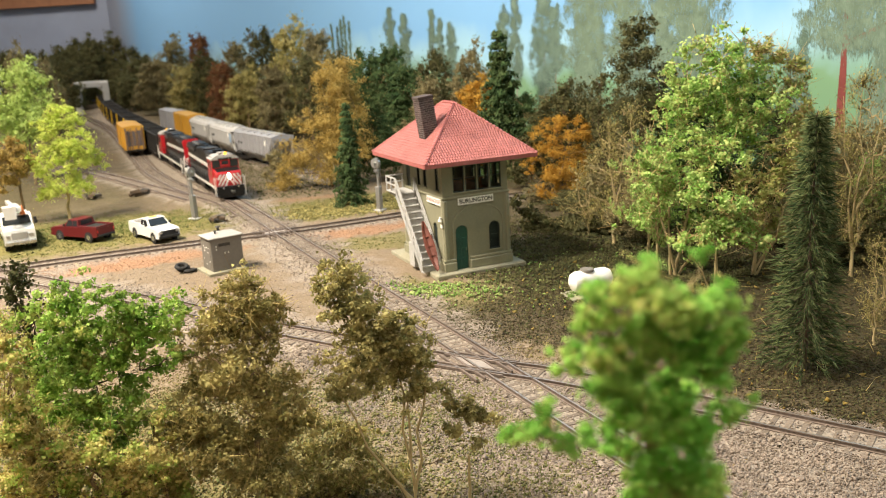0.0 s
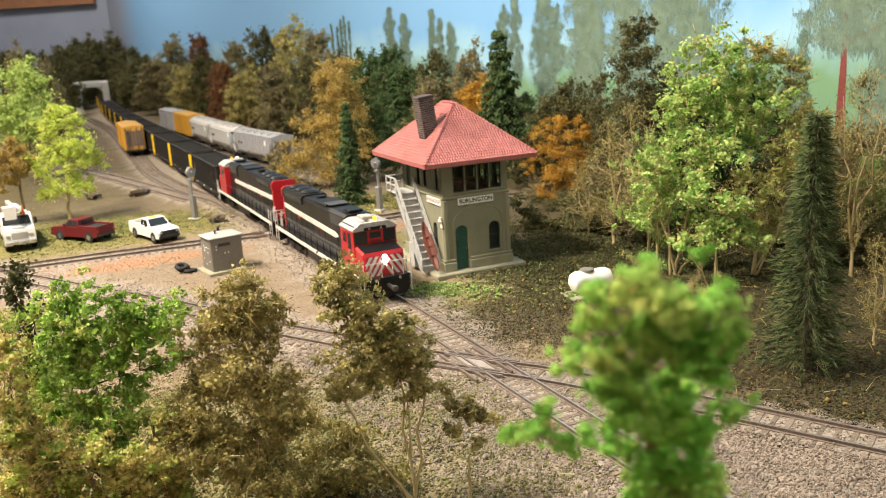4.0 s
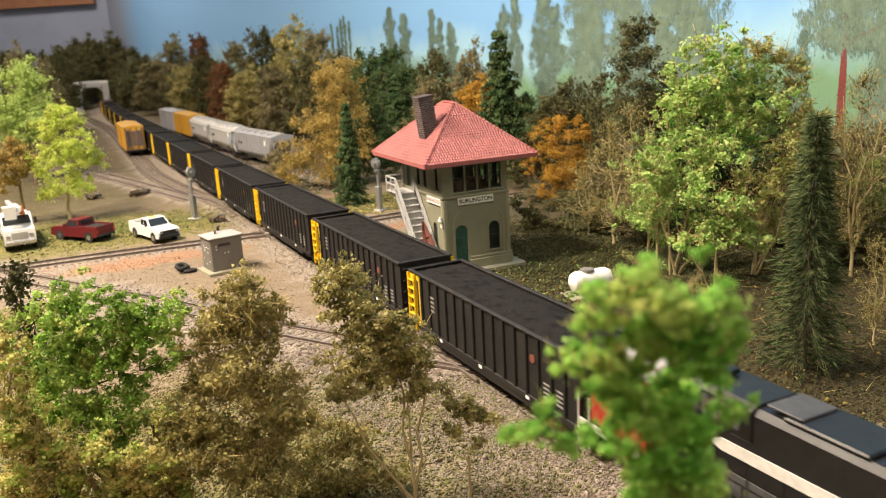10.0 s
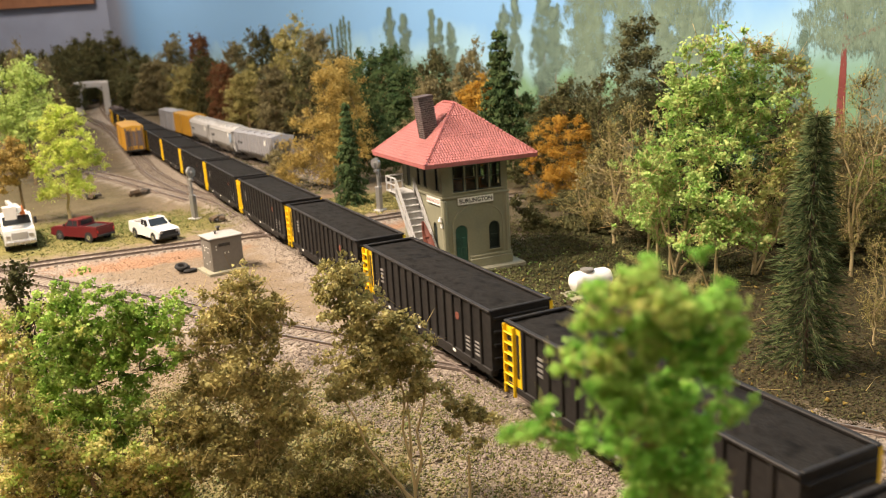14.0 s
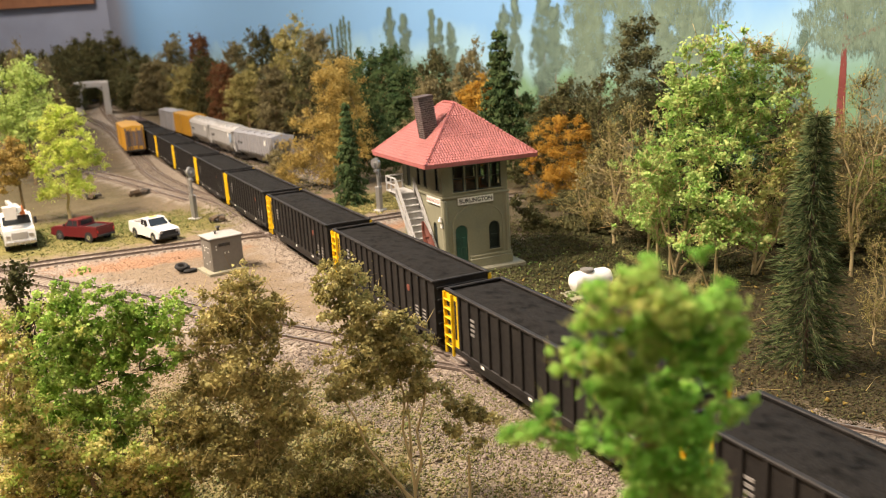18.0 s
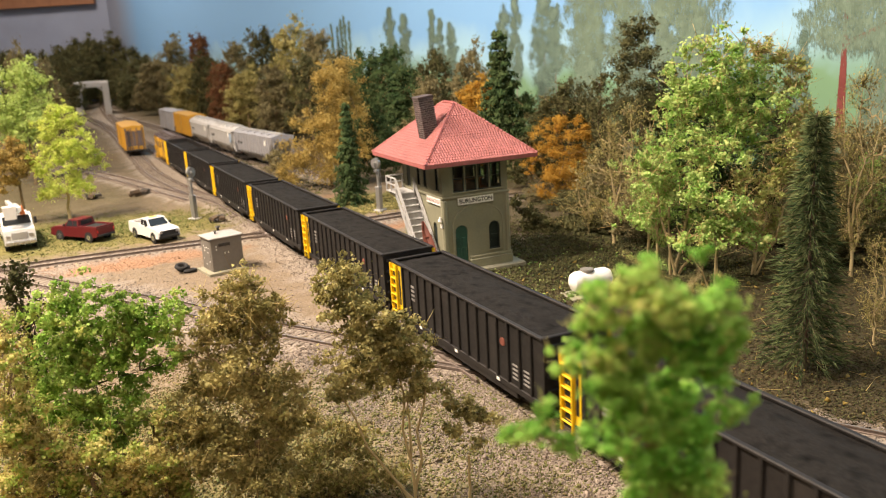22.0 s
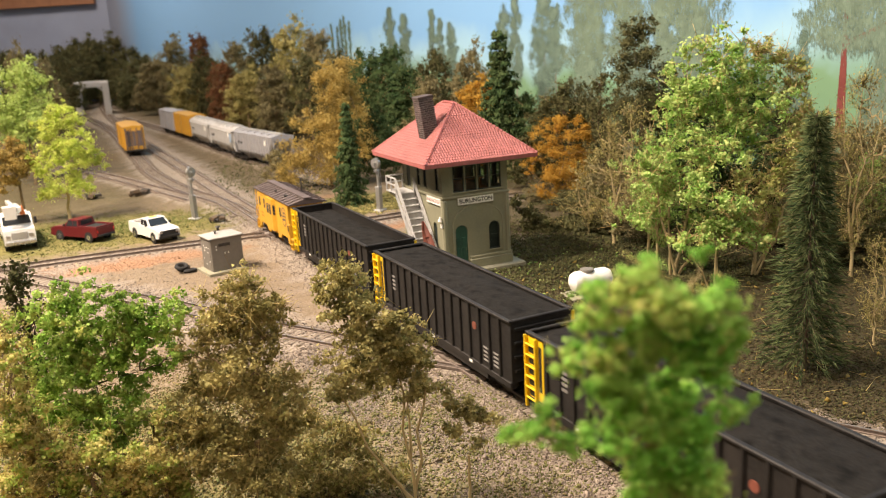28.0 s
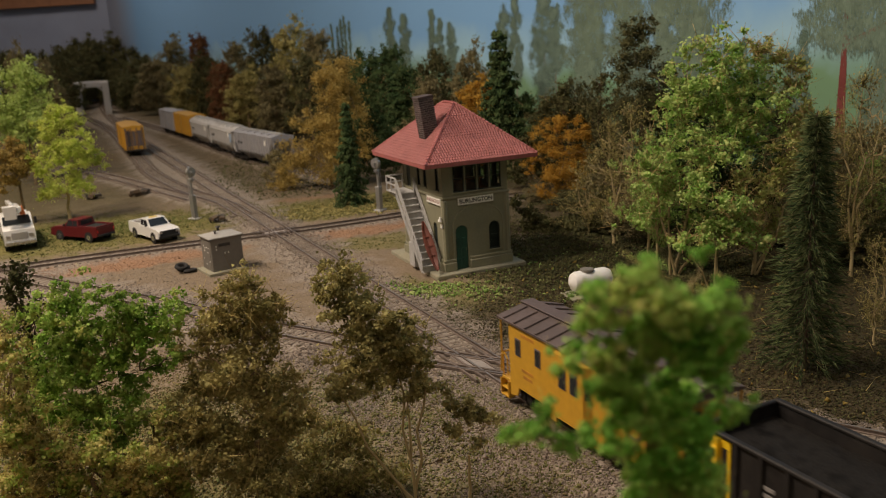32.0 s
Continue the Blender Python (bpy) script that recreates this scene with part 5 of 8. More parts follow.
        part("hood_stripe", st, M_WHITE, hd, "white stripe along the hood")
        for k in range(10):
            x = -h + 18 + k * 15.4
            part("hood_door", Shape().span(x, x + 14.4, sy * 10.5, sy * 10.8, zd + 1.0, zd + 9.5, 0.1), M_LOCOGREY, hd, "dull grey hood door")
            part("hood_door", Shape().span(x, x + 14.4, sy * 10.5, sy * 10.75, zd + 10.3, zd + 16.6, 0.1), M_LOCO, hd)
        gr = Shape()
        for k in range(16):
            gr.span(-h + 20 + k * 3.0, -h + 21.9 + k * 3.0, sy * 11.5, sy * 11.85, 51.2, 54.8)
        part("radiator_grille", gr, M_LOCOGREY, hd)
        gr = Shape()
        for k in range(7):
            gr.span(h - 82 + k * 4.6, h - 78.4 + k * 4.6, sy * 11.0, sy * 11.35, 47.0, 54.5)
        part("intake_grille", gr, M_LOCOGREY, hd)
        part("emblem", Shape().box(-h + 58, sy * 10.95, 36.8, 4.2, 0.4, 2.2, 0.1), M_RED, hd, "small red emblem")
        part("emblem", Shape().box(-h + 112, sy * 10.95, 36.8, 4.2, 0.4, 2.2, 0.1), M_RED, hd, "small red emblem")
    # roof: three radiator fans, brake hatch with two fans, exhaust
    for x in (-h + 25, -h + 42, -h + 59):
        part("roof_fan", Shape().rod((x, 0, 57.2), (x, 0, 58.4), 8.6, 24, 8.2).rod((x, 0, 58.4), (x, 0, 59.6), 7.4, 24, 5.6).rod((x, 0, 59.6), (x, 0, 60.2), 5.2, 20, 2.0), M_LOCO, hd, "round black roof fan")
    part("brake_hatch", Shape().span(h - 128, h - 98, -9.5, 9.5, 56.2, 58.0, 0.6), M_LOCO, hd)
    part("walkway_plate", Shape().span(h - 104, h - 90, -8.0, 8.0, 58.0, 58.9, 0.3), M_LOCOGREY, hd, "grey roof plate")
    part("exhaust", Shape().span(-h + 86, -h + 94, -3.0, 3.0, 56.2, 59.2, 0.4), M_LOCO, hd)
    part("roof_box", Shape().span(h - 66, h - 54, -5.5, 5.5, 58.0, 59.8, 0.4), M_LOCO, hd)
    # cab
    x0, x1 = h - 46, h - 19.5
    cab = part("cab", Shape().prism([(-16.2, zd), (16.2, zd), (16.2, 51.6), (-16.2, 51.6)], "x", x0, x1), M_RED, c, "bright red cab")
    roof = Shape().loft([[(xx, -16.8, 51.4), (xx, 16.8, 51.4), (xx, 16.8, 52.4), (xx, 10.4, 56.6), (xx, -10.4, 56.6), (xx, -16.8, 52.4)] for xx in (x0 - 0.6, x1 + 1.2)])
    part("cab_roof", roof, M_CABTOP, cab, "weathered pale grey cab roof")
    part("roof_hatch", Shape().span(x0 + 4, x0 + 15, -4.2, 4.2, 56.4, 58.6, 0.4), M_BOXTOP, cab, "grey air-conditioner on the cab roof")
    part("horn", Shape().rod((x0 + 17, -5, 57.6), (x0 + 24, -5, 58.2), 0.6, 8, 1.3).rod((x0 + 17, -3, 57.6), (x0 + 22, -3, 58.2), 0.6, 8, 1.2).box(x0 + 17, -4, 57.0, 1.4, 4, 1.4, 0.2), M_CHROME, cab, "grey roof horns")
    part("beacon", Shape().rod((x0 + 22, 2.5, 56.5), (x0 + 22, 2.5, 59.4), 1.3, 12), glow("beacon_amber", (1.0, 0.52, 0.02), 3.0 if lit else 0.25), cab, "amber roof beacon")
    for sy in (-1, 1):
        wn = part("side_window", Shape().span(x0 + 5, x0 + 12.5, sy * 16.1, sy * 16.5, 41, 49), M_RED, cab)
        part("glass", Shape().span(x0 + 5.9, x0 + 11.6, sy * 16.4, sy * 16.7, 41.9, 48.2), M_CARGLASS, wn)
        part("cab_door", Shape().span(x0 + 15.2, x0 + 21.2, sy * 16.1, sy * 16.4, 38, 49.5, 0.1), M_CARGLASS, cab, "dark door window")
        part("emblem", Shape().span(x0 + 14.6, x0 + 19.5, sy * 16.1, sy * 16.5, 31.5, 36.5, 0.1), paint("emblem_dark", (0.25, 0.12, 0.04), 0.6, 0.3, 1.0, 0.0), cab, "small dark emblem")
    for y0, y1, za, zb in ((-15.4, -6.2, 42.0, 50.6), (-3.9, 3.9, 45.2, 49.4), (6.2, 15.4, 42.0, 50.6)):
        part("windshield", Shape().span(x1 - 0.1, x1 + 0.3, y0, y1, za, zb, 0.1), M_CARGLASS, cab, "dark windshield pane")
    part("window_post", Shape().span(x1 - 0.1, x1 + 1.1, -6.0, -4.2, 41.0, 51.2, 0.3), M_RED, cab)
    part("window_post", Shape().span(x1 - 0.1, x1 + 1.1, 4.2, 6.0, 41.0, 51.2, 0.3), M_RED, cab)
    part("window_sill", Shape().span(x1 - 0.1, x1 + 1.1, -4.1, 4.1, 43.2, 44.9, 0.3), M_RED, cab)
    part("number_board", Shape().span(x1 - 0.1, x1 + 1.4, -8.5, 8.5, 51.2, 53.6, 0.3), M_LOCO, cab, "dark board over the windshield")
    for yy in (-4.5, 4.5):
        part("marker_light", Shape().rod((x1 + 1.3, yy, 52.4), (x1 + 1.8, yy, 52.4), 0.7, 10), M_CHROME, cab)
    part("sun_shade", Shape().span(x0 + 4, x0 + 13, 16.3, 17.3, 49.6, 50.4, 0.2), M_RED, cab)
    part("sun_shade", Shape().span(x0 + 4, x0 + 13, -17.3, -16.3, 49.6, 50.4, 0.2), M_RED, cab)
    part("antenna_plate", Shape().span(x0 + 16, x0 + 23, -9, -2, 56.5, 57.2, 0.2), M_BOXTOP, cab)
    part("rain_gutter", Shape().span(x0 + 1, x1 - 2, -14.8, -14.0, 54.0, 54.8, 0.2), M_LOCOGREY, cab)
    # nose: broad, sloped, striped
    nz = 41.0
    nose = Shape().loft([[(xx, -wy, zd), (xx, wy, zd), (xx, wy, zz - 1.2), (xx, wy - 1.4, zz), (xx, -wy + 1.4, zz), (xx, -wy, zz - 1.2)]
                         for xx, wy, zz in ((x1, 15.6, nz), (x1 + 13.2, 15.2, nz - 2.8), (x1 + 14.8, 14.2, nz - 5.4))])
    ns = part("nose", nose, M_RED, c, "red nose with white diagonal stripes", smooth=20)
    part("nose_top", Shape().loft([[(x1 + 0.2, -14.1, nz + 0.05), (x1 + 0.2, 14.1, nz + 0.05), (x1 + 0.2, 14.1, nz + 0.3), (x1 + 0.2, -14.1, nz + 0.3)],
                                   [(x1 + 13.1, -13.7, nz - 2.74), (x1 + 13.1, 13.7, nz - 2.74), (x1 + 13.1, 13.7, nz - 2.45), (x1 + 13.1, -13.7, nz - 2.45)]]), M_LOCO, ns, "black anti-glare top")
    xf = x1 + 14.85
    za, zb2 = zd + 0.5, nz - 5.8
    for sy in (-1, 1):
        for k in range(4):
            y0 = -4.6 + k * 4.4
            pts = [(y0 + 9.0, za), (y0 + 11.3, za), (y0 + 2.3, zb2), (y0, zb2)]
            for lim, sign in ((0.5, 1), (13.8, -1)):
                out = []
                for (ya, va), (yb, vb) in zip(pts, pts[1:] + pts[:1]):
                    ina, inb = sign * (ya - lim) >= 0, sign * (yb - lim) >= 0
                    if ina:
                        out.append((ya, va))
                    if ina != inb:
                        f = (lim - ya) / (yb - ya)
                        out.append((lim, va + (vb - va) * f))
                pts = out
            part("nose_stripe", Shape().prism([(sy * y, z) for y, z in pts], "x", xf - 0.05, xf + 0.12), M_WHITE, ns, "white diagonal stripe")
    part("headlight_case", Shape().box(xf + 0.1, 0, nz - 8.0, 1.0, 3.9, 7.0, 0.4), M_LOCO, ns)
    for sy in (-1, 1):
        part("headlight", Shape().rod((xf + 0.5, 0, nz - 8.0 + sy * 1.65), (xf + 1.0, 0, nz - 8.0 + sy * 1.65), 1.6, 14), glow("headlight", (1.0, 0.86, 0.66), 60.0) if lit else M_CHROME, ns, "lit headlight" if lit else "unlit headlight")
        part("ditch_light", Shape().rod((h - 0.8, sy * 9, zd - 1.4), (h + 0.2, sy * 9, zd - 1.4), 1.2, 12), M_CHROME, ns)
    # pilots, steps, railings
    for sx in (-1, 1):
        part("pilot", Shape().prism([(-14, 7.5), (14, 7.5), (16, 12), (16, zd - 1.6), (-16, zd - 1.6), (-16, 12)], "x", sx * (h - 1.2), sx * h), M_LOCO, c)
        for sy in (-1, 1):
            s = Shape()
            for k in range(3):
                s.box(sx * (h - 4.5), sy * 15.6, 9.5 + k * 3.4, 7.0, 3.2, 0.7, 0.1)
            s.span(sx * (h - 8.2), sx * (h - 7.6), sy * 14, sy * 17.2, 8.5, zd)
            part("steps", s, M_LOCO, c)
            g = Shape()
            for dx in (0.6, 8.0):
                g.tube([(sx * (h - dx), sy * 17.6, 9), (sx * (h - dx), sy * 17.6, zd + 11)], [0.45, 0.45])
            if sx < 0:
                for dx in (2.5, 7.5):
                    g.tube([(-h + dx, sy * 13, zd), (-h + dx, sy * 13, zd + 9), (-h + dx + 0.6, sy * 12.4, zd + 12), (-h + dx + 2.4, sy * 11.6, zd + 13)], [0.5, 0.5, 0.5, 0.5])
            part("grab_iron", g, M_WHITE, c, "white grab irons")
        e = Shape()
        for y in (-12, -4, 4, 12):
            e.rod((sx * (h - 0.8), y, zd), (sx * (h - 0.8), y, zd + 10.5), 0.3)
        e.rod((sx * (h - 0.8), -16, zd + 10.5), (sx * (h - 0.8), -3, zd + 10.5), 0.3).rod((sx * (h - 0.8), 3, zd + 10.5), (sx * (h - 0.8), 16, zd + 10.5), 0.3)
        part("end_rail", e, M_WHITE, c, "white end railing")
        coupler(c, sx * h, sx)
    for sy in (-1, 1):
        for k in range(11):
            x = -h + 12 + k * 15.6
            part("stanchion", Shape().rod((x, sy * 16.6, zd), (x, sy * 16.6, zd + 11), 0.38, 6), M_LOCO, c)
        part("side_rail", Shape().rod((-h + 12, sy * 16.6, zd + 11), (x0 - 1, sy * 16.6, zd + 11), 0.4, 6), M_LOCO, c)
    truck_under(c, -h + 42, 3, 19.0)
    truck_under(c, h - 42, 3, 19.0)
    return c


def build_caboose():
    c = thing("caboose", 0, 0, 0, 0, "yellow bay-window caboose with a dark brown roof", "caboose")
    L = 124.0
    h = L / 2
    z0, z1 = 15.0, 46.0
    body = Shape().span(-h + 9, h - 9, -16.2, 16.2, z0, z1)
    b = part("body", body, M_CABOOSE, c, "orange-yellow steel body")
    part("roof", Shape().prism([(-17.4, z1), (17.4, z1), (17.4, z1 + 0.9), (2.5, z1 + 4.6), (-2.5, z1 + 4.6), (-17.4, z1 + 0.9)], "x", -h, h), M_CABROOF, c, "dark brown ribbed roof")
    rib = Shape()
    for k in range(13):
        x = -h + 6 + k * (L - 12) / 12
        for sy in (-1, 1):
            rib.loft([[(x - 0.7, sy * 17.2, z1 + 1.0), (x + 0.7, sy * 17.2, z1 + 1.0), (x + 0.7, sy * 17.2, z1 + 1.8), (x - 0.7, sy * 17.2, z1 + 1.8)],
                      [(x - 0.7, sy * 4.0, z1 + 4.2), (x + 0.7, sy * 4.0, z1 + 4.2), (x + 0.7, sy * 4.0, z1 + 5.0), (x - 0.7, sy * 4.0, z1 + 5.0)]])
    part("roof_rib", rib, M_CABROOF, c)
    part("running_board", Shape().span(-h - 0.5, h + 0.5, -3.6, 3.6, z1 + 5.0, z1 + 5.8, 0.2), M_CABROOF, c)
    part("roof_vent", Shape().rod((-4, -10, z1 + 2), (-4, -10, z1 + 5.0), 1.2), M_STEEL, c)
    part("roof_vent", Shape().rod((28, -10, z1 + 2), (28, -10, z1 + 4.6), 1.6), M_STEEL, c)
    part("chimney", Shape().rod((12, 10, z1 + 1.5), (12, 10, z1 + 15), 0.8, 10).box(12, 10, z1 + 15.4, 5.6, 1.8, 1.5, 0.3), M_STEEL, c, "dark T-shaped smoke stack")
    for sy in (-1, 1):
        bay = part("bay", Shape().prism([(-13, sy * 16.1), (13, sy * 16.1), (10.5, sy * 19.3), (-10.5, sy * 19.3)], "z", z0 + 0.5, z1 - 1.2), M_CABOOSE, c, "side bay window box")
        for x in (-4.2, 4.2):
            w = part("window", Shape().box(x, sy * 19.3, 35, 5.4, 0.7, 9.5, 0.2), M_CABROOF, bay)
            part("glass", Shape().box(x, sy * 19.5, 35, 4.0, 0.5, 8.0), M_CARGLASS, w)
        for x in (-h + 17, -h + 34, h - 34):
            w = part("window", Shape().box(x, sy * 16.2, 35.5, 4.8, 0.7, 8.6, 0.2), M_CABROOF, b)
            part("glass", Shape().box(x, sy * 16.4, 35.5, 3.4, 0.5, 7.2), M_CARGLASS, w)
        for sx in (-1, 1):
            part("bay_window", Shape().box(0, 0, 35, 2.2, 0.5, 9.0, 0.1), M_CARGLASS, bay, at=at_mm(sx * 11.8, sy * 17.8, 0, 0, 0, -sx * sy * 52))
            part("step_skirt", Shape().prism([(sx * (h - 9), z0), (sx * (h - 17), z0), (sx * (h - 15), z0 - 4.5), (sx * (h - 9), z0 - 6)], "y", sy * 15.2, sy * 16.2), M_CABOOSE, c)
            part("body_skirt", Shape().prism([(sx * 14, z0), (sx * 26, z0), (sx * 22, z0 - 4.0), (sx * 14, z0 - 5.0)], "y", sy * 15.2, sy * 16.2), M_CABOOSE, c)
        # round emblem and plain text bars
        ring = Shape()
        cx, cz = h - 23, 33.0
        for k in range(24):
            t0, t1 = 2 * math.pi * k / 24, 2 * math.pi * (k + 1) / 24
            ring.prism([(cx + 6.6 * math.cos(t0), cz + 8.6 * math.sin(t0)), (cx + 6.6 * math.cos(t1), cz + 8.6 * math.sin(t1)), (cx + 5.7 * math.cos(t1), cz + 7.6 * math.sin(t1)), (cx + 5.7 * math.cos(t0), cz + 7.6 * math.sin(t0))], "y", sy * 16.2, sy * 16.35)
        for dz, w in ((3.4, 6), (0.4, 8), (-2.6, 7)):
            ring.span(cx - w / 2, cx + w / 2, sy * 16.2, sy * 16.35, cz + dz - 0.9, cz + dz + 0.9)
        part("emblem", ring, M_CABROOF, b, "brown round emblem")
        bars = [Shape().span(-h + a, -h + e, sy * 16.2, sy * 16.32, z, z + 1.5) for a, e, z in ((20, 31, 41.6), (20, 30, 24.5), (21, 29, 21.5))]
        for bar in bars:
            part("marking", bar, M_MARKBROWN, b, "faint brown mark")
        part("data_plate", Shape().span(h - 14.5, h - 11.5, sy * 16.2, sy * 16.35, 21, 26.5), M_BLACK, b)
    for sx in (-1, 1):
        part("platform", Shape().span(sx * (h - 9), sx * h, -15.5, 15.5, z0 - 0.5, z0 + 1.0, 0.2), M_CABOOSE, c)
        part("end_door", Shape().box(sx * (h - 8.8), 0, 27, 0.6, 7.5, 20, 0.2), M_CABROOF, c)
        for y in (-15, -6, 6, 15):
            part("rail_post", Shape().rod((sx * (h - 0.6), y, z0), (sx * (h - 0.6), y, z0 + 13), 0.5), M_CABOOSE, c)
        part("end_rail", Shape().rod((sx * (h - 0.6), -15.6, z0 + 13), (sx * (h - 0.6), 15.6, z0 + 13), 0.5), M_CABOOSE, c)
        for y in (-15.6, 15.6):
            part("roof_post", Shape().rod((sx * (h - 0.6), y, z0 + 13), (sx * (h - 0.6), y, z1), 0.45), M_CABOOSE, c)
            part("curved_grab", Shape().tube([(sx * (h - 8), y * 1.08, z0 + 4), (sx * (h - 8), y * 1.08, z0 + 12), (sx * (h - 5.5), y * 1.08, z0 + 14.5), (sx * (h - 2.5), y * 1.08, z0 + 13), (sx * (h - 1.5), y * 1.08, z0 + 4)], [0.4] * 5, 6), M_CABOOSE, c)
        for sy in (-1, 1):
            part("steps", Shape().span(sx * (h - 7.5), sx * (h - 0.8), sy * 13, sy * 16.8, 6.5, 7.3, 0.1).span(sx * (h - 7.5), sx * (h - 0.8), sy * 13.5, sy * 16.6, 10.5, 11.2, 0.1)
                 .span(sx * (h - 8.0), sx * (h - 7.4), sy * 13, sy * 16.8, 6.5, z0).span(sx * (h - 0.9), sx * (h - 0.3), sy * 13, sy * 16.8, 6.5, z0), M_CABOOSE, c)
        coupler(c, sx * h, sx)
    part("underframe", Shape().span(-h + 10, h - 10, -9, 9, z0 - 3, z0, 0.4).span(-14, 14, -13, 13, z0 - 5, z0 - 0.5, 0.5), M_CABOOSE, c)
    truck_under(c, -h + 26, 2, 19.0)
    truck_under(c, h - 26, 2, 19.0)
    return c


LOCO_A = build_loco("black diesel locomotive with red striped nose, lit headlight", True, 225.0)
LOCO_B = build_loco("black and red diesel locomotive running long hood first", False, 242.0)
GONDOLA = build_gondola("black coal gondola full of coal, yellow ladder panel", True)
GONDOLA_LOW = build_gondola("black coal gondola loaded below the rim, yellow ladder panel", False)
N_CARS = 14
CARS = [GONDOLA]
for k in range(1, N_CARS):
    CARS.append(copy_thing(GONDOLA if k < N_CARS - 1 else GONDOLA_LOW, Matrix.Identity(4)) if k < N_CARS - 1 else GONDOLA_LOW)
CABOOSE = build_caboose()

# where the front of the leading engine's deck stands along the main line, second by second
ENGINE_AT = [(0.0, 12.0), (2.75, 349.0), (5.5, 686.0), (9.25, 1144.0), (11.0, 1348.0), (13.0, 1589.0), (17.0, 2083.0), (21.0, 2567.0), (25.0, 3038.0), (29.0, 3516.0), (30.5, 3696.0), (32.0, 3877.0)]


def engine_at(t):
    ts, ss = zip(*ENGINE_AT)
    return float(np.interp(t, ts, ss))


def train_rows(offset, half_base, flip):
    """Poses of a vehicle whose middle runs offset mm behind the leading engine's deck front."""
    rows = []
    for k in range(33):
        t = float(k)
        s = engine_at(t) - offset
        xa, ya, _ = main_line(s - half_base)
        xb, yb, _ = main_line(s + half_base)
        a = math.degrees(math.atan2(yb - ya, xb - xa))
        rows.append((t, at_mm((xa + xb) / 2, (ya + yb) / 2, 0, 0, 0, a + (180 if flip else 0))))
    return rows


def motions():
    walk(LOCO_A, train_rows(117.0, 72, False))
    walk(LOCO_B, train_rows(365.0, 72, True))
    for k, car in enumerate(CARS):
        walk(car, train_rows(655.0 - CAR_L / 2 + 185.0 * k, 58, False))
    walk(CABOOSE, train_rows(655.0 + 185.0 * (N_CARS - 1) + 14 + 62, 36, False))


# ---- lineside things ----
def build_signal(x, y, rz, label):
    """Searchlight signal: footing, square case, lattice mast with ladder, round head."""
    s = thing("railway_signal", x, y, 0.3, rz, label, "signal", "lineside signals")
    part("footing", Shape().span(-6, 6, -5, 5, -0.6, 1.6, 0.3), M_CONCRETE, s)
    part("case", Shape().span(-2.2, 3.4, -2.6, 2.6, 1.6, 27, 0.3), M_SILVER, s, "silver relay case at the mast foot")
    part("mast", Shape().rod((0, 0, 27), (0, 0, 58), 1.7, 12), M_SILVER, s)
    lad = part("ladder", Shape().rod((-3.2, -1.3, 2), (-3.2, -1.3, 50), 0.3, 6).rod((-3.2, 1.3, 2), (-3.2, 1.3, 50), 0.3, 6), M_SILVER, s)
    for k in range(15):
        part("rung", Shape().rod((-3.2, -1.3, 4 + k * 3.1), (-3.2, 1.3, 4 + k * 3.1), 0.22, 5), M_SILVER, lad)
    part("bracket", Shape().box(1.0, 0, 49, 4.5, 2.2, 1.2, 0.3).box(1.0, 0, 54, 4.0, 2.0, 1.2, 0.3), M_SILVER, s)
    disc = part("target_disc", Shape().rod((3.2, 0, 52.5), (4.0, 0, 52.5), 5.4, 28), M_SILVER, s, "round silver signal target")
    part("head_case", Shape().rod((-1.5, 0, 52.5), (3.2, 0, 52.5), 3.8, 16), M_SILVER, s)
    part("hood", Shape().rod((4.0, 0, 52.5), (6.4, 0, 52.8), 1.5, 14, 1.7), M_SILVER, disc, "dark lens hood")
    part("lower_head", Shape().rod((-1, 0, 44), (3.0, 0, 44), 2.2, 14).rod((3.0, 0, 44), (5.2, 0, 44), 1.2, 12), M_SILVER, s)
    return s


build_signal(-272, 903, -35, "silver searchlight signal on a mast beside the main line")
build_signal(-66, 893, 235, "silver searchlight signal on a mast beside the crossing line")


def build_relay_box():
    b = thing("relay_box", -185.5, 677.0, 0.6, 35.0, "grey metal relay hut with a low pyramid roof", "relay hut")
    part("pad", Shape().span(-17.5, 15.5, -15.5, 15.0, -1.5, 1.6, 0.4), M_SLAB, b, "pale concrete pad")
    part("body", Shape().span(-12.5, 14.5, -11, 11.5, 1.6, 29.0, 0.25), M_BOXGREY, b)
    part("roof", Shape().loft([[(-14, -12.5, 29.0), (16, -12.5, 29.0), (16, 13, 29.0), (-14, 13, 29.0)], [(-14, -12.5, 29.8), (16, -12.5, 29.8), (16, 13, 29.8), (-14, 13, 29.8)], [(-1, -2, 32.8), (3, -2, 32.8), (3, 2, 32.8), (-1, 2, 32.8)]]), M_BOXTOP, b, "pale grey pyramid roof", smooth=10)
    part("vent", Shape().rod((0, 2, 32), (0, 2, 36), 1.0, 10).rod((0, 2, 36), (0, 2, 36.8), 2.6, 12, 1.6), M_STEEL, b)
    part("vent", Shape().rod((-5, -4, 30.5), (-5, -4, 34), 0.8, 10).box(-5, -4, 34.2, 2.2, 2.2, 0.8, 0.2), M_STEEL, b)
    part("door", Shape().span(-12.9, -12.4, -8.5, 8.5, 4, 26.5, 0.1), M_BOXGREY, b)
    for y, z in ((-6, 21), (-2.5, 21.5), (1, 20.5), (4, 22), (-4, 17), (3, 18), (-7, 10), (5, 11.5), (0, 7)):
        part("hinge", Shape().box(-13.0, y, z, 0.5, 1.2, 0.8, 0.1), M_SIGN, b)
    part("vent_slot", Shape().span(-6, 4, -11.4, -11.0, 22, 24.5, 0.1), M_STEEL, b)
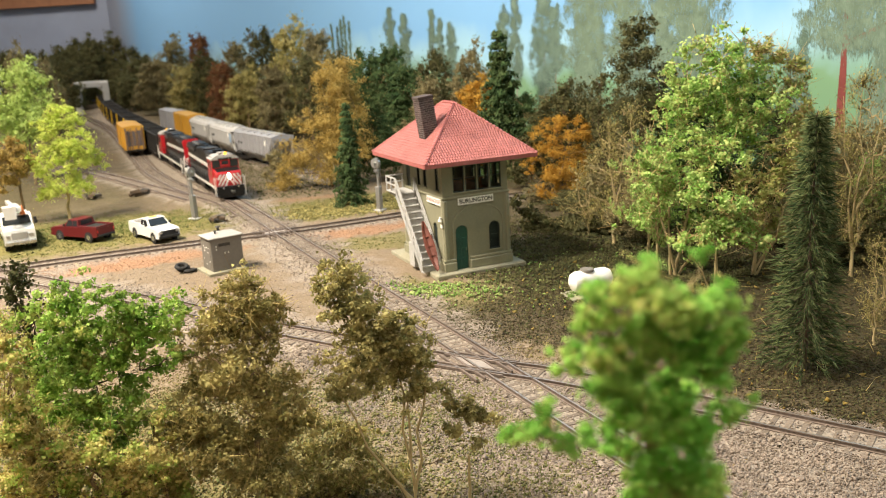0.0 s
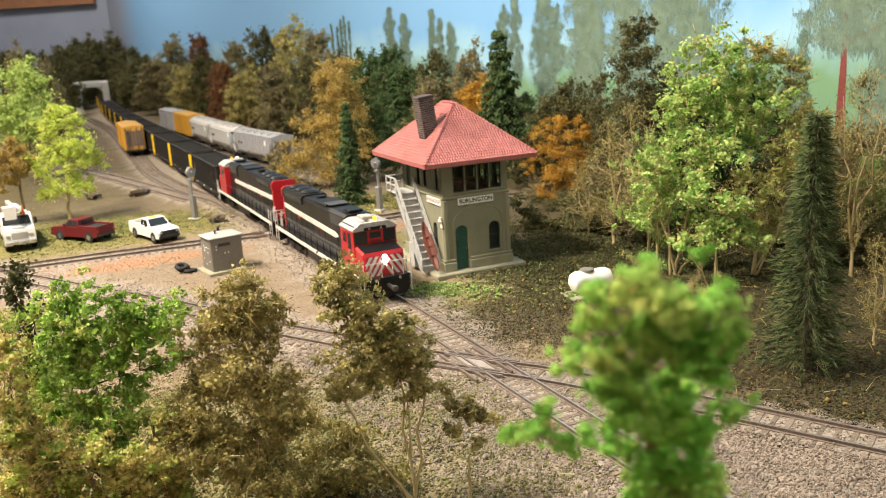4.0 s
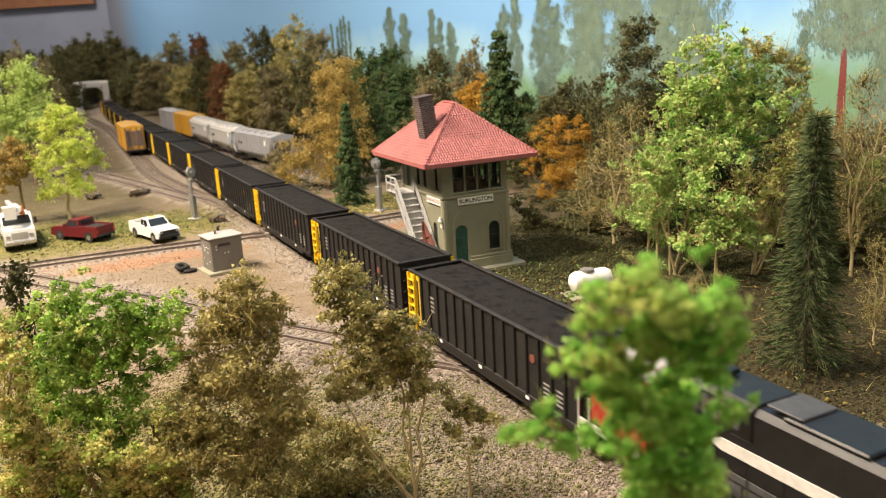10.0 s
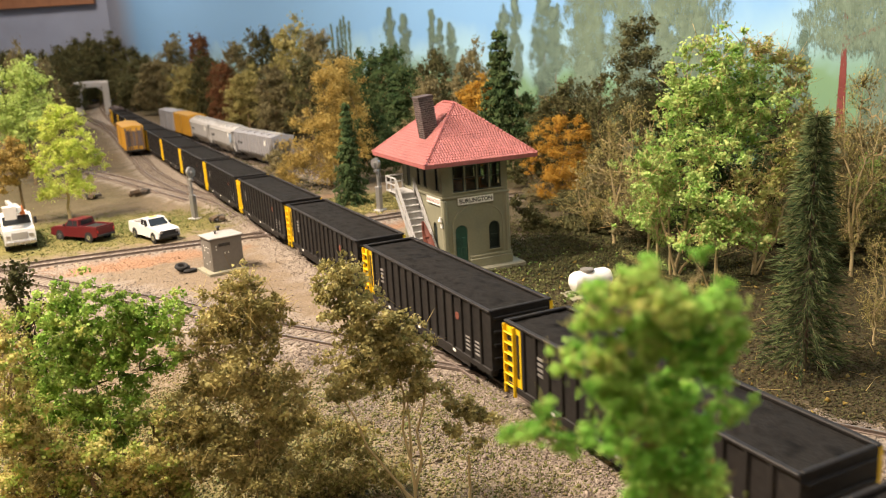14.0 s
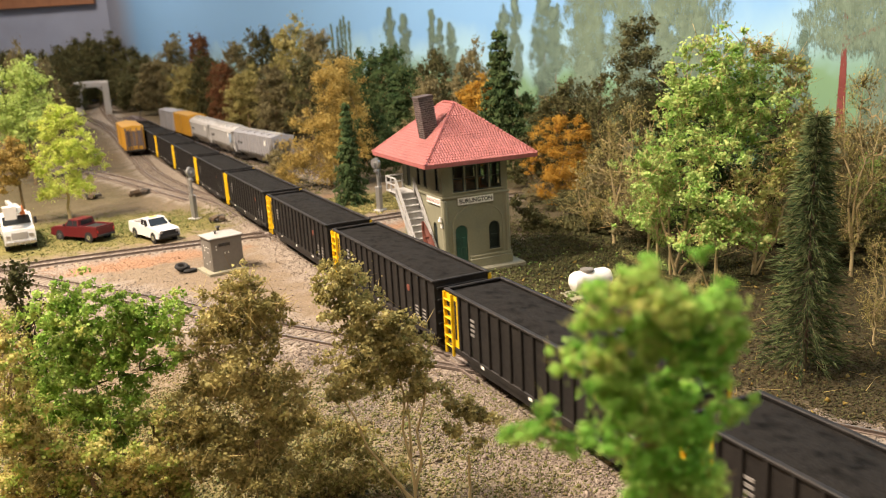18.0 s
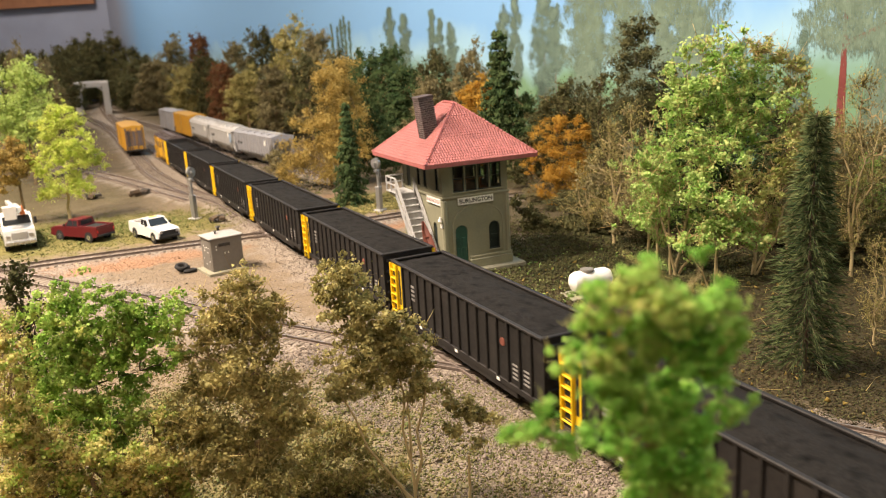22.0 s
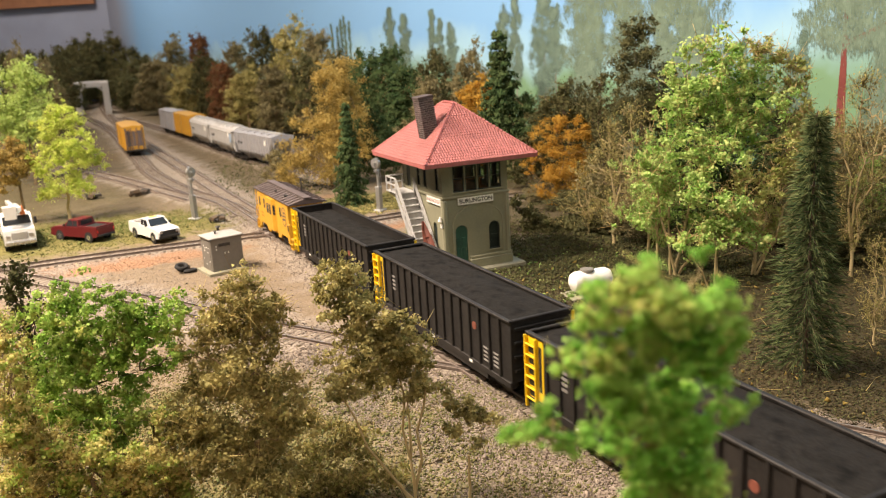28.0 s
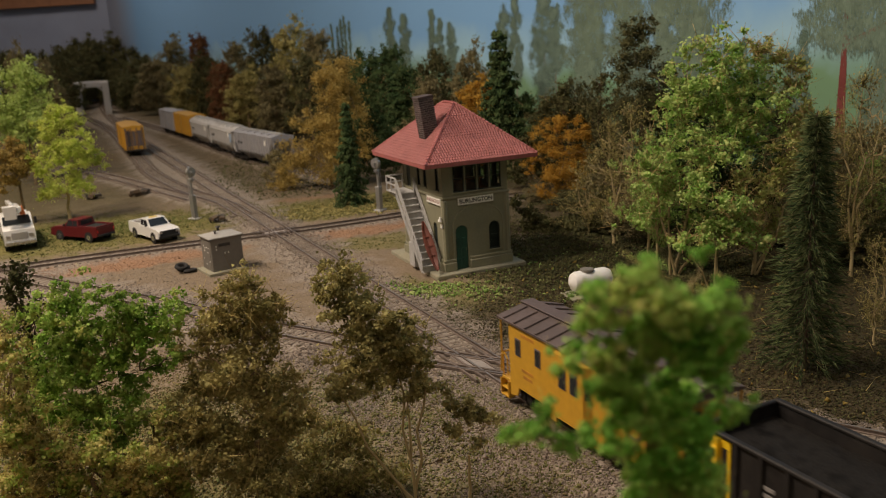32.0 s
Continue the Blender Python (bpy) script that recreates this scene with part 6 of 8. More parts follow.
    for x, z in ((-8, 22.5), (-8, 20), (-1, 16), (2, 16.2)):
        part("hinge", Shape().box(x, -11.3, z, 0.8, 0.5, 1.4, 0.1), M_SIGN, b)


build_relay_box()


def build_tyres():
    for x, y, z, a in ((-221, 683, 2.2, 8), (-213, 675, 2.0, -6), (-220, 676, 5.6, 14)):
        t = thing("old_tyre", x, y, z - 0.6, 0, "discarded black tyre lying on the dirt", "tyre", "discarded tyres")
        rings, n, k = Shape(), 18, 8
        vs, fs = [], []
        for i in range(n):
            u = 2 * math.pi * i / n
            for j in range(k):
                w = 2 * math.pi * j / k
                r = 4.2 + 1.7 * math.cos(w)
                vs.append((r * math.cos(u), r * math.sin(u), 1.5 * math.sin(w)))
        for i in range(n):
            for j in range(k):
                fs.append((i * k + j, ((i + 1) % n) * k + j, ((i + 1) % n) * k + (j + 1) % k, i * k + (j + 1) % k))
        part("tread", rings.add(vs, fs), M_TYRE, t, at=pose(0, 0, 0, a, a * 0.5, 0))


build_tyres()


def wheel_on(parent, x, y, r, w):
    wh = part("wheel", Shape().rod((x, y - w / 2, r), (x, y + w / 2, r), r, 20), M_TYRE, parent)
    s = 1 if y > 0 else -1
    part("rim", Shape().rod((x, y + s * w * 0.46, r), (x, y + s * (w * 0.5 + 0.15), r), r * 0.58, 16), M_CHROME, wh)


def build_pickup(x, y, rz, material, label, beacon, dark_bed):
    """A crew pickup, x forward."""
    p = thing("pickup_truck", x, y, 0.4, rz, label, "pickup", "parked trucks")
    W = 11.2

    def ring(z_lo, pts, w):
        return [[(px, -w, pz) for px, pz in pts], [(px, w, pz) for px, pz in pts]]
    low = [(-33, 6.0), (-33, 14.2), (-8.5, 14.6), (15, 14.6), (30.5, 13.6), (33, 12.0), (33.4, 5.6), (27, 4.4), (-28, 4.6)]
    body = part("body", Shape().loft(ring(0, low, W), True), material, p, smooth=25)
    top = [(-7.5, 14.5), (-6.2, 21.6), (6.5, 21.9), (14.0, 14.6)]
    cab = part("cab", Shape().loft([[(px, -W + 0.6 - (0 if pz < 15 else -1.4), pz) for px, pz in top], [(px, W - 0.6 + (0 if pz < 15 else -1.4), pz) for px, pz in top]]), material, p, smooth=25)
    part("windshield", Shape().loft([[(13.5, -W + 2.0, 15.0), (13.5, W - 2.0, 15.0), (13.9, W - 2.0, 15.2), (13.9, -W + 2.0, 15.2)], [(7.0, -W + 2.9, 21.2), (7.0, W - 2.9, 21.2), (7.4, W - 2.9, 21.4), (7.4, -W + 2.9, 21.4)]]), M_CARGLASS, cab, "dark windshield")
    part("rear_window", Shape().box(-7.3, 0, 18.2, 0.5, 13.5, 4.6, 0.1), M_CARGLASS, cab)
    for sy in (-1, 1):
        for a, b in ((-5.2, 0.2), (1.2, 8.2)):
            part("side_window", Shape().add([(a, sy * (W - 0.85), 15.4), (b + (2.4 if b > 5 else 0), sy * (W - 0.85), 15.4), (b - (1.6 if b > 5 else 0), sy * (W - 1.75), 20.7), (a + 0.4, sy * (W - 1.75), 20.7),
                                             (a, sy * (W - 0.55), 15.4), (b + (2.4 if b > 5 else 0), sy * (W - 0.55), 15.4), (b - (1.6 if b > 5 else 0), sy * (W - 1.45), 20.7), (a + 0.4, sy * (W - 1.45), 20.7)],
                                            [(0, 1, 2, 3), (7, 6, 5, 4), (0, 4, 5, 1), (1, 5, 6, 2), (2, 6, 7, 3), (3, 7, 4, 0)]), M_CARGLASS, cab)
        part("mirror", Shape().box(10.8, sy * (W + 1.4), 16.4, 1.0, 2.2, 2.4, 0.3), M_TYRE, cab)
        part("headlight", Shape().box(33.7, sy * 8.2, 10.8, 0.8, 3.0, 2.2, 0.3), M_CHROME, body)
        part("tail_light", Shape().box(-33.1, sy * 10.0, 11.2, 0.6, 1.4, 3.0, 0.2), paint("tail_red", (0.5, 0.02, 0.02), 0.3, 0.05, 2.0, 0.0), body)
        for wx in (-20.5, 21.0):
            part("wheel_arch", Shape().rod((wx, sy * (W - 0.6), 4.9), (wx, sy * (W + 0.12), 4.9), 5.7, 20), M_TYRE, body)
            wheel_on(p, wx, sy * (W - 1.2), 4.7, 3.2)
    part("grille", Shape().box(33.4, 0, 9.9, 1.0, 19.5, 5.4, 0.4), M_TYRE, body, "black grille")
    part("bumper", Shape().box(33.8, 0, 6.4, 1.6, 21.5, 2.8, 0.6), M_TYRE if not dark_bed else M_CHROME, body)
    part("rear_bumper", Shape().box(-33.8, 0, 6.6, 1.6, 20.5, 2.2, 0.5), M_TYRE, body)
    part("bed_floor", Shape().span(-31.5, -9.5, -W + 1.4, W - 1.4, 14.25, 14.7), M_TYRE if dark_bed else M_BOXGREY, body, "bed of the truck")
    for x0, x1, y0, y1 in ((-33, -8.5, W - 1.2, W), (-33, -8.5, -W, -W + 1.2), (-33, -31.6, -W + 1.2, W - 1.2), (-9.6, -8.4, -W + 1.2, W - 1.2)):
        part("bed_side", Shape().span(x0, x1, y0, y1, 14.3, 16.2, 0.25), material, body)
    if beacon:
        part("light_bar", Shape().box(1.5, 0, 22.3, 2.2, 8.0, 1.0, 0.3), paint("lamp_amber", (0.8, 0.55, 0.03), 0.3, 0.05, 2.0, 0.0), cab, "amber light bar")


build_pickup(-288, 816, -47, M_CARWHITE, "white pickup truck with amber roof lights on grass", True, False)
build_pickup(-366, 832, 153, M_CARRED, "dark red pickup truck parked on grass", False, True)


def build_bucket_truck():
    t = thing("bucket_truck", -433, 832, 0.4, -60, "white utility truck with a folded lifting boom", "utility truck", "parked trucks")
    t.scale = (1.12, 1.12, 1.12)
    part("chassis", Shape().span(-44, 40, -7, 7, 6, 9.5, 0.4), M_TYRE, t)
    cab = part("cab", Shape().loft([[(x, -w, z) for x, z in ((10, 7), (10, 29), (21, 29), (27, 20.5), (41, 18.5), (42.5, 8), (42, 6))] for w in (12.5, -12.5)]), M_CARWHITE, t, smooth=25)
    part("windshield", Shape().loft([[(21.8, -10.5, 28.0), (21.8, 10.5, 28.0), (22.3, 10.5, 28.2), (22.3, -10.5, 28.2)], [(26.8, -11.3, 21.2), (26.8, 11.3, 21.2), (27.3, 11.3, 21.4), (27.3, -11.3, 21.4)]]), M_CARGLASS, cab)
    part("grille", Shape().box(42.3, 0, 13.5, 0.9, 13, 6, 0.3), M_BOXTOP, cab, "grey grille")
    part("bumper", Shape().box(43.2, 0, 7.5, 2.2, 24, 3.4, 0.5), M_CHROME, cab)
    for sy in (-1, 1):
        part("headlight", Shape().box(42.4, sy * 9.2, 13.2, 0.9, 3.2, 3.2, 0.3), M_CHROME, cab)
        part("mirror", Shape().box(23, sy * 15.2, 22.5, 1.2, 2.6, 6.0, 0.4), M_TYRE, cab)
        part("side_window", Shape().span(12, 21, sy * 12.4, sy * 12.75, 20, 27.5, 0.1), M_CARGLASS, cab)
        part("tool_locker", Shape().span(-44, 8, sy * 4.0, sy * 13.0, 9.5, 22.5, 0.4), M_CARWHITE, t, "white side tool lockers")
        for wx in (31, -28):
            wheel_on(t, wx, sy * 10.6, 5.6, 4.0)
    part("turret", Shape().rod((-6, 0, 9.5), (-6, 0, 29), 4.2, 16), M_CARWHITE, t)
    arm = part("boom", Shape().box(0, 0, 0, 62, 4.0, 4.4, 0.5), M_CARWHITE, t, "white folded boom", at=at_mm(6, 3, 33) @ pose(0, 0, 0, 0, -5, 0))
    part("upper_boom", Shape().box(-2, -5.5, 4, 58, 3.4, 3.8, 0.5), M_CARWHITE, arm)
    part("bucket", Shape().loft([[(x, y, 28) for x, y in ((33, -9), (41, -9), (41, 0), (33, 0))], [(x, y, 39) for x, y in ((32, -10), (42, -10), (42, 1), (32, 1))]]), M_CARWHITE, t, "white work bucket")
    part("warning_cone", Shape().rod((24, 6, 29), (24, 6, 37), 2.4, 12, 0.5), paint("cone_orange", (0.75, 0.2, 0.05), 0.6, 0.1, 2.0, 0.0), t, "orange cone on the roof")
    part("beacon", Shape().rod((18, -3, 29), (18, -3, 32), 1.6, 12), paint("beacon_yellow", (0.85, 0.6, 0.03), 0.4, 0.05, 2.0, 0.0), t)


build_bucket_truck()


def build_gas_tank():
    g = thing("gas_tank", 101.5, 554.5, 0.3, 20, "white horizontal gas tank on grey saddles in the grass", "gas tank")
    rings = []
    for i in range(13):
        f = i / 12
        x = -17 + 34 * f
        e = min(1, min(f, 1 - f) / 0.18)
        r = 7.3 * math.sqrt(max(0.02, 1 - (1 - e) ** 2))
        rings.append([(x, r * math.cos(2 * math.pi * k / 20), 9.6 + r * math.sin(2 * math.pi * k / 20)) for k in range(20)])
    tank = part("tank", Shape().loft(rings), M_TANK, g)
    part("dome_lid", Shape().rod((-3, 0, 16.4), (-3, 0, 17.9), 5.0, 18, 4.6), M_BOXGREY, tank, "grey dome lid")
    for x in (-9, 9):
        part("saddle", Shape().span(x - 2, x + 2, -6, 6, -0.8, 4.6, 0.3), M_CONCRETE, g)
    part("pad", Shape().span(-19, 19, -10, 10, -1.2, 0.6, 0.3), M_SLAB, g)


build_gas_tank()


def build_portal():
    """Grey double-track bridge portal at the far end of the line."""
    p = thing("bridge_portal", -1110, 2752, 0, 21, "pale grey steel truss bridge portal at the far end", "bridge")
    L = 170
    for sx in (-1, 1):
        for yy in (0, L / 2, L):
            part("post", Shape().box(sx * 44, yy, 52, 20, 18, 108, 0.8), M_CONCRETE, p)
        part("top_chord", Shape().span(sx * 44 - 7, sx * 44 + 7, 7.2, L - 7.2, 96, 108, 0.6), M_CONCRETE, p)
        for y0, y1 in ((7, L / 2 - 7), (L - 7, L / 2 + 7)):
            part("diagonal", Shape().rod((sx * 44, y0, 6), (sx * 44, y1, 96), 4.4, 6), M_CONCRETE, p)
    for yy in (0, L / 2, L):
        part("cross_beam", Shape().span(-35.3, 35.3, yy - 5, yy + 5, 92, 108, 0.6), M_CONCRETE, p)
    for sx in (-1, 1):
        part("knee_brace", Shape().rod((sx * 36, 0, 80), (sx * 22, 0, 93), 4.0, 6), M_CONCRETE, p)


build_portal()


def build_hopper(x, y, rz, material, label, flat, panel):
    """Covered hopper on its sills: flat-sided with posts, or smooth with a rounded roof; sloping ends over open platforms."""
    c = thing("covered_hopper", x, y, 0, rz, label, "freight car", "parked freight cars")
    L = 176
    h = L / 2
    if flat:
        ringp = [(-16, 20), (-18.2, 24), (-18.2, 50), (-17.4, 51.6), (-6, 54), (6, 54), (17.4, 51.6), (18.2, 50), (18.2, 24), (16, 20)]
    else:
        ringp = [(-15, 20), (-18.2, 26), (-18.2, 46), (-15.5, 51.5), (-6, 56), (6, 56), (15.5, 51.5), (18.2, 46), (18.2, 26), (15, 20)]
    top = ringp[4][1]
    ends = ((-h + 3, 0.985, 24), (-h + 24, 1, 0), (h - 24, 1, 0), (h - 3, 0.985, 24))
    body = part("body", Shape().loft([[(xx, u * k, z if z > 27 else z + lift) for u, z in ringp] for xx, k, lift in ends]), material, c, smooth=25)
    if flat:
        for k in range(13):
            xx = -h + 12 + k * (L - 24) / 12
            for sy in (-1, 1):
                part("side_post", Shape().span(xx - 0.7, xx + 0.7, sy * 18.1, sy * 19.2, 30 if k in (0, 12) else 22, 50, 0.15), material, body)
    for sy in (-1, 1):
        part("roof_rail", Shape().span(-h + 3, h - 3, sy * 17.6, sy * 18.7, ringp[2][1], ringp[2][1] + 1.4, 0.2), material, body)
    part("roof_walk", Shape().span(-h + 6, h - 6, -4.5, 4.5, top + 0.4, top + 1.4, 0.3), M_BOXTOP, c)
    for k in range(5):
        part("roof_hatch", Shape().rod((-56 + k * 28, -9, top - 2.4), (-56 + k * 28, -9, top + 0.6), 4.0, 14), material, body)
    for xx in (-46, 0, 46):
        part("outlet", Shape().loft([[(xx - 18, -14, 20), (xx + 18, -14, 20), (xx + 18, 14, 20), (xx - 18, 14, 20)], [(xx - 6, -7, 9.5), (xx + 6, -7, 9.5), (xx + 6, 7, 9.5), (xx - 6, 7, 9.5)]]), material, c)
    for sx in (-1, 1):
        part("end_platform", Shape().span(sx * (h - 24), sx * h, -15, 15, 15.5, 17.5, 0.3), M_STEEL, c)
        for sy in (-1, 1):
            part("end_post", Shape().span(sx * (h - 4.5), sx * (h - 3), sy * 14, sy * 16, 17.3, 44, 0.2), material, c)
            part("end_brace", Shape().rod((sx * (h - 5), sy * 15, 18), (sx * (h - 19), sy * 15, 32), 0.7, 6), material, c)
            part("ladder", Shape().rod((sx * (h - 1.5), sy * 11, 17), (sx * (h - 1.5), sy * 11, 50), 0.5, 6).rod((sx * (h - 1.5), sy * 15, 17), (sx * (h - 1.5), sy * 15, 50), 0.5, 6), material, c)
        truck_under(c, sx * (h - 24), 2, 20.5)
        coupler(c, sx * h, sx)
    for sy in (-1, 1):
        part("marking", Shape().rod((h - 30, sy * 18.0, 41), (h - 30, sy * 18.6, 41), 4.0, 16), M_SIGN, body, "pale round mark")
        if panel:
            part("panel", Shape().span(h - 24, h - 13, sy * 18.0, sy * 18.5, 31, 45), M_PALEBLUE, body, "pale blue painted panel")
        for k in range(4):
            part("marking", Shape().span(-h + 26 + k * 5, -h + 29.5 + k * 5, sy * 18.1, sy * 18.6, 34, 37.5), M_LOCOGREY, body, "unreadable dark marks")


def build_boxcar(x, y, rz, material, label, bare_end):
    c = thing("boxcar", x, y, 0, rz, label, "freight car", "parked freight cars")
    L = 150
    h = L / 2
    body = part("body", Shape().span(-h, h, -17.5, 17.5, 15.5, 56, 0.5), material, c)
    part("roof", Shape().prism([(-18.2, 56), (18.2, 56), (18.2, 56.8), (0, 59.5), (-18.2, 56.8)], "x", -h - 0.5, h + 0.5), material, c)
    for sy in (-1, 1):
        part("door", Shape().span(-14, 14, sy * 17.4, sy * 18.6, 17, 54, 0.3), material, body)
        for k in range(10):
            xx = -h + 8 + k * (L - 16) / 9
            if abs(xx) > 15:
                part("rib", Shape().span(xx - 0.8, xx + 0.8, sy * 17.4, sy * 18.4, 16, 55.5, 0.2), material, body)
    for sx in (-1, 1):
        for z in (21, 28, 35, 42, 49):
            part("end_rib", Shape().span(sx * h, sx * (h + 1.4), -15.5, 15.5, z - 1.2, z + 1.2, 0.4), material, body)
        for yy in (-14, -5, 5, 14):
            part("end_post", Shape().span(sx * (h + 1.2), sx * (h + 2.2), yy - 1.0, yy + 1.0, 16, 55, 0.2), M_CABROOF if bare_end else material, body)
        if bare_end:
            # flat dark plates in place of the shade inside the end's openings
            for yy in (-9.5, 0, 9.5):
                part("end_panel", Shape().span(sx * h, sx * (h + 1.6), yy - 2.9, yy + 2.9, 22, 50, 0.3), M_CABROOF, body, "dark panel standing in for an opening in the car end")
        part("ladder", Shape().rod((sx * (h + 2.4), -11.5, 17), (sx * (h + 2.4), -11.5, 54), 0.5).rod((sx * (h + 2.4), -8.5, 17), (sx * (h + 2.4), -8.5, 54), 0.5), M_STEEL, body)
        part("end_sill", Shape().span(sx * (h - 2), sx * (h + 1), -16, 16, 13.5, 15.5, 0.3), M_STEEL, c)
        truck_under(c, sx * (h - 24), 2, 20.5)
        coupler(c, sx * h, sx)


def along(line, x_at):
    return min(line, key=lambda q: abs(q[1] - x_at))


def place_on(line, y_mid, fn, *args):
    x, y, h = along(line, y_mid)
    fn(x, y, math.degrees(h), *args)


place_on(LINE_SIDING, 1315, build_hopper, M_HOPPER, "grey flat-sided hopper car parked on the siding", True, False)
place_on(LINE_SIDING, 1472, build_hopper, M_HOPPER2, "white covered hopper car with a pale blue panel on the siding", False, True)
place_on(LINE_SIDING, 1629, build_hopper, M_HOPPER2, "pale grey covered hopper car parked on the siding", False, False)
place_on(LINE_SIDING, 1782, build_boxcar, M_BOXCAR, "orange-yellow boxcar parked on the siding", False)
place_on(LINE_SIDING, 1925, build_boxcar, M_HOPPER, "blue-grey boxcar parked on the siding", False)
place_on(LINE_YARD, 1580, build_boxcar, M_BOXCAR, "orange-yellow car with ribbed open end on the yard track", True)


def build_scrap():
    """Small dark heaps of scrap and tie stubs lying about."""
    rnd = random.Random(12)
    for x, y, n, sz, lab in ((-395, 1085, 9, 11, "dark heap of scrap beside the spur track"), (-455, 1075, 7, 10, "mossy dark lump on the grass"), (-242, 880, 10, 8.5, "small heap of dark scrap parts beside the track"),
                             (-70, 372, 6, 4.5, "dark rotten stump in the gravel"), (-262, 640, 3, 2.4, "dark stone on the dirt"), (-205, 636, 3, 1.8, "dark stone on the dirt"), (-295, 655, 3, 2.0, "dark stone on the dirt")):
        t = thing("scrap_heap" if n > 4 else "stone", x, y, 0.2, rnd.uniform(0, 360), lab, "debris")
        for k in range(n):
            s = Shape().box(rnd.uniform(-sz, sz) * 0.7, rnd.uniform(-sz, sz) * 0.5, sz * 0.28 + rnd.uniform(0, sz * 0.3), sz * rnd.uniform(0.5, 1.4), sz * rnd.uniform(0.3, 0.8), sz * rnd.uniform(0.3, 0.6), 0.3, Euler((rnd.uniform(-0.4, 0.4), rnd.uniform(-0.3, 0.3), rnd.uniform(0, 6))).to_matrix())
            part("piece", s, M_BARKDARK if k % 2 else M_STEEL, t)


build_scrap()


# ---- trees: templates 100 mm high, then planted to size ----
def limb_points(rng, a, b, sag, n=5):
    a, b = np.array(a, float), np.array(b, float)
    ts = np.linspace(0, 1, n)
    jig = rng.normal(0, sag, (n, 3)) * np.sin(np.pi * ts)[:, None]
    return [tuple(a + (b - a) * t + j) for t, j in zip(ts, jig)]


def flakes(centres, length, rng):
    """Small folded leaves, pointed at both ends, turned at random."""
    n = len(centres)
    d = rng.normal(size=(n, 3))
    d[:, 2] *= 0.6
    d /= np.linalg.norm(d, axis=1)[:, None]
    u = np.cross(d, rng.normal(size=(n, 3)))
    u /= np.linalg.norm(u, axis=1)[:, None] + 1e-9
    w = np.cross(d, u)
    s = (np.asarray(length) * np.ones(n))[:, None]
    a, b = d * s * 0.55, u * s * rng.uniform(0.28, 0.5, n)[:, None]
    c = w * s * 0.16
    return np.stack([centres - a, centres + b + c, centres + a, centres - b + c], 1)


LEAF_FACES = ((0, 1, 2), (0, 2, 3))


def branchy_data(name, seed, leaf, bark, n=9000, leaf_len=1.6, spread=36.0, crown=(20, 100), leaders=3, limbs=16, tips=260, twigs=5, twig_len=7.0, stem=1.0, bare=0.15, lean=(0.0, 0.0), belly=0.45, twig_w=0.16, lobes=0.3, twig_mat=None, ragged=0.075):
    """A wiry natural-twig tree 100 mm high: leaders, limbs, branchlets, twigs, then leaf flakes along the twigs."""
    rng = np.random.default_rng(seed)
    z0, z1 = crown
    ph = rng.uniform(0, 6.28, 4)

    def axis(z):
        return np.array((lean[0] * z / 100, lean[1] * z / 100, z))

    def inside(count, lo=0.0, power=0.5):
        f = rng.uniform(0, 1, count)
        prof = np.where(f < belly, np.sin(np.pi / 2 * np.clip(f / belly, 0.0, 1)) ** 0.7 * 0.85 + 0.15, np.cos(np.pi / 2 * np.clip((f - belly) / (1.03 - belly), 0, 1)) ** 0.6)
        az = rng.uniform(0, 2 * math.pi, count)
        lobe = 1 - lobes + lobes * np.sin(2 * az + ph[0] + 3 * f) + lobes * 0.7 * np.sin(3 * az + ph[1] - 7 * f) + lobes * 0.5 * np.sin(11 * f + ph[2])
        r = spread * prof * np.clip(lobe, 0.25, 1.25) * (lo + (1 - lo) * rng.uniform(0, 1, count) ** power)
        z = z0 + (z1 - z0) * f + rng.normal(0, 2.0, count)
        return np.stack([r * np.cos(az) + lean[0] * z / 100, r * np.sin(az) + lean[1] * z / 100, z], -1)

    wood = Shape()
    nodes = []
    fork = max(4.0, z0 * rng.uniform(0.45, 0.75))
    base = limb_points(rng, (0, 0, -2), tuple(axis(fork)), 0.8, 4)
    wood.tube(base, [stem * r for r in (2.3, 1.9, 1.75, 1.6)], 7)
    nodes += base[2:]
    for k in range(leaders):
        az = 2 * math.pi * k / leaders + ph[3]
        top = z0 + (z1 - z0) * (0.93 if k == 0 else rng.uniform(0.6, 0.88))
        out = spread * (0.1 if k == 0 else 0.42)
        end = axis(top) + np.array((out * math.cos(az), out * math.sin(az), 0))
        pts = limb_points(rng, base[-1], tuple(end), 2.4, 8)
        wood.tube(pts, [stem * r for r in (1.5, 1.3, 1.1, 0.95, 0.8, 0.6, 0.42, 0.25)], 6)
        nodes += pts[1:]

    def nearest(P, pool, up=0.5):
        A = np.array(pool)
        d = np.linalg.norm(P[:, None] - A[None], axis=2) + up * np.clip(A[None, :, 2] - P[:, None, 2] + 4, 0, None) * 2.0
        return A[np.argmin(d, 1)]

    E = inside(limbs, 0.5)
    S = nearest(E, nodes)
    for a, b in zip(S, E):
        pts = limb_points(rng, a, b, 1.6, 6)
        wood.tube(pts, [stem * r for r in (0.75, 0.65, 0.52, 0.42, 0.32, 0.2)], 5)
        nodes += pts[1:]
    T = inside(tips, 0.1, 0.45)
    S = nearest(T, nodes)
    mid = (S + T) / 2 + rng.normal(0, 1.0, (tips, 3))
    wb = twig_w * 1.7
    A, B, W = [S, mid], [mid + (mid - S) * 0.04, T], [np.full(tips, wb * 1.25), np.full(tips, wb)]
    m = tips * twigs
    i = np.repeat(np.arange(tips), twigs)
    t = rng.uniform(0.15, 1.0, m)[:, None]
    a = mid[i] * (1 - t) + T[i] * t
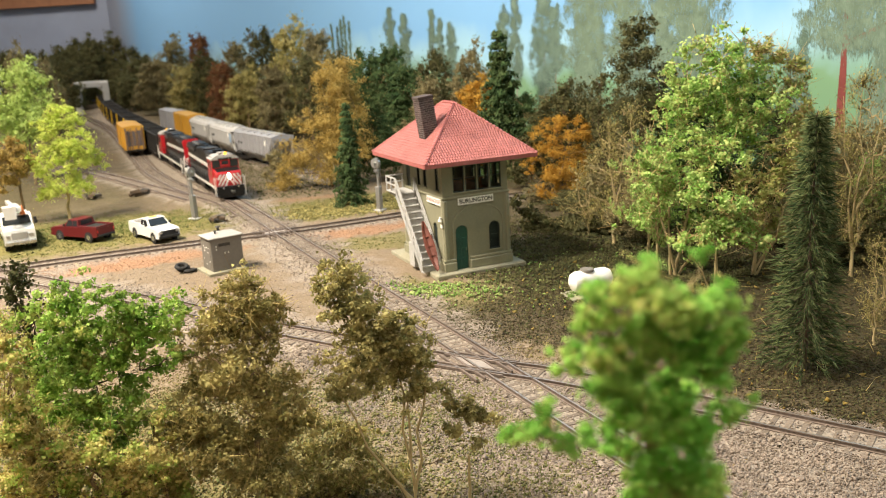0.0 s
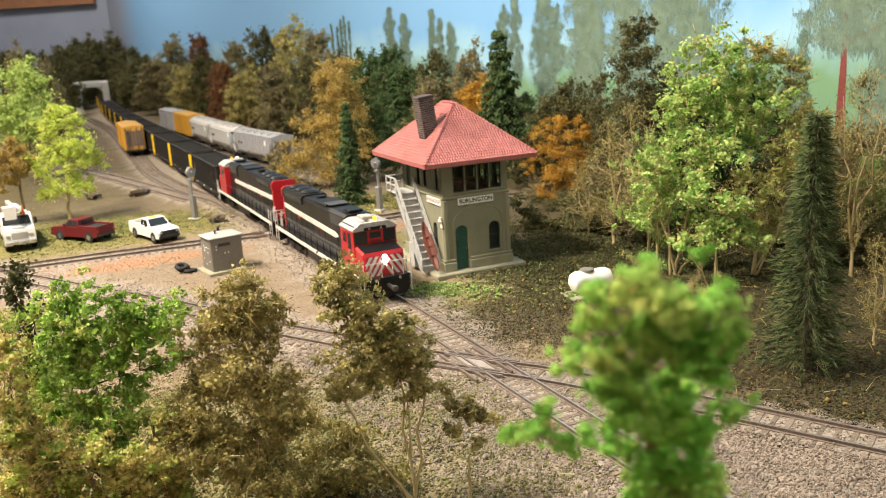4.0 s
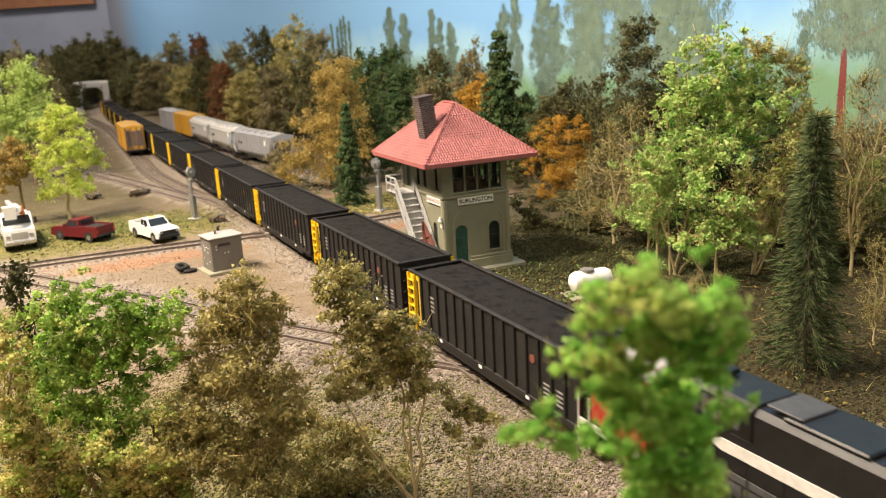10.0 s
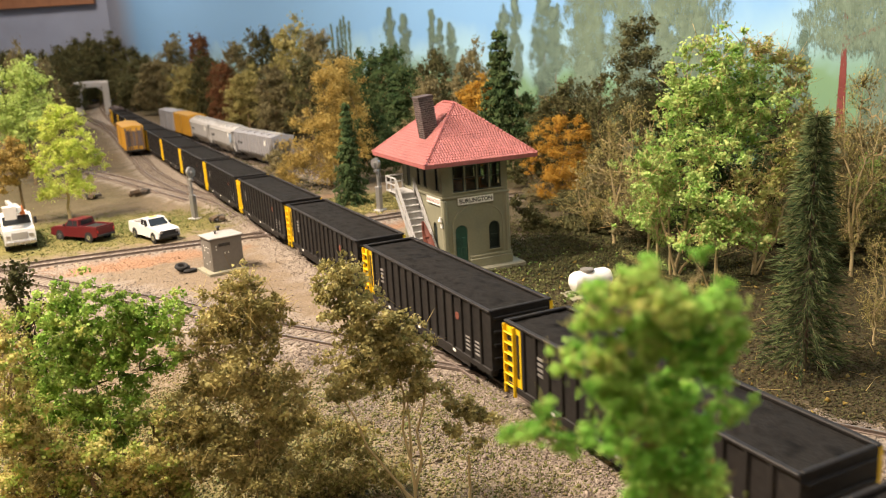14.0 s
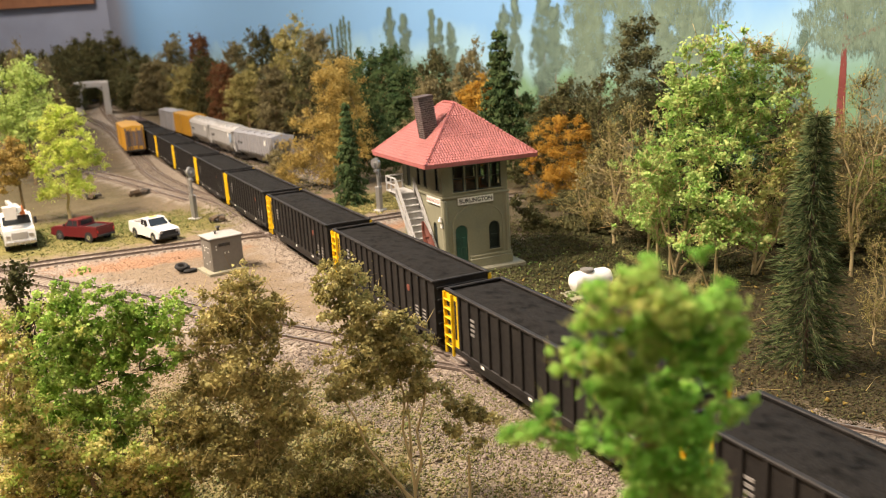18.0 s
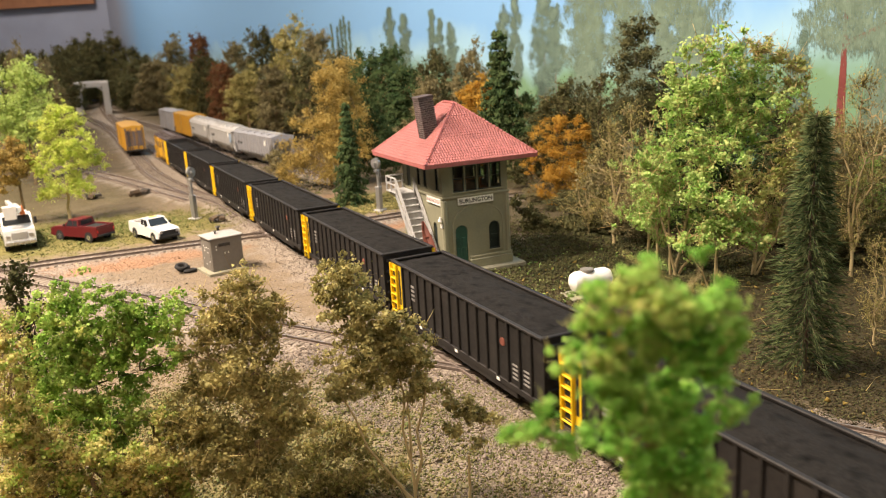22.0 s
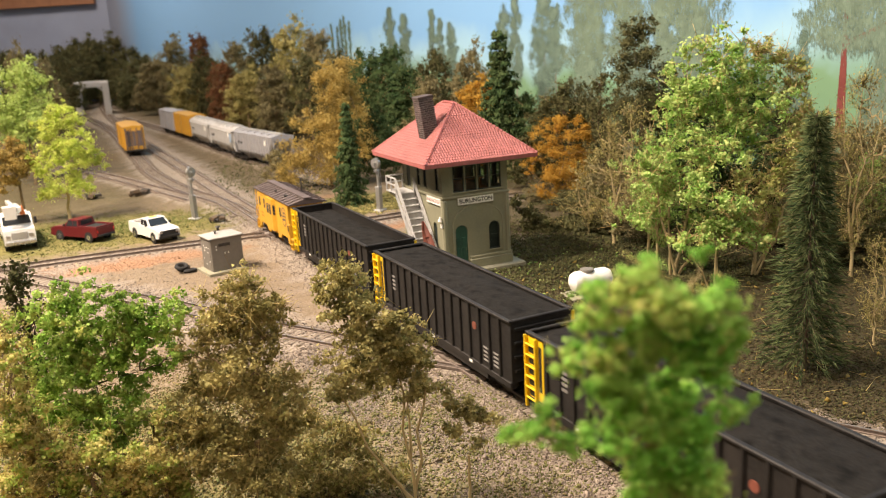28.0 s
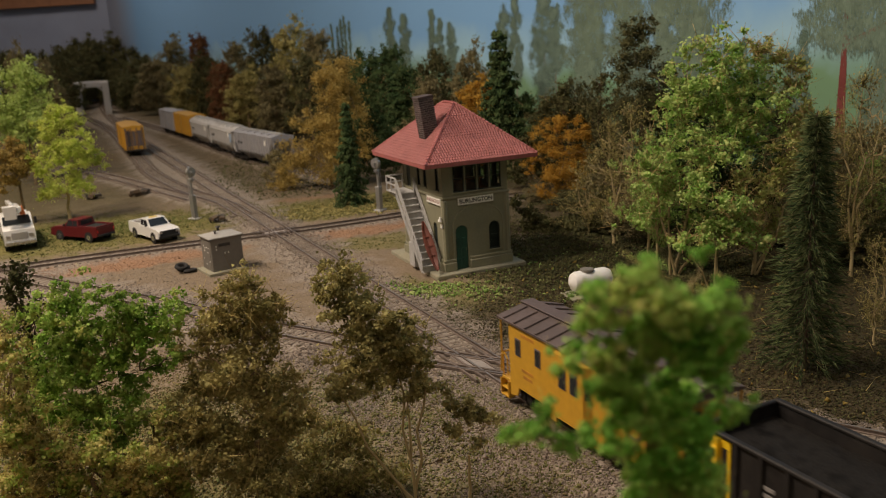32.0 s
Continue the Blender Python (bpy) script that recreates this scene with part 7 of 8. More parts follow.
    d = T[i] - S[i]
    d = d / (np.linalg.norm(d, axis=1)[:, None] + 1e-6) * 0.7 + rng.normal(0, 0.62, (m, 3)) + np.array((0, 0, 0.12))
    b = a + d / (np.linalg.norm(d, axis=1)[:, None] + 1e-6) * (twig_len * rng.uniform(0.4, 1.2, m))[:, None]
    b[:, 2] = np.maximum(b[:, 2], 1.0)
    A.append(a), B.append(b), W.append(np.full(m, twig_w))
    A, B, W = np.concatenate(A), np.concatenate(B), np.concatenate(W)
    tw = bulk_mesh(name + "_twigs", slivers(A, B, W, rng), TETRA, len(A), twig_mat or LEAF["twig"])
    dens = rng.uniform(0.25, 1.0, tips) * (rng.uniform(size=tips) > bare)
    p = dens[i] + 1e-9
    j = rng.choice(m, n, p=p / p.sum())
    t = (np.array((0.3, 0.62, 0.95, 1.02))[rng.integers(0, 4, n)] + rng.normal(0, 0.05, n))[:, None]
    P = a[j] * (1 - t) + b[j] * t + rng.normal(0, twig_len * ragged, (n, 3))
    P[:, 2] = np.clip(P[:, 2], 1.5, None)
    leaves = bulk_mesh(name + "_crown", flakes(P, leaf_len * rng.uniform(0.55, 1.3, n), rng), LEAF_FACES, n, leaf)
    trunk = wood.data(name + "_trunk", 60, fix=False)
    trunk.materials.append(bark)
    return trunk, leaves, tw


def conifer_data(name, seed, leaf, bark, n=9000, base_r=24.0, size=1.5, droop=0.35, tiers=15):
    rng = np.random.default_rng(seed)
    wood = Shape().tube([(0, 0, -2), (0.4, 0.2, 50), (0, 0, 98)], [2.2, 1.4, 0.3], 7)
    P = []
    for k in range(tiers):
        z = 10 + 86 * (k / (tiers - 1)) ** 0.92
        r = base_r * (1 - k / tiers) ** 0.85 + 1.5
        m = max(5, int(11 * (1 - k / tiers) + 4))
        for j in range(m):
            az = 2 * math.pi * (j + rng.uniform(-0.3, 0.3)) / m + k
            rr = r * rng.uniform(0.6, 1.25)
            end = (rr * math.cos(az), rr * math.sin(az), z - rr * droop)
            wood.rod((0, 0, z), end, 0.4, 4, 0.12, caps=False)
            q = int(n / (tiers * m) * (0.5 + 1.2 * (1 - k / tiers)))
            t = rng.uniform(0.12, 1.0, q) ** 0.8
            c = np.array(end)[None] * t[:, None] + np.array((0, 0, z))[None] * (1 - t)[:, None]
            c[:, 2] = z - rr * droop * t
            P.append(c + rng.normal(0, 1, (q, 3)) * np.array((1.3, 1.3, 0.75)) * (0.6 + t)[:, None])
    P = np.concatenate(P)
    leaves = bulk_mesh(name + "_crown", crumbs(P, size * rng.uniform(0.5, 1.2, len(P)), rng, 0.5), TETRA, len(P), leaf)
    trunk = wood.data(name + "_trunk", 60, fix=False)
    trunk.materials.append(bark)
    return trunk, leaves, None


def brush_pine_data(name, seed):
    """A bottle-brush pine of long wiry needles on drooping boughs."""
    rng = np.random.default_rng(seed)
    wood = Shape().tube([(0, 0, -2), (0.8, 0.3, 50), (0, 0, 99)], [1.8, 1.2, 0.4], 7)
    A, B = [], []
    for k in range(30):
        z = 7 + 90 * k / 29
        r = (26 * (1 - (k / 30)) ** 0.95 + 1.6)
        for j in range(8):
            az = 2 * math.pi * (j + rng.uniform(-0.35, 0.35)) / 8 + k * 0.7
            rr = r * rng.uniform(0.75, 1.12)
            d = np.array((math.cos(az), math.sin(az), -0.16))
            wood.rod((0, 0, z), tuple(d * rr * 0.9 + np.array((0, 0, z + 1))), 0.22, 4, 0.1, caps=False)
            q = 34
            t = rng.uniform(0.05, 1.0, q)
            a = d[None] * (rr * t)[:, None] + np.array((0, 0, z))
            e = d[None] * rng.uniform(4.0, 9.0, q)[:, None] + rng.normal(0, 2.1, (q, 3))
            A.append(a)
            B.append(a + e)
    A, B = np.concatenate(A), np.concatenate(B)
    leaves = bulk_mesh(name + "_needles", slivers(A, B, 0.28, rng), TETRA, len(A), LEAF["needle"])
    trunk = wood.data(name + "_trunk", 60, fix=False)
    trunk.materials.append(M_BARKDARK)
    return trunk, leaves, None


def foam_flakes(C, R, n, size, rng, squash=0.78, stray=0.45):
    """Small leaf flakes on the skins of the clumps (centres C, radii R), facing roughly outwards."""
    w = R ** 2
    i = rng.choice(len(C), n, p=w / w.sum())
    d = rng.normal(size=(n, 3))
    d /= np.linalg.norm(d, axis=1)[:, None]
    loose = rng.uniform(size=n) < stray
    reach = np.where(loose, np.abs(rng.normal(0, 1.15, n)), rng.uniform(0.3, 1.12, n) ** 0.6)
    P = C[i] + d * (R[i] * reach)[:, None] * np.array((1, 1, squash))
    P[:, 2] = np.maximum(P[:, 2], 0.8)
    out = d + rng.normal(0, 0.6, (n, 3))
    u = np.cross(out, rng.normal(size=(n, 3)))
    u /= np.linalg.norm(u, axis=1)[:, None] + 1e-9
    v = np.cross(out, u)
    v /= np.linalg.norm(v, axis=1)[:, None] + 1e-9
    s = (size * rng.uniform(0.5, 1.35, n))[:, None]
    fold = out / (np.linalg.norm(out, axis=1)[:, None] + 1e-9) * s * 0.22
    b = v * s * rng.uniform(0.3, 0.55, n)[:, None]
    return np.stack([P - u * s * 0.5, P + b - fold, P + u * s * 0.5, P - b - fold], 1)


def bough_data(name, seed, boughs, leaf, bark, n, size, stem, lumps=9, fuzz=0.36, sprigs=200, sprig_len=0.7, sprig_w=0.13, sprig_mat=None, fork=0.45, base=(0.0, 0.0), depth=0.8, fill=1.15, stray=0.45, stems=0):
    """A tree of foam-leaf clumps. boughs: (across, up, radius) or (across, deep, up, radius); each carries a few ragged lumps of leaf flakes on a limb."""
    rng = np.random.default_rng(seed)
    B = np.array([(b[0], rng.uniform(-1, 1) * b[2] * depth, b[1], b[2]) if len(b) == 3 else b for b in boughs], float)
    links = []
    for a in range(len(B)):
        for b in range(a):
            gap = np.linalg.norm(B[a, :3] - B[b, :3])
            if gap < fill * (B[a, 3] + B[b, 3]):
                t = rng.uniform(0.35, 0.65)
                q = B[a] * t + B[b] * (1 - t)
                q[:3] += rng.normal(0, 0.25 * q[3], 3)
                q[3] *= 0.75
                links.append(q)
    C, R = [], []
    for x, y, z, r in list(B) + links:
        m = lumps
        d = rng.normal(size=(m, 3))
        d /= np.linalg.norm(d, axis=1)[:, None]
        C.append(np.array((x, y, z)) + d * (r * rng.uniform(0.2, 1.02, m))[:, None] * np.array((1.08, 1.08, 0.9)))
        R.append(r * fuzz * rng.uniform(0.55, 1.35, m))
    C, R = np.concatenate(C), np.concatenate(R)
    C[:, 2] = np.maximum(C[:, 2], R * 0.4)
    leaves = bulk_mesh(name + "_crown", foam_flakes(C, R, n, size, rng, stray=stray), LEAF_FACES, n, leaf)
    wood = Shape()
    low, high = B[:, 2].min(), B[:, 2].max()
    mid = B[:, :3].mean(0)
    zf = max(high * 0.1, low + (mid[2] - low) * fork - B[0, 3] * 0.2)
    head = np.array((base[0] + (mid[0] - base[0]) * 0.55, base[1] + (mid[1] - base[1]) * 0.55, zf))
    pts = limb_points(rng, (base[0], base[1], -2), tuple(head), high * 0.006, 6)
    wood.tube(pts, [stem * k for k in (1.0, 0.86, 0.8, 0.75, 0.7, 0.64)], 7)
    nodes = [np.array(q) for q in pts[2:]]
    lowest = np.argsort(B[:, 2])
    for k in range(stems):
        e = B[lowest[(k * 2) % len(B)], :3]
        sp = limb_points(rng, (base[0] + rng.uniform(-3, 3) * stem, base[1] + rng.uniform(-2, 2) * stem, -2), tuple(e), high * 0.012, 6)
        wood.tube(sp, [stem * g for g in (0.75, 0.66, 0.6, 0.52, 0.45, 0.3)], 6)
        nodes += [np.array(q) for q in sp[3:]]
    order = np.argsort(np.linalg.norm(B[:, :3] - head, axis=1))
    for q in order:
        e = B[q, :3]
        A = np.array(nodes)
        cost = np.linalg.norm(A - e, axis=1) + 1.2 * np.clip(A[:, 2] - e[2] + B[q, 3] * 0.3, 0, None)
        a = A[np.argmin(cost)]
        far = np.linalg.norm(e - a)
        lp = limb_points(rng, tuple(a), tuple(e), far * 0.06, 6)
        k = float(stem * min(0.55, 0.2 + 0.3 * far / max(high, 1)))
        wood.tube(lp, [k, k * 0.85, k * 0.7, k * 0.58, k * 0.45, k * 0.3], 5)
        nodes += [np.array(g) for g in lp[2:]]
        for t in range(4):
            tip = e + rng.normal(0, B[q, 3] * 0.55, 3)
            wood.rod(lp[rng.integers(3, 6)], tuple(tip), k * 0.3, 4, k * 0.12, caps=False)
    tw = None
    if sprigs:
        i = rng.integers(0, len(C), sprigs)
        d = rng.normal(size=(sprigs, 3))
        d /= np.linalg.norm(d, axis=1)[:, None]
        a = C[i] + d * (R[i] * 0.5)[:, None]
        e = a + (d + rng.normal(0, 0.5, (sprigs, 3)) + np.array((0, 0, 0.15))) * (R[i] * 2.2 * sprig_len * rng.uniform(0.4, 1.3, sprigs))[:, None]
        tw = bulk_mesh(name + "_twigs", slivers(a, e, sprig_w, rng), TETRA, sprigs, sprig_mat or LEAF["twig"])
    trunk = wood.data(name + "_trunk", 60, fix=False)
    trunk.materials.append(bark)
    return trunk, leaves, tw


def crown_boughs(seed, count, spread, z0, z1, belly=0.35, top=0.25, size=0.3):
    """Boughs filling a tapering crown between two heights."""
    rng = np.random.default_rng(seed)
    out = []
    for k in range(count):
        f = (k + rng.uniform(0, 1)) / count
        prof = 0.7 + 0.3 * f / belly if f < belly else 1 - (1 - top) * ((f - belly) / (1 - belly)) ** 1.35
        r = spread * prof * rng.uniform(0.35, 0.95)
        az = k * 2.4 + rng.uniform(-0.6, 0.6)
        out.append((r * math.cos(az), r * math.sin(az), z0 + (z1 - z0) * f, spread * size * rng.uniform(0.75, 1.25) * (0.6 + 0.4 * prof)))
    return out


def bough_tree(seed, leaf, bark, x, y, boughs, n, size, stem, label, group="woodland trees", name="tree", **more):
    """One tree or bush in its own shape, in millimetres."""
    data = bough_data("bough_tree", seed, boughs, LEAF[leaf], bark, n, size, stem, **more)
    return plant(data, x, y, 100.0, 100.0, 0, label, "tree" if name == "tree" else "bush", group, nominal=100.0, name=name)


def plant(parts, x, y, height, width, rz, label, category="tree", group="", nominal=70.0, z=0.0, name="tree"):
    """A tree from a template, scaled to its height and width (mm)."""
    trunk, leaves, tw = parts
    t = thing(name, x, y, z, rz, label, category, group)
    t.scale = (width / nominal, width / nominal, height / 100.0)
    part("trunk", trunk, None, t)
    part("crown", leaves, None, t)
    if tw:
        tagged(part("twig_tangle", tw, None, t), kind="stuff")
    return t


def recolour(parts, leaf, bark=None):
    """The same tree shape in other colours."""
    trunk, leaves, tw = parts
    l2 = leaves.copy()
    l2.materials.clear()
    l2.materials.append(leaf)
    return trunk, l2, tw


ROUND = [bough_data("wood_tree", s, crown_boughs(s, 34, 32.0, 10, 93, size=0.38, belly=b, top=t), LEAF["olive"], M_BARK, 13000, 2.3, 2.2, lumps=6, fuzz=0.45, sprigs=260, sprig_w=0.2, sprig_mat=LEAF["drytwig"], fork=0.8, fill=0.5) for s, b, t in ((11, 0.35, 0.42), (12, 0.5, 0.5), (13, 0.3, 0.3))]
ROUND_BROWN = [recolour(r, LEAF["brown"]) for r in ROUND]
# darkened copies of the same trees, the wood's shade put into the leaves
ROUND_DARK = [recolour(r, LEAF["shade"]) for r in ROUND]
ROUND_GREEN = [recolour(r, LEAF["dark"]) for r in ROUND]
ROUND_RUST = [recolour(r, LEAF["rust"]) for r in ROUND]
ROUND_ORANGE = [recolour(r, LEAF["orange"]) for r in ROUND]
CONIFER = [conifer_data("conifer", s, LEAF["dark"], M_BARKDARK) for s in (21, 22)]
AIRY = [branchy_data("airy_tree", a, LEAF["leafy"], M_BARKTAN, 11000, 1.25, spread=40, crown=(26, 100), leaders=3, limbs=20, tips=170, twigs=7, twig_len=6.5, stem=0.85, bare=0.2, belly=0.5, twig_w=0.13, lobes=0.42) for a in (31, 32, 33)]
AIRY_BROWN = [recolour(a, LEAF["brown"]) for a in AIRY]
AIRY_DARK = [branchy_data("dark_airy_tree", 36, LEAF["shade"], M_BARKDARK, 8000, 1.6, spread=36, crown=(15, 100), limbs=16, tips=110, twigs=7, twig_len=8.0, belly=0.62, lobes=0.5, bare=0.15, twig_w=0.15, twig_mat=LEAF["brown"])]
BARE = [branchy_data("bare_tree", a, LEAF["dry"], M_BARKTAN, 2200, 1.2, spread=38, crown=(18, 100), leaders=3, limbs=20, tips=260, twigs=5, twig_len=8.5, stem=0.8, bare=0.4, twig_mat=LEAF["drytwig"], twig_w=0.14) for a in (51, 52)]
PINE = brush_pine_data("brush_pine", 61)



def near_tree(seed, leaf, bark, x, y, height, width, crown_from, n, leaf_len, tips, bare, lean_x, twig_mat, label, limbs=16, belly=0.45, twig_len=7.0, lobes=0.3):
    """A tree at the near edge in its own proportions: sizes in mm, crown_from in percent of the height."""
    k = 100.0 / height
    data = branchy_data("near_tree", seed, LEAF[leaf], bark, n, leaf_len * k, spread=width * k / 2, crown=(crown_from, 100), leaders=3, limbs=limbs, tips=tips, twigs=6, twig_len=twig_len * k, stem=0.55, bare=bare, lean=(lean_x * k, 0), belly=belly, twig_w=0.17 * k, twig_mat=LEAF[twig_mat], lobes=lobes)
    return plant(data, x, y, height, height, 0, label, group="near edge trees", nominal=100.0)


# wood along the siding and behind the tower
plant(ROUND_DARK[1], -1035, 3028, 191, 171, 318, "dark tree in the wood edge, shade put into its leaf colour", group="woodland trees")
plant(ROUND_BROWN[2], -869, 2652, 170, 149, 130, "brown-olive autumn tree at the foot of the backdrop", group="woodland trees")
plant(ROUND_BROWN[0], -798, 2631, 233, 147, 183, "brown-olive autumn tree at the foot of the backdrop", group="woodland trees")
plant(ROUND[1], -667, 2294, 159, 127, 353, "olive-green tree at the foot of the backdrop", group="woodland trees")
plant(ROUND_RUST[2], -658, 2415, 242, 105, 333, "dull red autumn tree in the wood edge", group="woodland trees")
plant(ROUND_DARK[0], -582, 2209, 178, 122, 271, "dark tree in the wood edge, shade put into its leaf colour", group="woodland trees")
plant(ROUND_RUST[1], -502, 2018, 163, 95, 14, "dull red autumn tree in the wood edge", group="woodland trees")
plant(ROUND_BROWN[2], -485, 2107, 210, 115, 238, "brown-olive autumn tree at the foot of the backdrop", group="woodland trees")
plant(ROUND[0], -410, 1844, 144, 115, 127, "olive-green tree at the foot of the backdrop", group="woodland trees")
plant(ROUND_DARK[1], -393, 1962, 237, 107, 332, "dark tree in the wood edge, shade put into its leaf colour", group="woodland trees")
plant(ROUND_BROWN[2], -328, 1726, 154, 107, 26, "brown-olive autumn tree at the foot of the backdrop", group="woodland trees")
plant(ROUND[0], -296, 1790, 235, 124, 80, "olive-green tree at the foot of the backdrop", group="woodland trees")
plant(ROUND_DARK[1], -235, 1590, 173, 98, 57, "dark tree in the wood edge, shade put into its leaf colour", group="woodland trees")
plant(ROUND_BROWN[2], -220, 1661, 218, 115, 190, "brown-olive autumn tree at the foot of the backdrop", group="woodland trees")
plant(ROUND_DARK[0], -162, 1584, 164, 97, 240, "dark tree in the wood edge, shade put into its leaf colour", group="woodland trees")
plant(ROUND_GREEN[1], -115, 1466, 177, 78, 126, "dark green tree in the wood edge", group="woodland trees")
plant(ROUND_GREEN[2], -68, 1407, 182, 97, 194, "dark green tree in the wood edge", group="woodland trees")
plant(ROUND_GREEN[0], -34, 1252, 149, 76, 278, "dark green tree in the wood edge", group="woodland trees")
plant(ROUND_DARK[1], 5, 1304, 169, 89, 52, "dark tree in the wood edge, shade put into its leaf colour", group="woodland trees")
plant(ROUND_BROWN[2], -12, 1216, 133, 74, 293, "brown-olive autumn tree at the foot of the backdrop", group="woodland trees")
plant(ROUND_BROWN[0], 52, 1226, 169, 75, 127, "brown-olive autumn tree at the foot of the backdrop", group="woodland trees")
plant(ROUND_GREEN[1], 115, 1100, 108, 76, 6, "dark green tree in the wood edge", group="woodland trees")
plant(ROUND_DARK[2], 110, 972, 67, 67, 110, "dark tree in the wood edge, shade put into its leaf colour", group="woodland trees")
plant(ROUND_DARK[0], 162, 1022, 106, 95, 208, "dark tree in the wood edge, shade put into its leaf colour", group="woodland trees")
plant(ROUND_DARK[1], 190, 975, 92, 76, 143, "dark tree in the wood edge, shade put into its leaf colour", group="woodland trees")
plant(ROUND_DARK[2], 248, 898, 118, 78, 93, "dark tree in the wood edge, shade put into its leaf colour", group="woodland trees")
plant(CONIFER[0], 86, 1091, 187, 71, 199, "dark green conifer in the wood edge", group="woodland trees", nominal=50)
plant(CONIFER[1], -55, 1250, 134, 68, 81, "dark green conifer in the wood edge", group="woodland trees", nominal=50)
plant(CONIFER[1], -101, 1464, 157, 80, 36, "dark green conifer in the wood edge", group="woodland trees", nominal=50)
plant(ROUND_ORANGE[0], 54, 1144, 126, 86, 71, "bright orange autumn tree behind the tower", group="woodland trees")
plant(CONIFER[0], -100, 935, 117, 38, 316, "small dark green conifer beside the crossing line", group="woodland trees", nominal=50)
plant(ROUND_BROWN[1], -217, 1120, 49, 43, 64, "low brown bush beside the siding", group="woodland trees")
plant(ROUND_GREEN[1], -81, 1100, 97, 60, 0, "dark green tree in the wood edge", group="woodland trees")
# trees right of the tower
plant(AIRY[2], 164, 640, 95, 65, 85, "fresh green airy tree with tan twigs at the wood edge", group="woodland trees", nominal=75)
plant(BARE[0], 146, 690, 104, 70, 101, "bare tan twiggy tree at the wood edge", group="woodland trees", nominal=75)
plant(BARE[0], 286, 560, 140, 65, 347, "bare tan twiggy tree at the wood edge", group="woodland trees", nominal=75)
plant(BARE[1], 132, 730, 64, 55, 320, "bare tan twiggy tree at the wood edge", group="woodland trees", nominal=75)
plant(BARE[1], 175, 740, 113, 76, 104, "bare tan twiggy tree at the wood edge", group="woodland trees", nominal=75)
plant(AIRY[1], 160, 600, 90, 53, 93, "fresh green airy tree with tan twigs at the wood edge", group="woodland trees", nominal=75)
plant(AIRY_BROWN[2], 257, 600, 88, 61, 196, "bare tan twiggy tree at the wood edge", group="woodland trees", nominal=75)
plant(AIRY[2], 326, 620, 73, 63, 152, "fresh green airy tree with tan twigs at the wood edge", group="woodland trees", nominal=75)
plant(AIRY_DARK[0], 154, 950, 121, 78, 212, "dark brown airy tree at the wood edge", group="woodland trees", nominal=68)
plant(AIRY_DARK[0], 173, 870, 130, 77, 84, "dark brown airy tree at the wood edge", group="woodland trees", nominal=68)
plant(ROUND_DARK[1], 309, 600, 43, 78, 74, "dark tree in the wood edge, shade put into its leaf colour", group="woodland trees")
plant(ROUND_DARK[2], 294, 660, 37, 85, 135, "dark tree in the wood edge, shade put into its leaf colour", group="woodland trees")
plant(ROUND_DARK[0], 260, 720, 38, 108, 33, "dark tree in the wood edge, shade put into its leaf colour", group="woodland trees")
plant(ROUND_DARK[1], 211, 760, 34, 103, 169, "dark tree in the wood edge, shade put into its leaf colour", group="woodland trees")
plant(ROUND_DARK[0], 156, 800, 31, 82, 154, "dark tree in the wood edge, shade put into its leaf colour", group="woodland trees")
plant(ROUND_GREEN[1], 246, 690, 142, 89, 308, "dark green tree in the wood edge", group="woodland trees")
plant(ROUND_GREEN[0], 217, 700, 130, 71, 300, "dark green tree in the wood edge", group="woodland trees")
plant(ROUND_DARK[0], 285, 680, 114, 69, 1, "dark tree in the wood edge, shade put into its leaf colour", group="woodland trees")
plant(ROUND_DARK[2], 136, 850, 20, 64, 305, "dark tree in the wood edge, shade put into its leaf colour", group="woodland trees")
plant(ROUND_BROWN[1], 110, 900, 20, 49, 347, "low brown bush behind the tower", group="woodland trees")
plant(ROUND_DARK[0], 151, 740, 20, 60, 173, "dark tree in the wood edge, shade put into its leaf colour", group="woodland trees")
plant(BARE[1], 312, 640, 100, 57, 33, "bare tan twiggy tree at the wood edge", group="woodland trees", nominal=75)
plant(AIRY_BROWN[1], 352, 660, 91, 67, 158, "bare tan twiggy tree at the wood edge", group="woodland trees", nominal=75)
plant(AIRY_BROWN[2], 286, 600, 74, 53, 181, "bare tan twiggy tree at the wood edge", group="woodland trees", nominal=75)
plant(BARE[1], 235, 430, 62, 35, 156, "low dry brush on the forest floor", group="woodland trees", nominal=75)
plant(PINE, 184, 402, 135, 45, 246, "dark wiry bottle-brush pine beside the branch line", group="woodland trees", nominal=56)
# lime and gold trees past the grass
plant(ROUND_BROWN[0], -828, 1700, 215, 69, 90, "brown-olive autumn tree at the foot of the backdrop", group="woodland trees")
plant(ROUND_BROWN[1], -817, 1800, 191, 73, 29, "brown-olive autumn tree at the foot of the backdrop", group="woodland trees")
plant(ROUND_DARK[1], -968, 2200, 199, 120, 131, "dark tree in the wood edge, shade put into its leaf colour", group="woodland trees")
# dark wood at the far end, its shadow put into the leaf colour
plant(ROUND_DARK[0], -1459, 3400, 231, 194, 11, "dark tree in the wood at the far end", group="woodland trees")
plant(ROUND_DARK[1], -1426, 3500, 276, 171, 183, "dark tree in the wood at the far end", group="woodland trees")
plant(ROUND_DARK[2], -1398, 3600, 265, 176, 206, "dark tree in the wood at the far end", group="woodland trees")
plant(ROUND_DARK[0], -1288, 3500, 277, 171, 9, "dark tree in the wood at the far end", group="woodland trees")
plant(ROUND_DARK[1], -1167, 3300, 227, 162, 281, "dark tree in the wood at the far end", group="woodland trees")
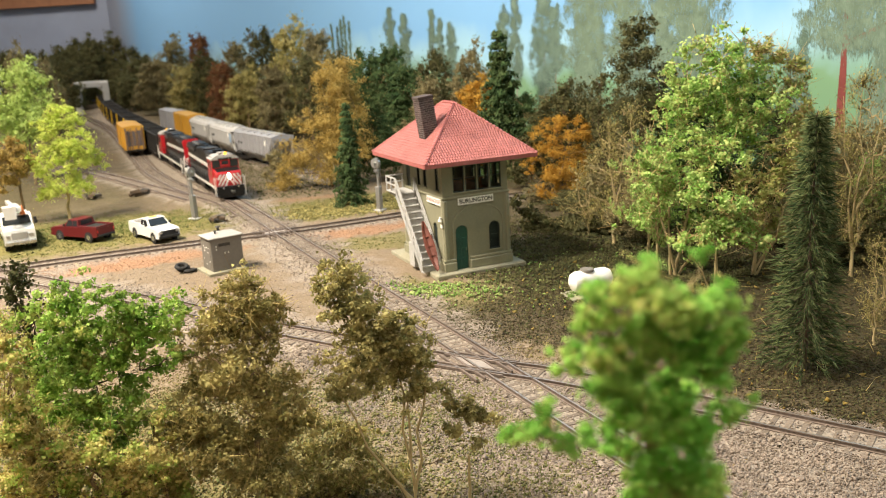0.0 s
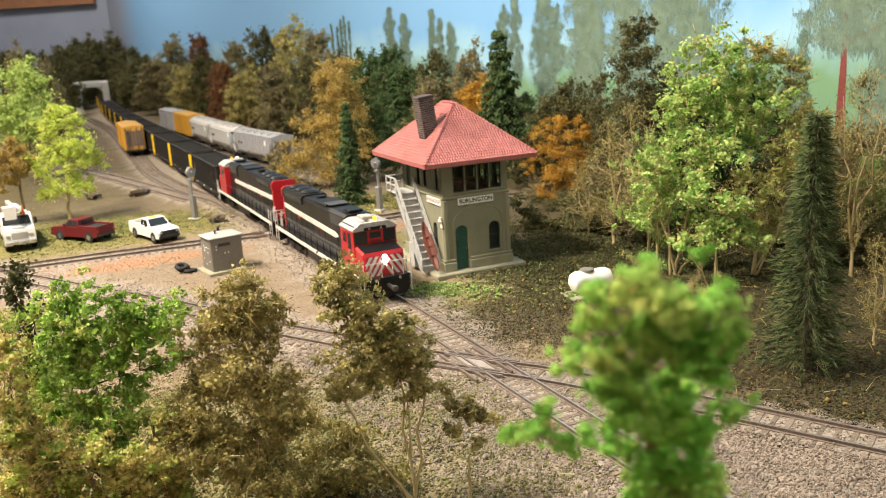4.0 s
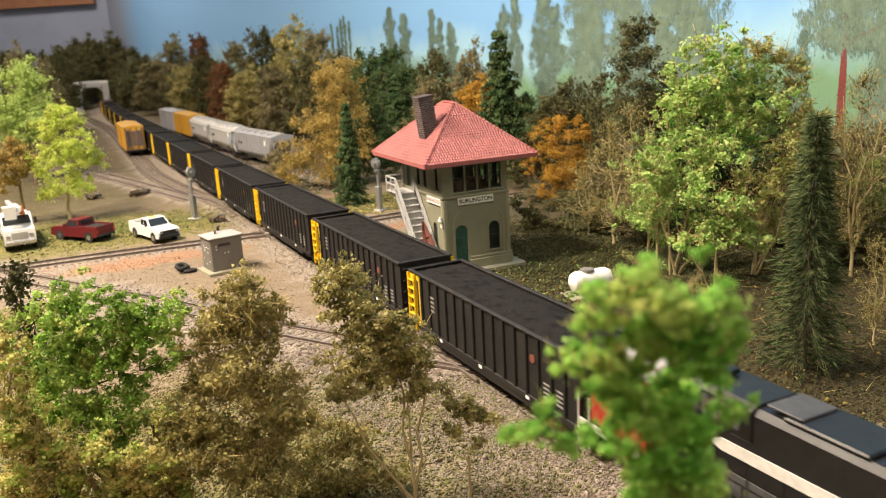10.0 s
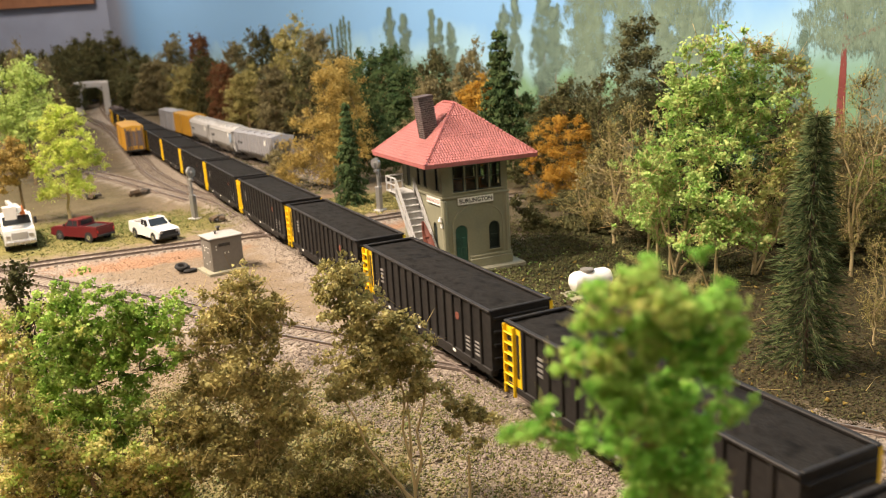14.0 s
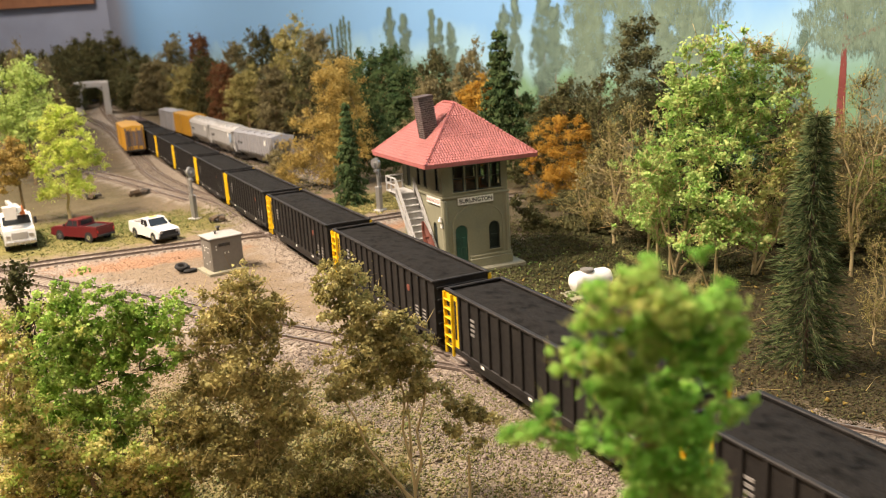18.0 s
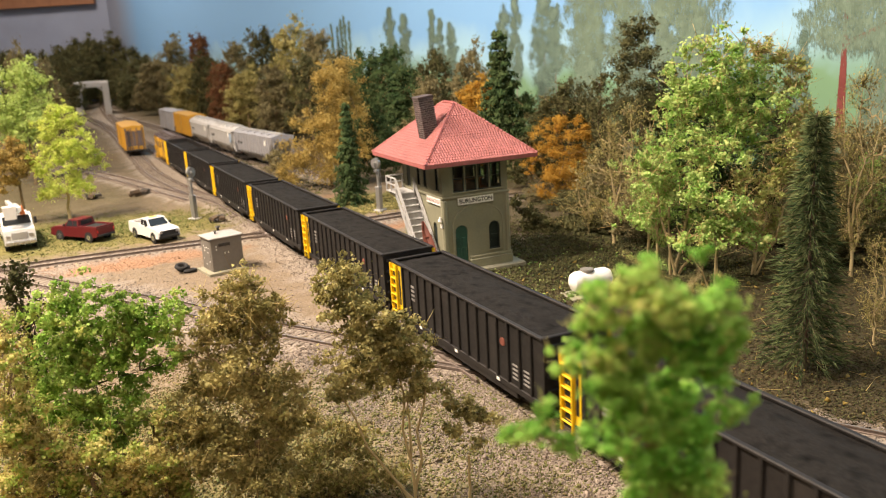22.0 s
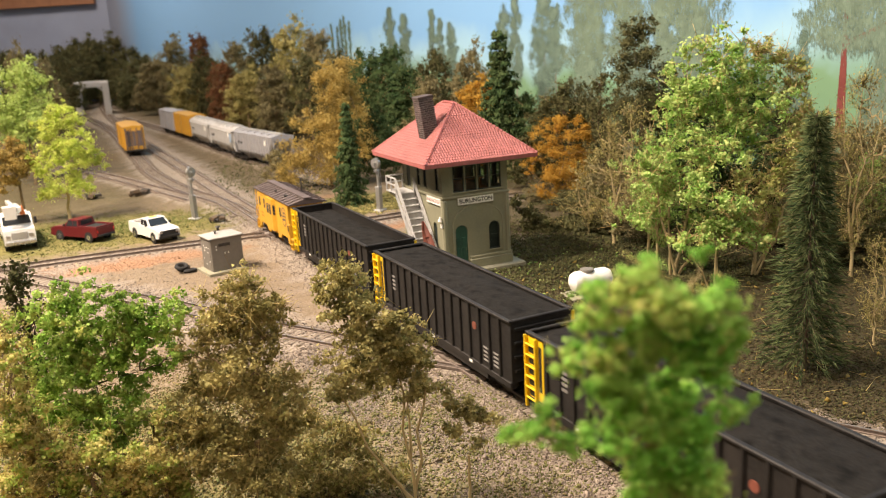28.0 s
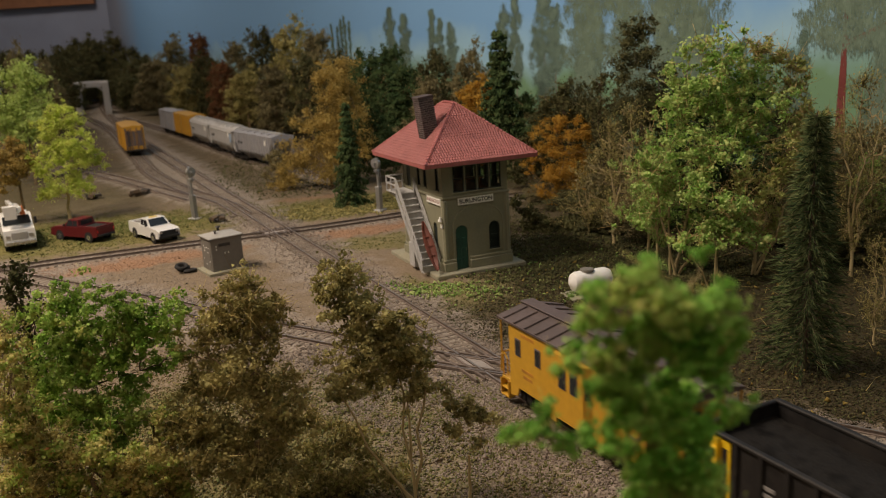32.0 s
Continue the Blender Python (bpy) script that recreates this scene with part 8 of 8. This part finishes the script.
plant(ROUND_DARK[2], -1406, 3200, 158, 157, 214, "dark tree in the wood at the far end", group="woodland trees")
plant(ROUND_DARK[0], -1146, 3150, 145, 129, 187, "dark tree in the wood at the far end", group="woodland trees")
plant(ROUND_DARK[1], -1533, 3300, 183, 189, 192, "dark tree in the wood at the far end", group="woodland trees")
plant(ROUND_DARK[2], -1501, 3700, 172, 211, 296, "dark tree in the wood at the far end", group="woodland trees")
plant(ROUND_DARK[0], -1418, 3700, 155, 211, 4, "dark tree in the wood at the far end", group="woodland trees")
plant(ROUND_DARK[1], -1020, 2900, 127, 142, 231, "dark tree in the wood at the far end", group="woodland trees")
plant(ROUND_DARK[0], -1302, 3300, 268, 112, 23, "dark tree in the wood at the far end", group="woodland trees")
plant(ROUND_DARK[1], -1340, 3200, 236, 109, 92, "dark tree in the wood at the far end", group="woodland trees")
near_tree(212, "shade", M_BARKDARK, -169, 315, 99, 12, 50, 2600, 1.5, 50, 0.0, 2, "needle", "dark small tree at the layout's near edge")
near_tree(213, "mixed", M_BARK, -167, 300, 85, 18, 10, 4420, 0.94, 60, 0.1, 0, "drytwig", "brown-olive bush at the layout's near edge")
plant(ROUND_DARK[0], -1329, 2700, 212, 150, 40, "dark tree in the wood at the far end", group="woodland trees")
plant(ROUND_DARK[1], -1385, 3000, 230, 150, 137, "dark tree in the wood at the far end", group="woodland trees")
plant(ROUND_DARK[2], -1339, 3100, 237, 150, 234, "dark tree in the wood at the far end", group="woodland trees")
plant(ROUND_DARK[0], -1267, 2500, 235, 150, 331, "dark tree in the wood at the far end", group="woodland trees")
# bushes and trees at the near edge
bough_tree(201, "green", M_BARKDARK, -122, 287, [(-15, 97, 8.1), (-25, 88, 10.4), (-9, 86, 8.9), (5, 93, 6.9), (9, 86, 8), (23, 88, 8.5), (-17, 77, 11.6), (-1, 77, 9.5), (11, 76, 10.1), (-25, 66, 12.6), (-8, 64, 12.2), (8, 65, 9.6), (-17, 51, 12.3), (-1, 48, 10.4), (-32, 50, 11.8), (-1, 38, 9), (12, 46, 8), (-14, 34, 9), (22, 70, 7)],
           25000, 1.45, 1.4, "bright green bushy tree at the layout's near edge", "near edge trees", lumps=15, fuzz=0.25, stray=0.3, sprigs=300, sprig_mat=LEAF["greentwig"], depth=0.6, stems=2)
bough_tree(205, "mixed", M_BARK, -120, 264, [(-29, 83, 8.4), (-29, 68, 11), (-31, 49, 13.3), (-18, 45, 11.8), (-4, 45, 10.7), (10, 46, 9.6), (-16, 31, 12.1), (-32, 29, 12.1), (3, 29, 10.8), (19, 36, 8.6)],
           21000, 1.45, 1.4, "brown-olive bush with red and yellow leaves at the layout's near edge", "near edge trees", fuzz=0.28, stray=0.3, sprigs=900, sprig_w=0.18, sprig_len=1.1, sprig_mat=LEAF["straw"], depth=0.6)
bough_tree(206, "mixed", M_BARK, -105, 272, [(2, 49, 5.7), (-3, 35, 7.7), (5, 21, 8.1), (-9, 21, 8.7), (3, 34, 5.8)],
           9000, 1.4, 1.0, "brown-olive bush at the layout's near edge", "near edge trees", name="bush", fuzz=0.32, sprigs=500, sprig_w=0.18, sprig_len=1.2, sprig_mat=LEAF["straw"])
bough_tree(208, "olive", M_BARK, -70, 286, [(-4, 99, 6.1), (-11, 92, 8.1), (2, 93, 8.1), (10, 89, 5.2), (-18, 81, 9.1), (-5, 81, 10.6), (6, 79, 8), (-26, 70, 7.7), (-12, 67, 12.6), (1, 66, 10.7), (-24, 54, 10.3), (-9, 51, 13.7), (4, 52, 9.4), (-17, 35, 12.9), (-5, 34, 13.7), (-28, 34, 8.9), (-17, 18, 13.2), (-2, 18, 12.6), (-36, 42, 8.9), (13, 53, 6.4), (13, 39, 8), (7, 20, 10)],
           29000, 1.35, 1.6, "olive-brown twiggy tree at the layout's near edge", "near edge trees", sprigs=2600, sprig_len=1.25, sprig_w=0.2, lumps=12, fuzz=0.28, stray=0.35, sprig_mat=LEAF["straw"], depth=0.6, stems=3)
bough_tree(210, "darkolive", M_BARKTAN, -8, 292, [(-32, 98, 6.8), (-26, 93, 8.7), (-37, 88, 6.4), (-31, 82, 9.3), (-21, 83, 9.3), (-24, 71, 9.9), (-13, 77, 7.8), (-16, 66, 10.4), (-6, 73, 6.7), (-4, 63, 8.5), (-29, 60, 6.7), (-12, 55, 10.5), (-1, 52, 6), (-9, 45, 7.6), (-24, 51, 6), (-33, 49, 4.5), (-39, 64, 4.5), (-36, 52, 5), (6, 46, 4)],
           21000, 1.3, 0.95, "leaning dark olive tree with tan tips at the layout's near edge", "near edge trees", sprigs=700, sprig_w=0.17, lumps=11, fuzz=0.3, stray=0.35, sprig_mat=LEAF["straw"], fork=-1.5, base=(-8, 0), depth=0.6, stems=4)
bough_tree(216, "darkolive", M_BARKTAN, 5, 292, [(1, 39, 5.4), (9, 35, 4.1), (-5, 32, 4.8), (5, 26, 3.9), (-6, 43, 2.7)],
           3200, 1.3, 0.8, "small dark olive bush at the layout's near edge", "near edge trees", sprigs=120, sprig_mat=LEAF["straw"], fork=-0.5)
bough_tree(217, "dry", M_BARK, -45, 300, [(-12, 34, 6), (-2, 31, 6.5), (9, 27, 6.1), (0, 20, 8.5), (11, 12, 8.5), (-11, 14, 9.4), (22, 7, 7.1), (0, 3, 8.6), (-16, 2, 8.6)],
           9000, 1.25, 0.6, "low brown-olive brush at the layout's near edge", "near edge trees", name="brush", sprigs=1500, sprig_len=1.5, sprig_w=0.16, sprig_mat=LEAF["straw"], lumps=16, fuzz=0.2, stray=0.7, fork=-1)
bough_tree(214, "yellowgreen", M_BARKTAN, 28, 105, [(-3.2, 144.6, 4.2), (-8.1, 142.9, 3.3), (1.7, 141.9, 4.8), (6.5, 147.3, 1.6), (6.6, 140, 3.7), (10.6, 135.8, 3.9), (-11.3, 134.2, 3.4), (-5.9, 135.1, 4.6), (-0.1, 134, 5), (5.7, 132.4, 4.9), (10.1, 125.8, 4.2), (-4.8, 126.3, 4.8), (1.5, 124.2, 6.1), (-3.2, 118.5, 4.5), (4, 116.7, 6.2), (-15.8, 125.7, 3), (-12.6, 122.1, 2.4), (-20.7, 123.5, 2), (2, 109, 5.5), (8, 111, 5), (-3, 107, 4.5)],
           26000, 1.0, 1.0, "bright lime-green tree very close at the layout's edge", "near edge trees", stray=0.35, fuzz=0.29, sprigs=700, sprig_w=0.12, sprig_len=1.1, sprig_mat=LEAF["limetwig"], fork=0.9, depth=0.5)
# trees standing free
bough_tree(301, "leafy", M_BARKTAN, 168, 585, [(15, 162, 15.9), (36, 164, 14.9), (25, 142, 20.6), (52, 140, 19.8), (5, 124, 20.9), (34, 118, 24.6), (62, 119, 18.9), (-3, 103, 16.1), (23, 94, 21.1), (54, 93, 22), (-19, 81, 18.2), (-4, 63, 19.4), (21, 65, 16.5), (-26, 45, 16.1), (24, 36, 18.6)],
           21000, 2.2, 1.35, "fresh green airy tree with tan twigs at the wood edge", lumps=12, fuzz=0.24, stray=0.35, sprigs=1100, sprig_len=0.9, sprig_w=0.33, fork=0.3, depth=0.8, stems=3)
bough_tree(313, "leafy", M_BARKTAN, 186, 548, [(-11, 65, 12.8), (12, 57, 13.6), (0, 37, 12.9), (25, 32, 11.3), (-20, 31, 11.3)],
           8500, 2.1, 0.95, "young fresh green tree with tan stems at the wood edge", lumps=12, fuzz=0.25, stray=0.4, sprigs=500, sprig_w=0.3, sprig_len=1.0, fork=0.2, stems=2)
bough_tree(302, "tangle", M_BARKTAN, 222, 575, [(0, 162, 11.5), (18, 151, 13.6), (28, 131, 15.6), (33, 107, 15.7), (20, 98, 17.8), (-9, 68, 18), (25, 70, 17), (41, 77, 14), (-1, 39, 17.3), (21, 29, 15.2)],
           10500, 2.1, 1.25, "half-bare tan and olive tree with wiry twigs at the wood edge", lumps=13, fuzz=0.22, stray=0.6, sprigs=1900, sprig_len=1.0, sprig_w=0.34, fork=0.3, depth=0.8, stems=3)
bough_tree(310, "brown", M_BARK, 330, 640, [(-15, 62, 19), (8, 79, 19.9), (17, 47, 22.3), (-7, 30, 22.6), (17, 6, 25.6), (-7, 2, 22.8), (22, 2, 23), (-25, 81, 13.2)],
           24000, 2.3, 2.6, "dull olive tree with wiry twigs in the wood edge", lumps=10, fuzz=0.36, sprigs=1100, sprig_len=1.4, sprig_w=0.28, depth=0.8)
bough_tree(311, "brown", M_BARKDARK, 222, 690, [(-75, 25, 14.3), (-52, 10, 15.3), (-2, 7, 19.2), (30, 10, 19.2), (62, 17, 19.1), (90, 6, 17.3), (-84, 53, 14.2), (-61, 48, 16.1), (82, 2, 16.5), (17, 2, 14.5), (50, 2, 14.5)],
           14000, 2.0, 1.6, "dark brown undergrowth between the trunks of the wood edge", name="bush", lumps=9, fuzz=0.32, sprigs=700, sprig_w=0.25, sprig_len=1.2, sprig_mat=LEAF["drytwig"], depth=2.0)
# undergrowth in shadow, its darkness put into the leaf colour
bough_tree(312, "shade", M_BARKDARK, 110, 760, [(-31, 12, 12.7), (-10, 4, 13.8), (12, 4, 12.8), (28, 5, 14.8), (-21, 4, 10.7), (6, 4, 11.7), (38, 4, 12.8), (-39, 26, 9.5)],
           12000, 2.2, 1.5, "brown undergrowth behind the tower, shade put into its dark leaf colour", name="bush", lumps=9, fuzz=0.32, sprigs=500, sprig_w=0.25, sprig_mat=LEAF["drytwig"], depth=1.5)
bough_tree(303, "orange", M_BARK, 130, 880, [(-6, 82, 15.2), (22, 80, 13.8), (-16, 57, 15.3), (5, 59, 19.4), (27, 54, 11.8), (-4, 30, 18.2), (18, 28, 15.4), (-32, 37, 10.5), (4, 6, 15.5), (-20, 12, 12.7), (23, 7, 12)],
           24000, 1.35, 2.0, "bright orange tree of soft upright tufts beside the crossing line", sprigs=200, sprig_mat=LEAF["orange"], fuzz=0.33, stray=0.55)
bough_tree(304, "gold", M_BARK, -140, 1075, [(23, 152, 18.2), (-4, 137, 18.2), (31, 128, 23.2), (5, 106, 25), (40, 97, 18.4), (-20, 86, 18.4), (16, 69, 26.8), (43, 60, 16.8), (-37, 58, 21), (-9, 36, 27.1), (23, 27, 18.7), (-48, 24, 21.2), (-64, 11, 15.3)],
           36000, 2.0, 2.6, "golden autumn tree beside the siding", sprigs=500, sprig_w=0.25, sprig_mat=LEAF["drytwig"], fuzz=0.44)
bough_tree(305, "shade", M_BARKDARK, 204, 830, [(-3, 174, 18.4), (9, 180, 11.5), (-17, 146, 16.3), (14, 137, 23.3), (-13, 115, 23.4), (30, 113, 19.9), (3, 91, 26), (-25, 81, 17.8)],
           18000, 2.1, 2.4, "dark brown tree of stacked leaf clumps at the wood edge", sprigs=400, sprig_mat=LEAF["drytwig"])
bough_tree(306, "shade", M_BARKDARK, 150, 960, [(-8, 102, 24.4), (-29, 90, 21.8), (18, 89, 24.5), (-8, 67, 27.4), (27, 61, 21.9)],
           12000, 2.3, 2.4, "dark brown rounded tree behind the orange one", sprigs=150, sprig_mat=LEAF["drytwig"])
bough_tree(307, "lime", M_BARKTAN, -424, 936, [(1, 129, 11.8), (-17, 108, 13.2), (14, 113, 14.5), (-1, 88, 18.6), (31, 90, 13.3), (-20, 73, 14.7), (14, 65, 18.7), (41, 67, 12), (-9, 44, 16.1), (23, 39, 13.5), (-24, 32, 10.8)],
           22000, 1.9, 2.2, "light lime-green tree on the grass", sprigs=500, sprig_w=0.25, sprig_mat=LEAF["limetwig"], fork=0.3)
bough_tree(308, "softgreen", M_BARK, -608, 1250, [(10, 172, 24.3), (-11, 149, 29.6), (23, 143, 24.4), (3, 111, 33.3), (-28, 100, 29.9), (25, 93, 19.4), (-18, 66, 35.4)],
           16000, 3.0, 3.0, "pale green rounded tree past the grass", sprigs=0)
bough_tree(309, "gold", M_BARK, -471, 930, [(5, 91, 14.5), (-8, 70, 17.2), (9, 72, 14.6), (-6, 47, 17.3)],
           11000, 1.9, 2.0, "golden-olive bush on the grass", name="bush", sprigs=200, sprig_mat=LEAF["drytwig"])


# ---- loose stones, crumbs and leaf litter on the ground ----
def scatter(name, count, x0, x1, y0, y1, seed, keep, size, material, label, lift=0.0, flat=0.6):
    rng = np.random.default_rng(seed)
    X, Y = rng.uniform(x0, x1, count), rng.uniform(y0, y1, count)
    ok = keep(X, Y, rng)
    X, Y = X[ok], Y[ok]
    Z = ground_height(X, Y) + lift
    s = size * rng.uniform(0.5, 1.3, len(X)) * np.where(rng.uniform(size=len(X)) > 0.97, 1.8, 1.0)
    me = bulk_mesh(name, crumbs(np.stack([X, Y, Z], -1), s, rng, flat), TETRA, len(X), material)
    tagged(new(name, me), label, "ground cover", kind="stuff")


def keep_ballast(X, Y, rng):
    d = gap_to(TRACK_PTS[:2], X, Y)
    clear = np.abs(d - 8.25) > 1.3
    clear &= ((X - 54) * 0.585 + (Y - 404) * 0.811 < 22) | (X < 30)
    return clear & (rng.uniform(size=len(X)) < np.clip((40 - d) / 22, 0, 1))


def keep_cover(index):
    def f(X, Y, rng):
        return (rng.uniform(size=len(X)) < ground_cover(X, Y)[index]) & (gap_to(TRACK_PTS[:3], X, Y) > 15)
    return f


def keep_dirt(X, Y, rng):
    b, r, g, w = ground_cover(X, Y)
    return (rng.uniform(size=len(X)) < 1 - np.maximum.reduce([b, r, w])) & (gap_to(TRACK_PTS[:3], X, Y) > 15)


def keep_at(cx, cy, rx, ry, turn, seed):
    def f(X, Y, rng):
        return (rng.uniform(size=len(X)) < blob(X, Y, cx, cy, rx, ry, turn, seed, 0.6)) & (gap_to(TRACK_PTS[:3], X, Y) > 15)
    return f


scatter("ballast", 120000, -260, 260, 250, 900, 1, keep_ballast, 0.6, M_BALLAST, "loose grey-tan ballast stones along the tracks", 0.25)
scatter("ballast", 190000, -160, 270, 235, 470, 21, keep_cover(0), 0.52, M_BALLAST, "crushed pinkish-grey gravel at the layout's near edge", 0.2, 0.8)
scatter("red_dirt", 22000, -430, 0, 660, 850, 2, keep_cover(1), 0.5, M_REDDIRT, "crumbly red dirt beside the crossing line", 0.1)
scatter("leaf_litter", 80000, 20, 330, 300, 800, 3, keep_cover(3), 0.62, M_MOULD, "brown leaf litter on the forest floor", 0.2)
scatter("grass_tufts", 60000, -520, 120, 480, 1000, 4, keep_cover(2), 0.5, LEAF["grass"], "short olive grass tufts", 0.3, 1.3)
scatter("grass_tufts", 9000, -420, -60, 1000, 1420, 16, keep_at(-250, 1210, 70, 240, 20, 81), 1.0, LEAF["weed"], "short dull grass between the siding and the main line", 0.3, 1.0)
scatter("grass_tufts", 11000, -540, -180, 740, 980, 24, keep_at(-400, 862, 125, 46, 15, 91), 1.1, LEAF["turf"], "clumped olive grass under the parked trucks", 0.5, 0.8)
scatter("gravel", 90000, -320, 260, 270, 480, 5, keep_dirt, 0.55, M_LITTER, "coarse brown gravel and litter", 0.1)
scatter("gravel", 12000, -420, -100, 480, 720, 6, keep_dirt, 0.5, M_BALLAST, "scattered pale gravel on dirt", 0.05)


scatter("grass_tufts", 45000, -230, 90, 280, 440, 12, keep_cover(2), 0.6, LEAF["grass"], "short dry olive tufts at the layout's near edge", 0.2, 1.2)


scatter("ivy", 6000, -70, 120, 530, 650, 7, keep_at(0, 580, 42, 22, -20, 71), 0.85, LEAF["leafy"], "low green ivy in front of the tower", 0.9, 0.8)
scatter("weeds", 12000, 20, 260, 520, 800, 8, keep_at(140, 655, 95, 105, 20, 73), 0.95, LEAF["weed"], "dark low weeds beside the tower", 0.9, 0.8)
scatter("weeds", 16000, 10, 260, 480, 860, 14, keep_at(130, 660, 110, 150, 20, 77), 1.0, LEAF["shade"], "dry brown weeds beside the tower", 0.9, 0.8)
scatter("weeds", 900, 10, 240, 500, 720, 15, keep_at(100, 600, 90, 70, 20, 79), 0.9, LEAF["leafy"], "low green weeds beside the tower", 1.1, 0.8)
scatter("weeds", 9000, -200, 60, 860, 1010, 10, keep_at(-70, 935, 110, 45, 25, 75), 1.1, LEAF["olive"], "low olive weeds behind the crossing line", 0.5, 0.8)
scatter("soil_clods", 34000, 0, 330, 330, 640, 22, keep_cover(3), 0.5, M_MOULD, "dark crumbly soil clods on the forest floor", 0.1, 0.8)
scatter("moss", 26000, 0, 330, 340, 640, 23, keep_cover(3), 0.55, LEAF["weed"], "dull green moss crumbs on the forest floor", 0.3, 0.8)
def fallen_twigs(count, x0, x1, y0, y1, seed):
    """Thin dry twigs lying about on the forest floor."""
    rng = np.random.default_rng(seed)
    X, Y = rng.uniform(x0, x1, count), rng.uniform(y0, y1, count)
    ok = ground_cover(X, Y)[3] > 0.5
    X, Y = X[ok], Y[ok]
    az, ln = rng.uniform(0, 6.28, len(X)), rng.uniform(5, 20, len(X))
    a = np.stack([X, Y, ground_height(X, Y) + rng.uniform(0.5, 2.0, len(X))], -1)
    b = a + np.stack([ln * np.cos(az), ln * np.sin(az), rng.uniform(-0.5, 5.0, len(X))], -1)
    me = bulk_mesh("fallen_twigs", slivers(a, b, rng.uniform(0.14, 0.3, len(X)), rng), TETRA, len(X), LEAF["straw"])
    tagged(new("fallen_twigs", me), "thin dry tan twigs fallen on the forest floor", "ground cover", kind="stuff")


fallen_twigs(240, 110, 330, 370, 620, 31)
scatter("yellow_leaves", 320, 20, 240, 330, 640, 9, keep_cover(3), 1.2, LEAF["gold"], "fallen yellow leaves", 1.0)


motions()
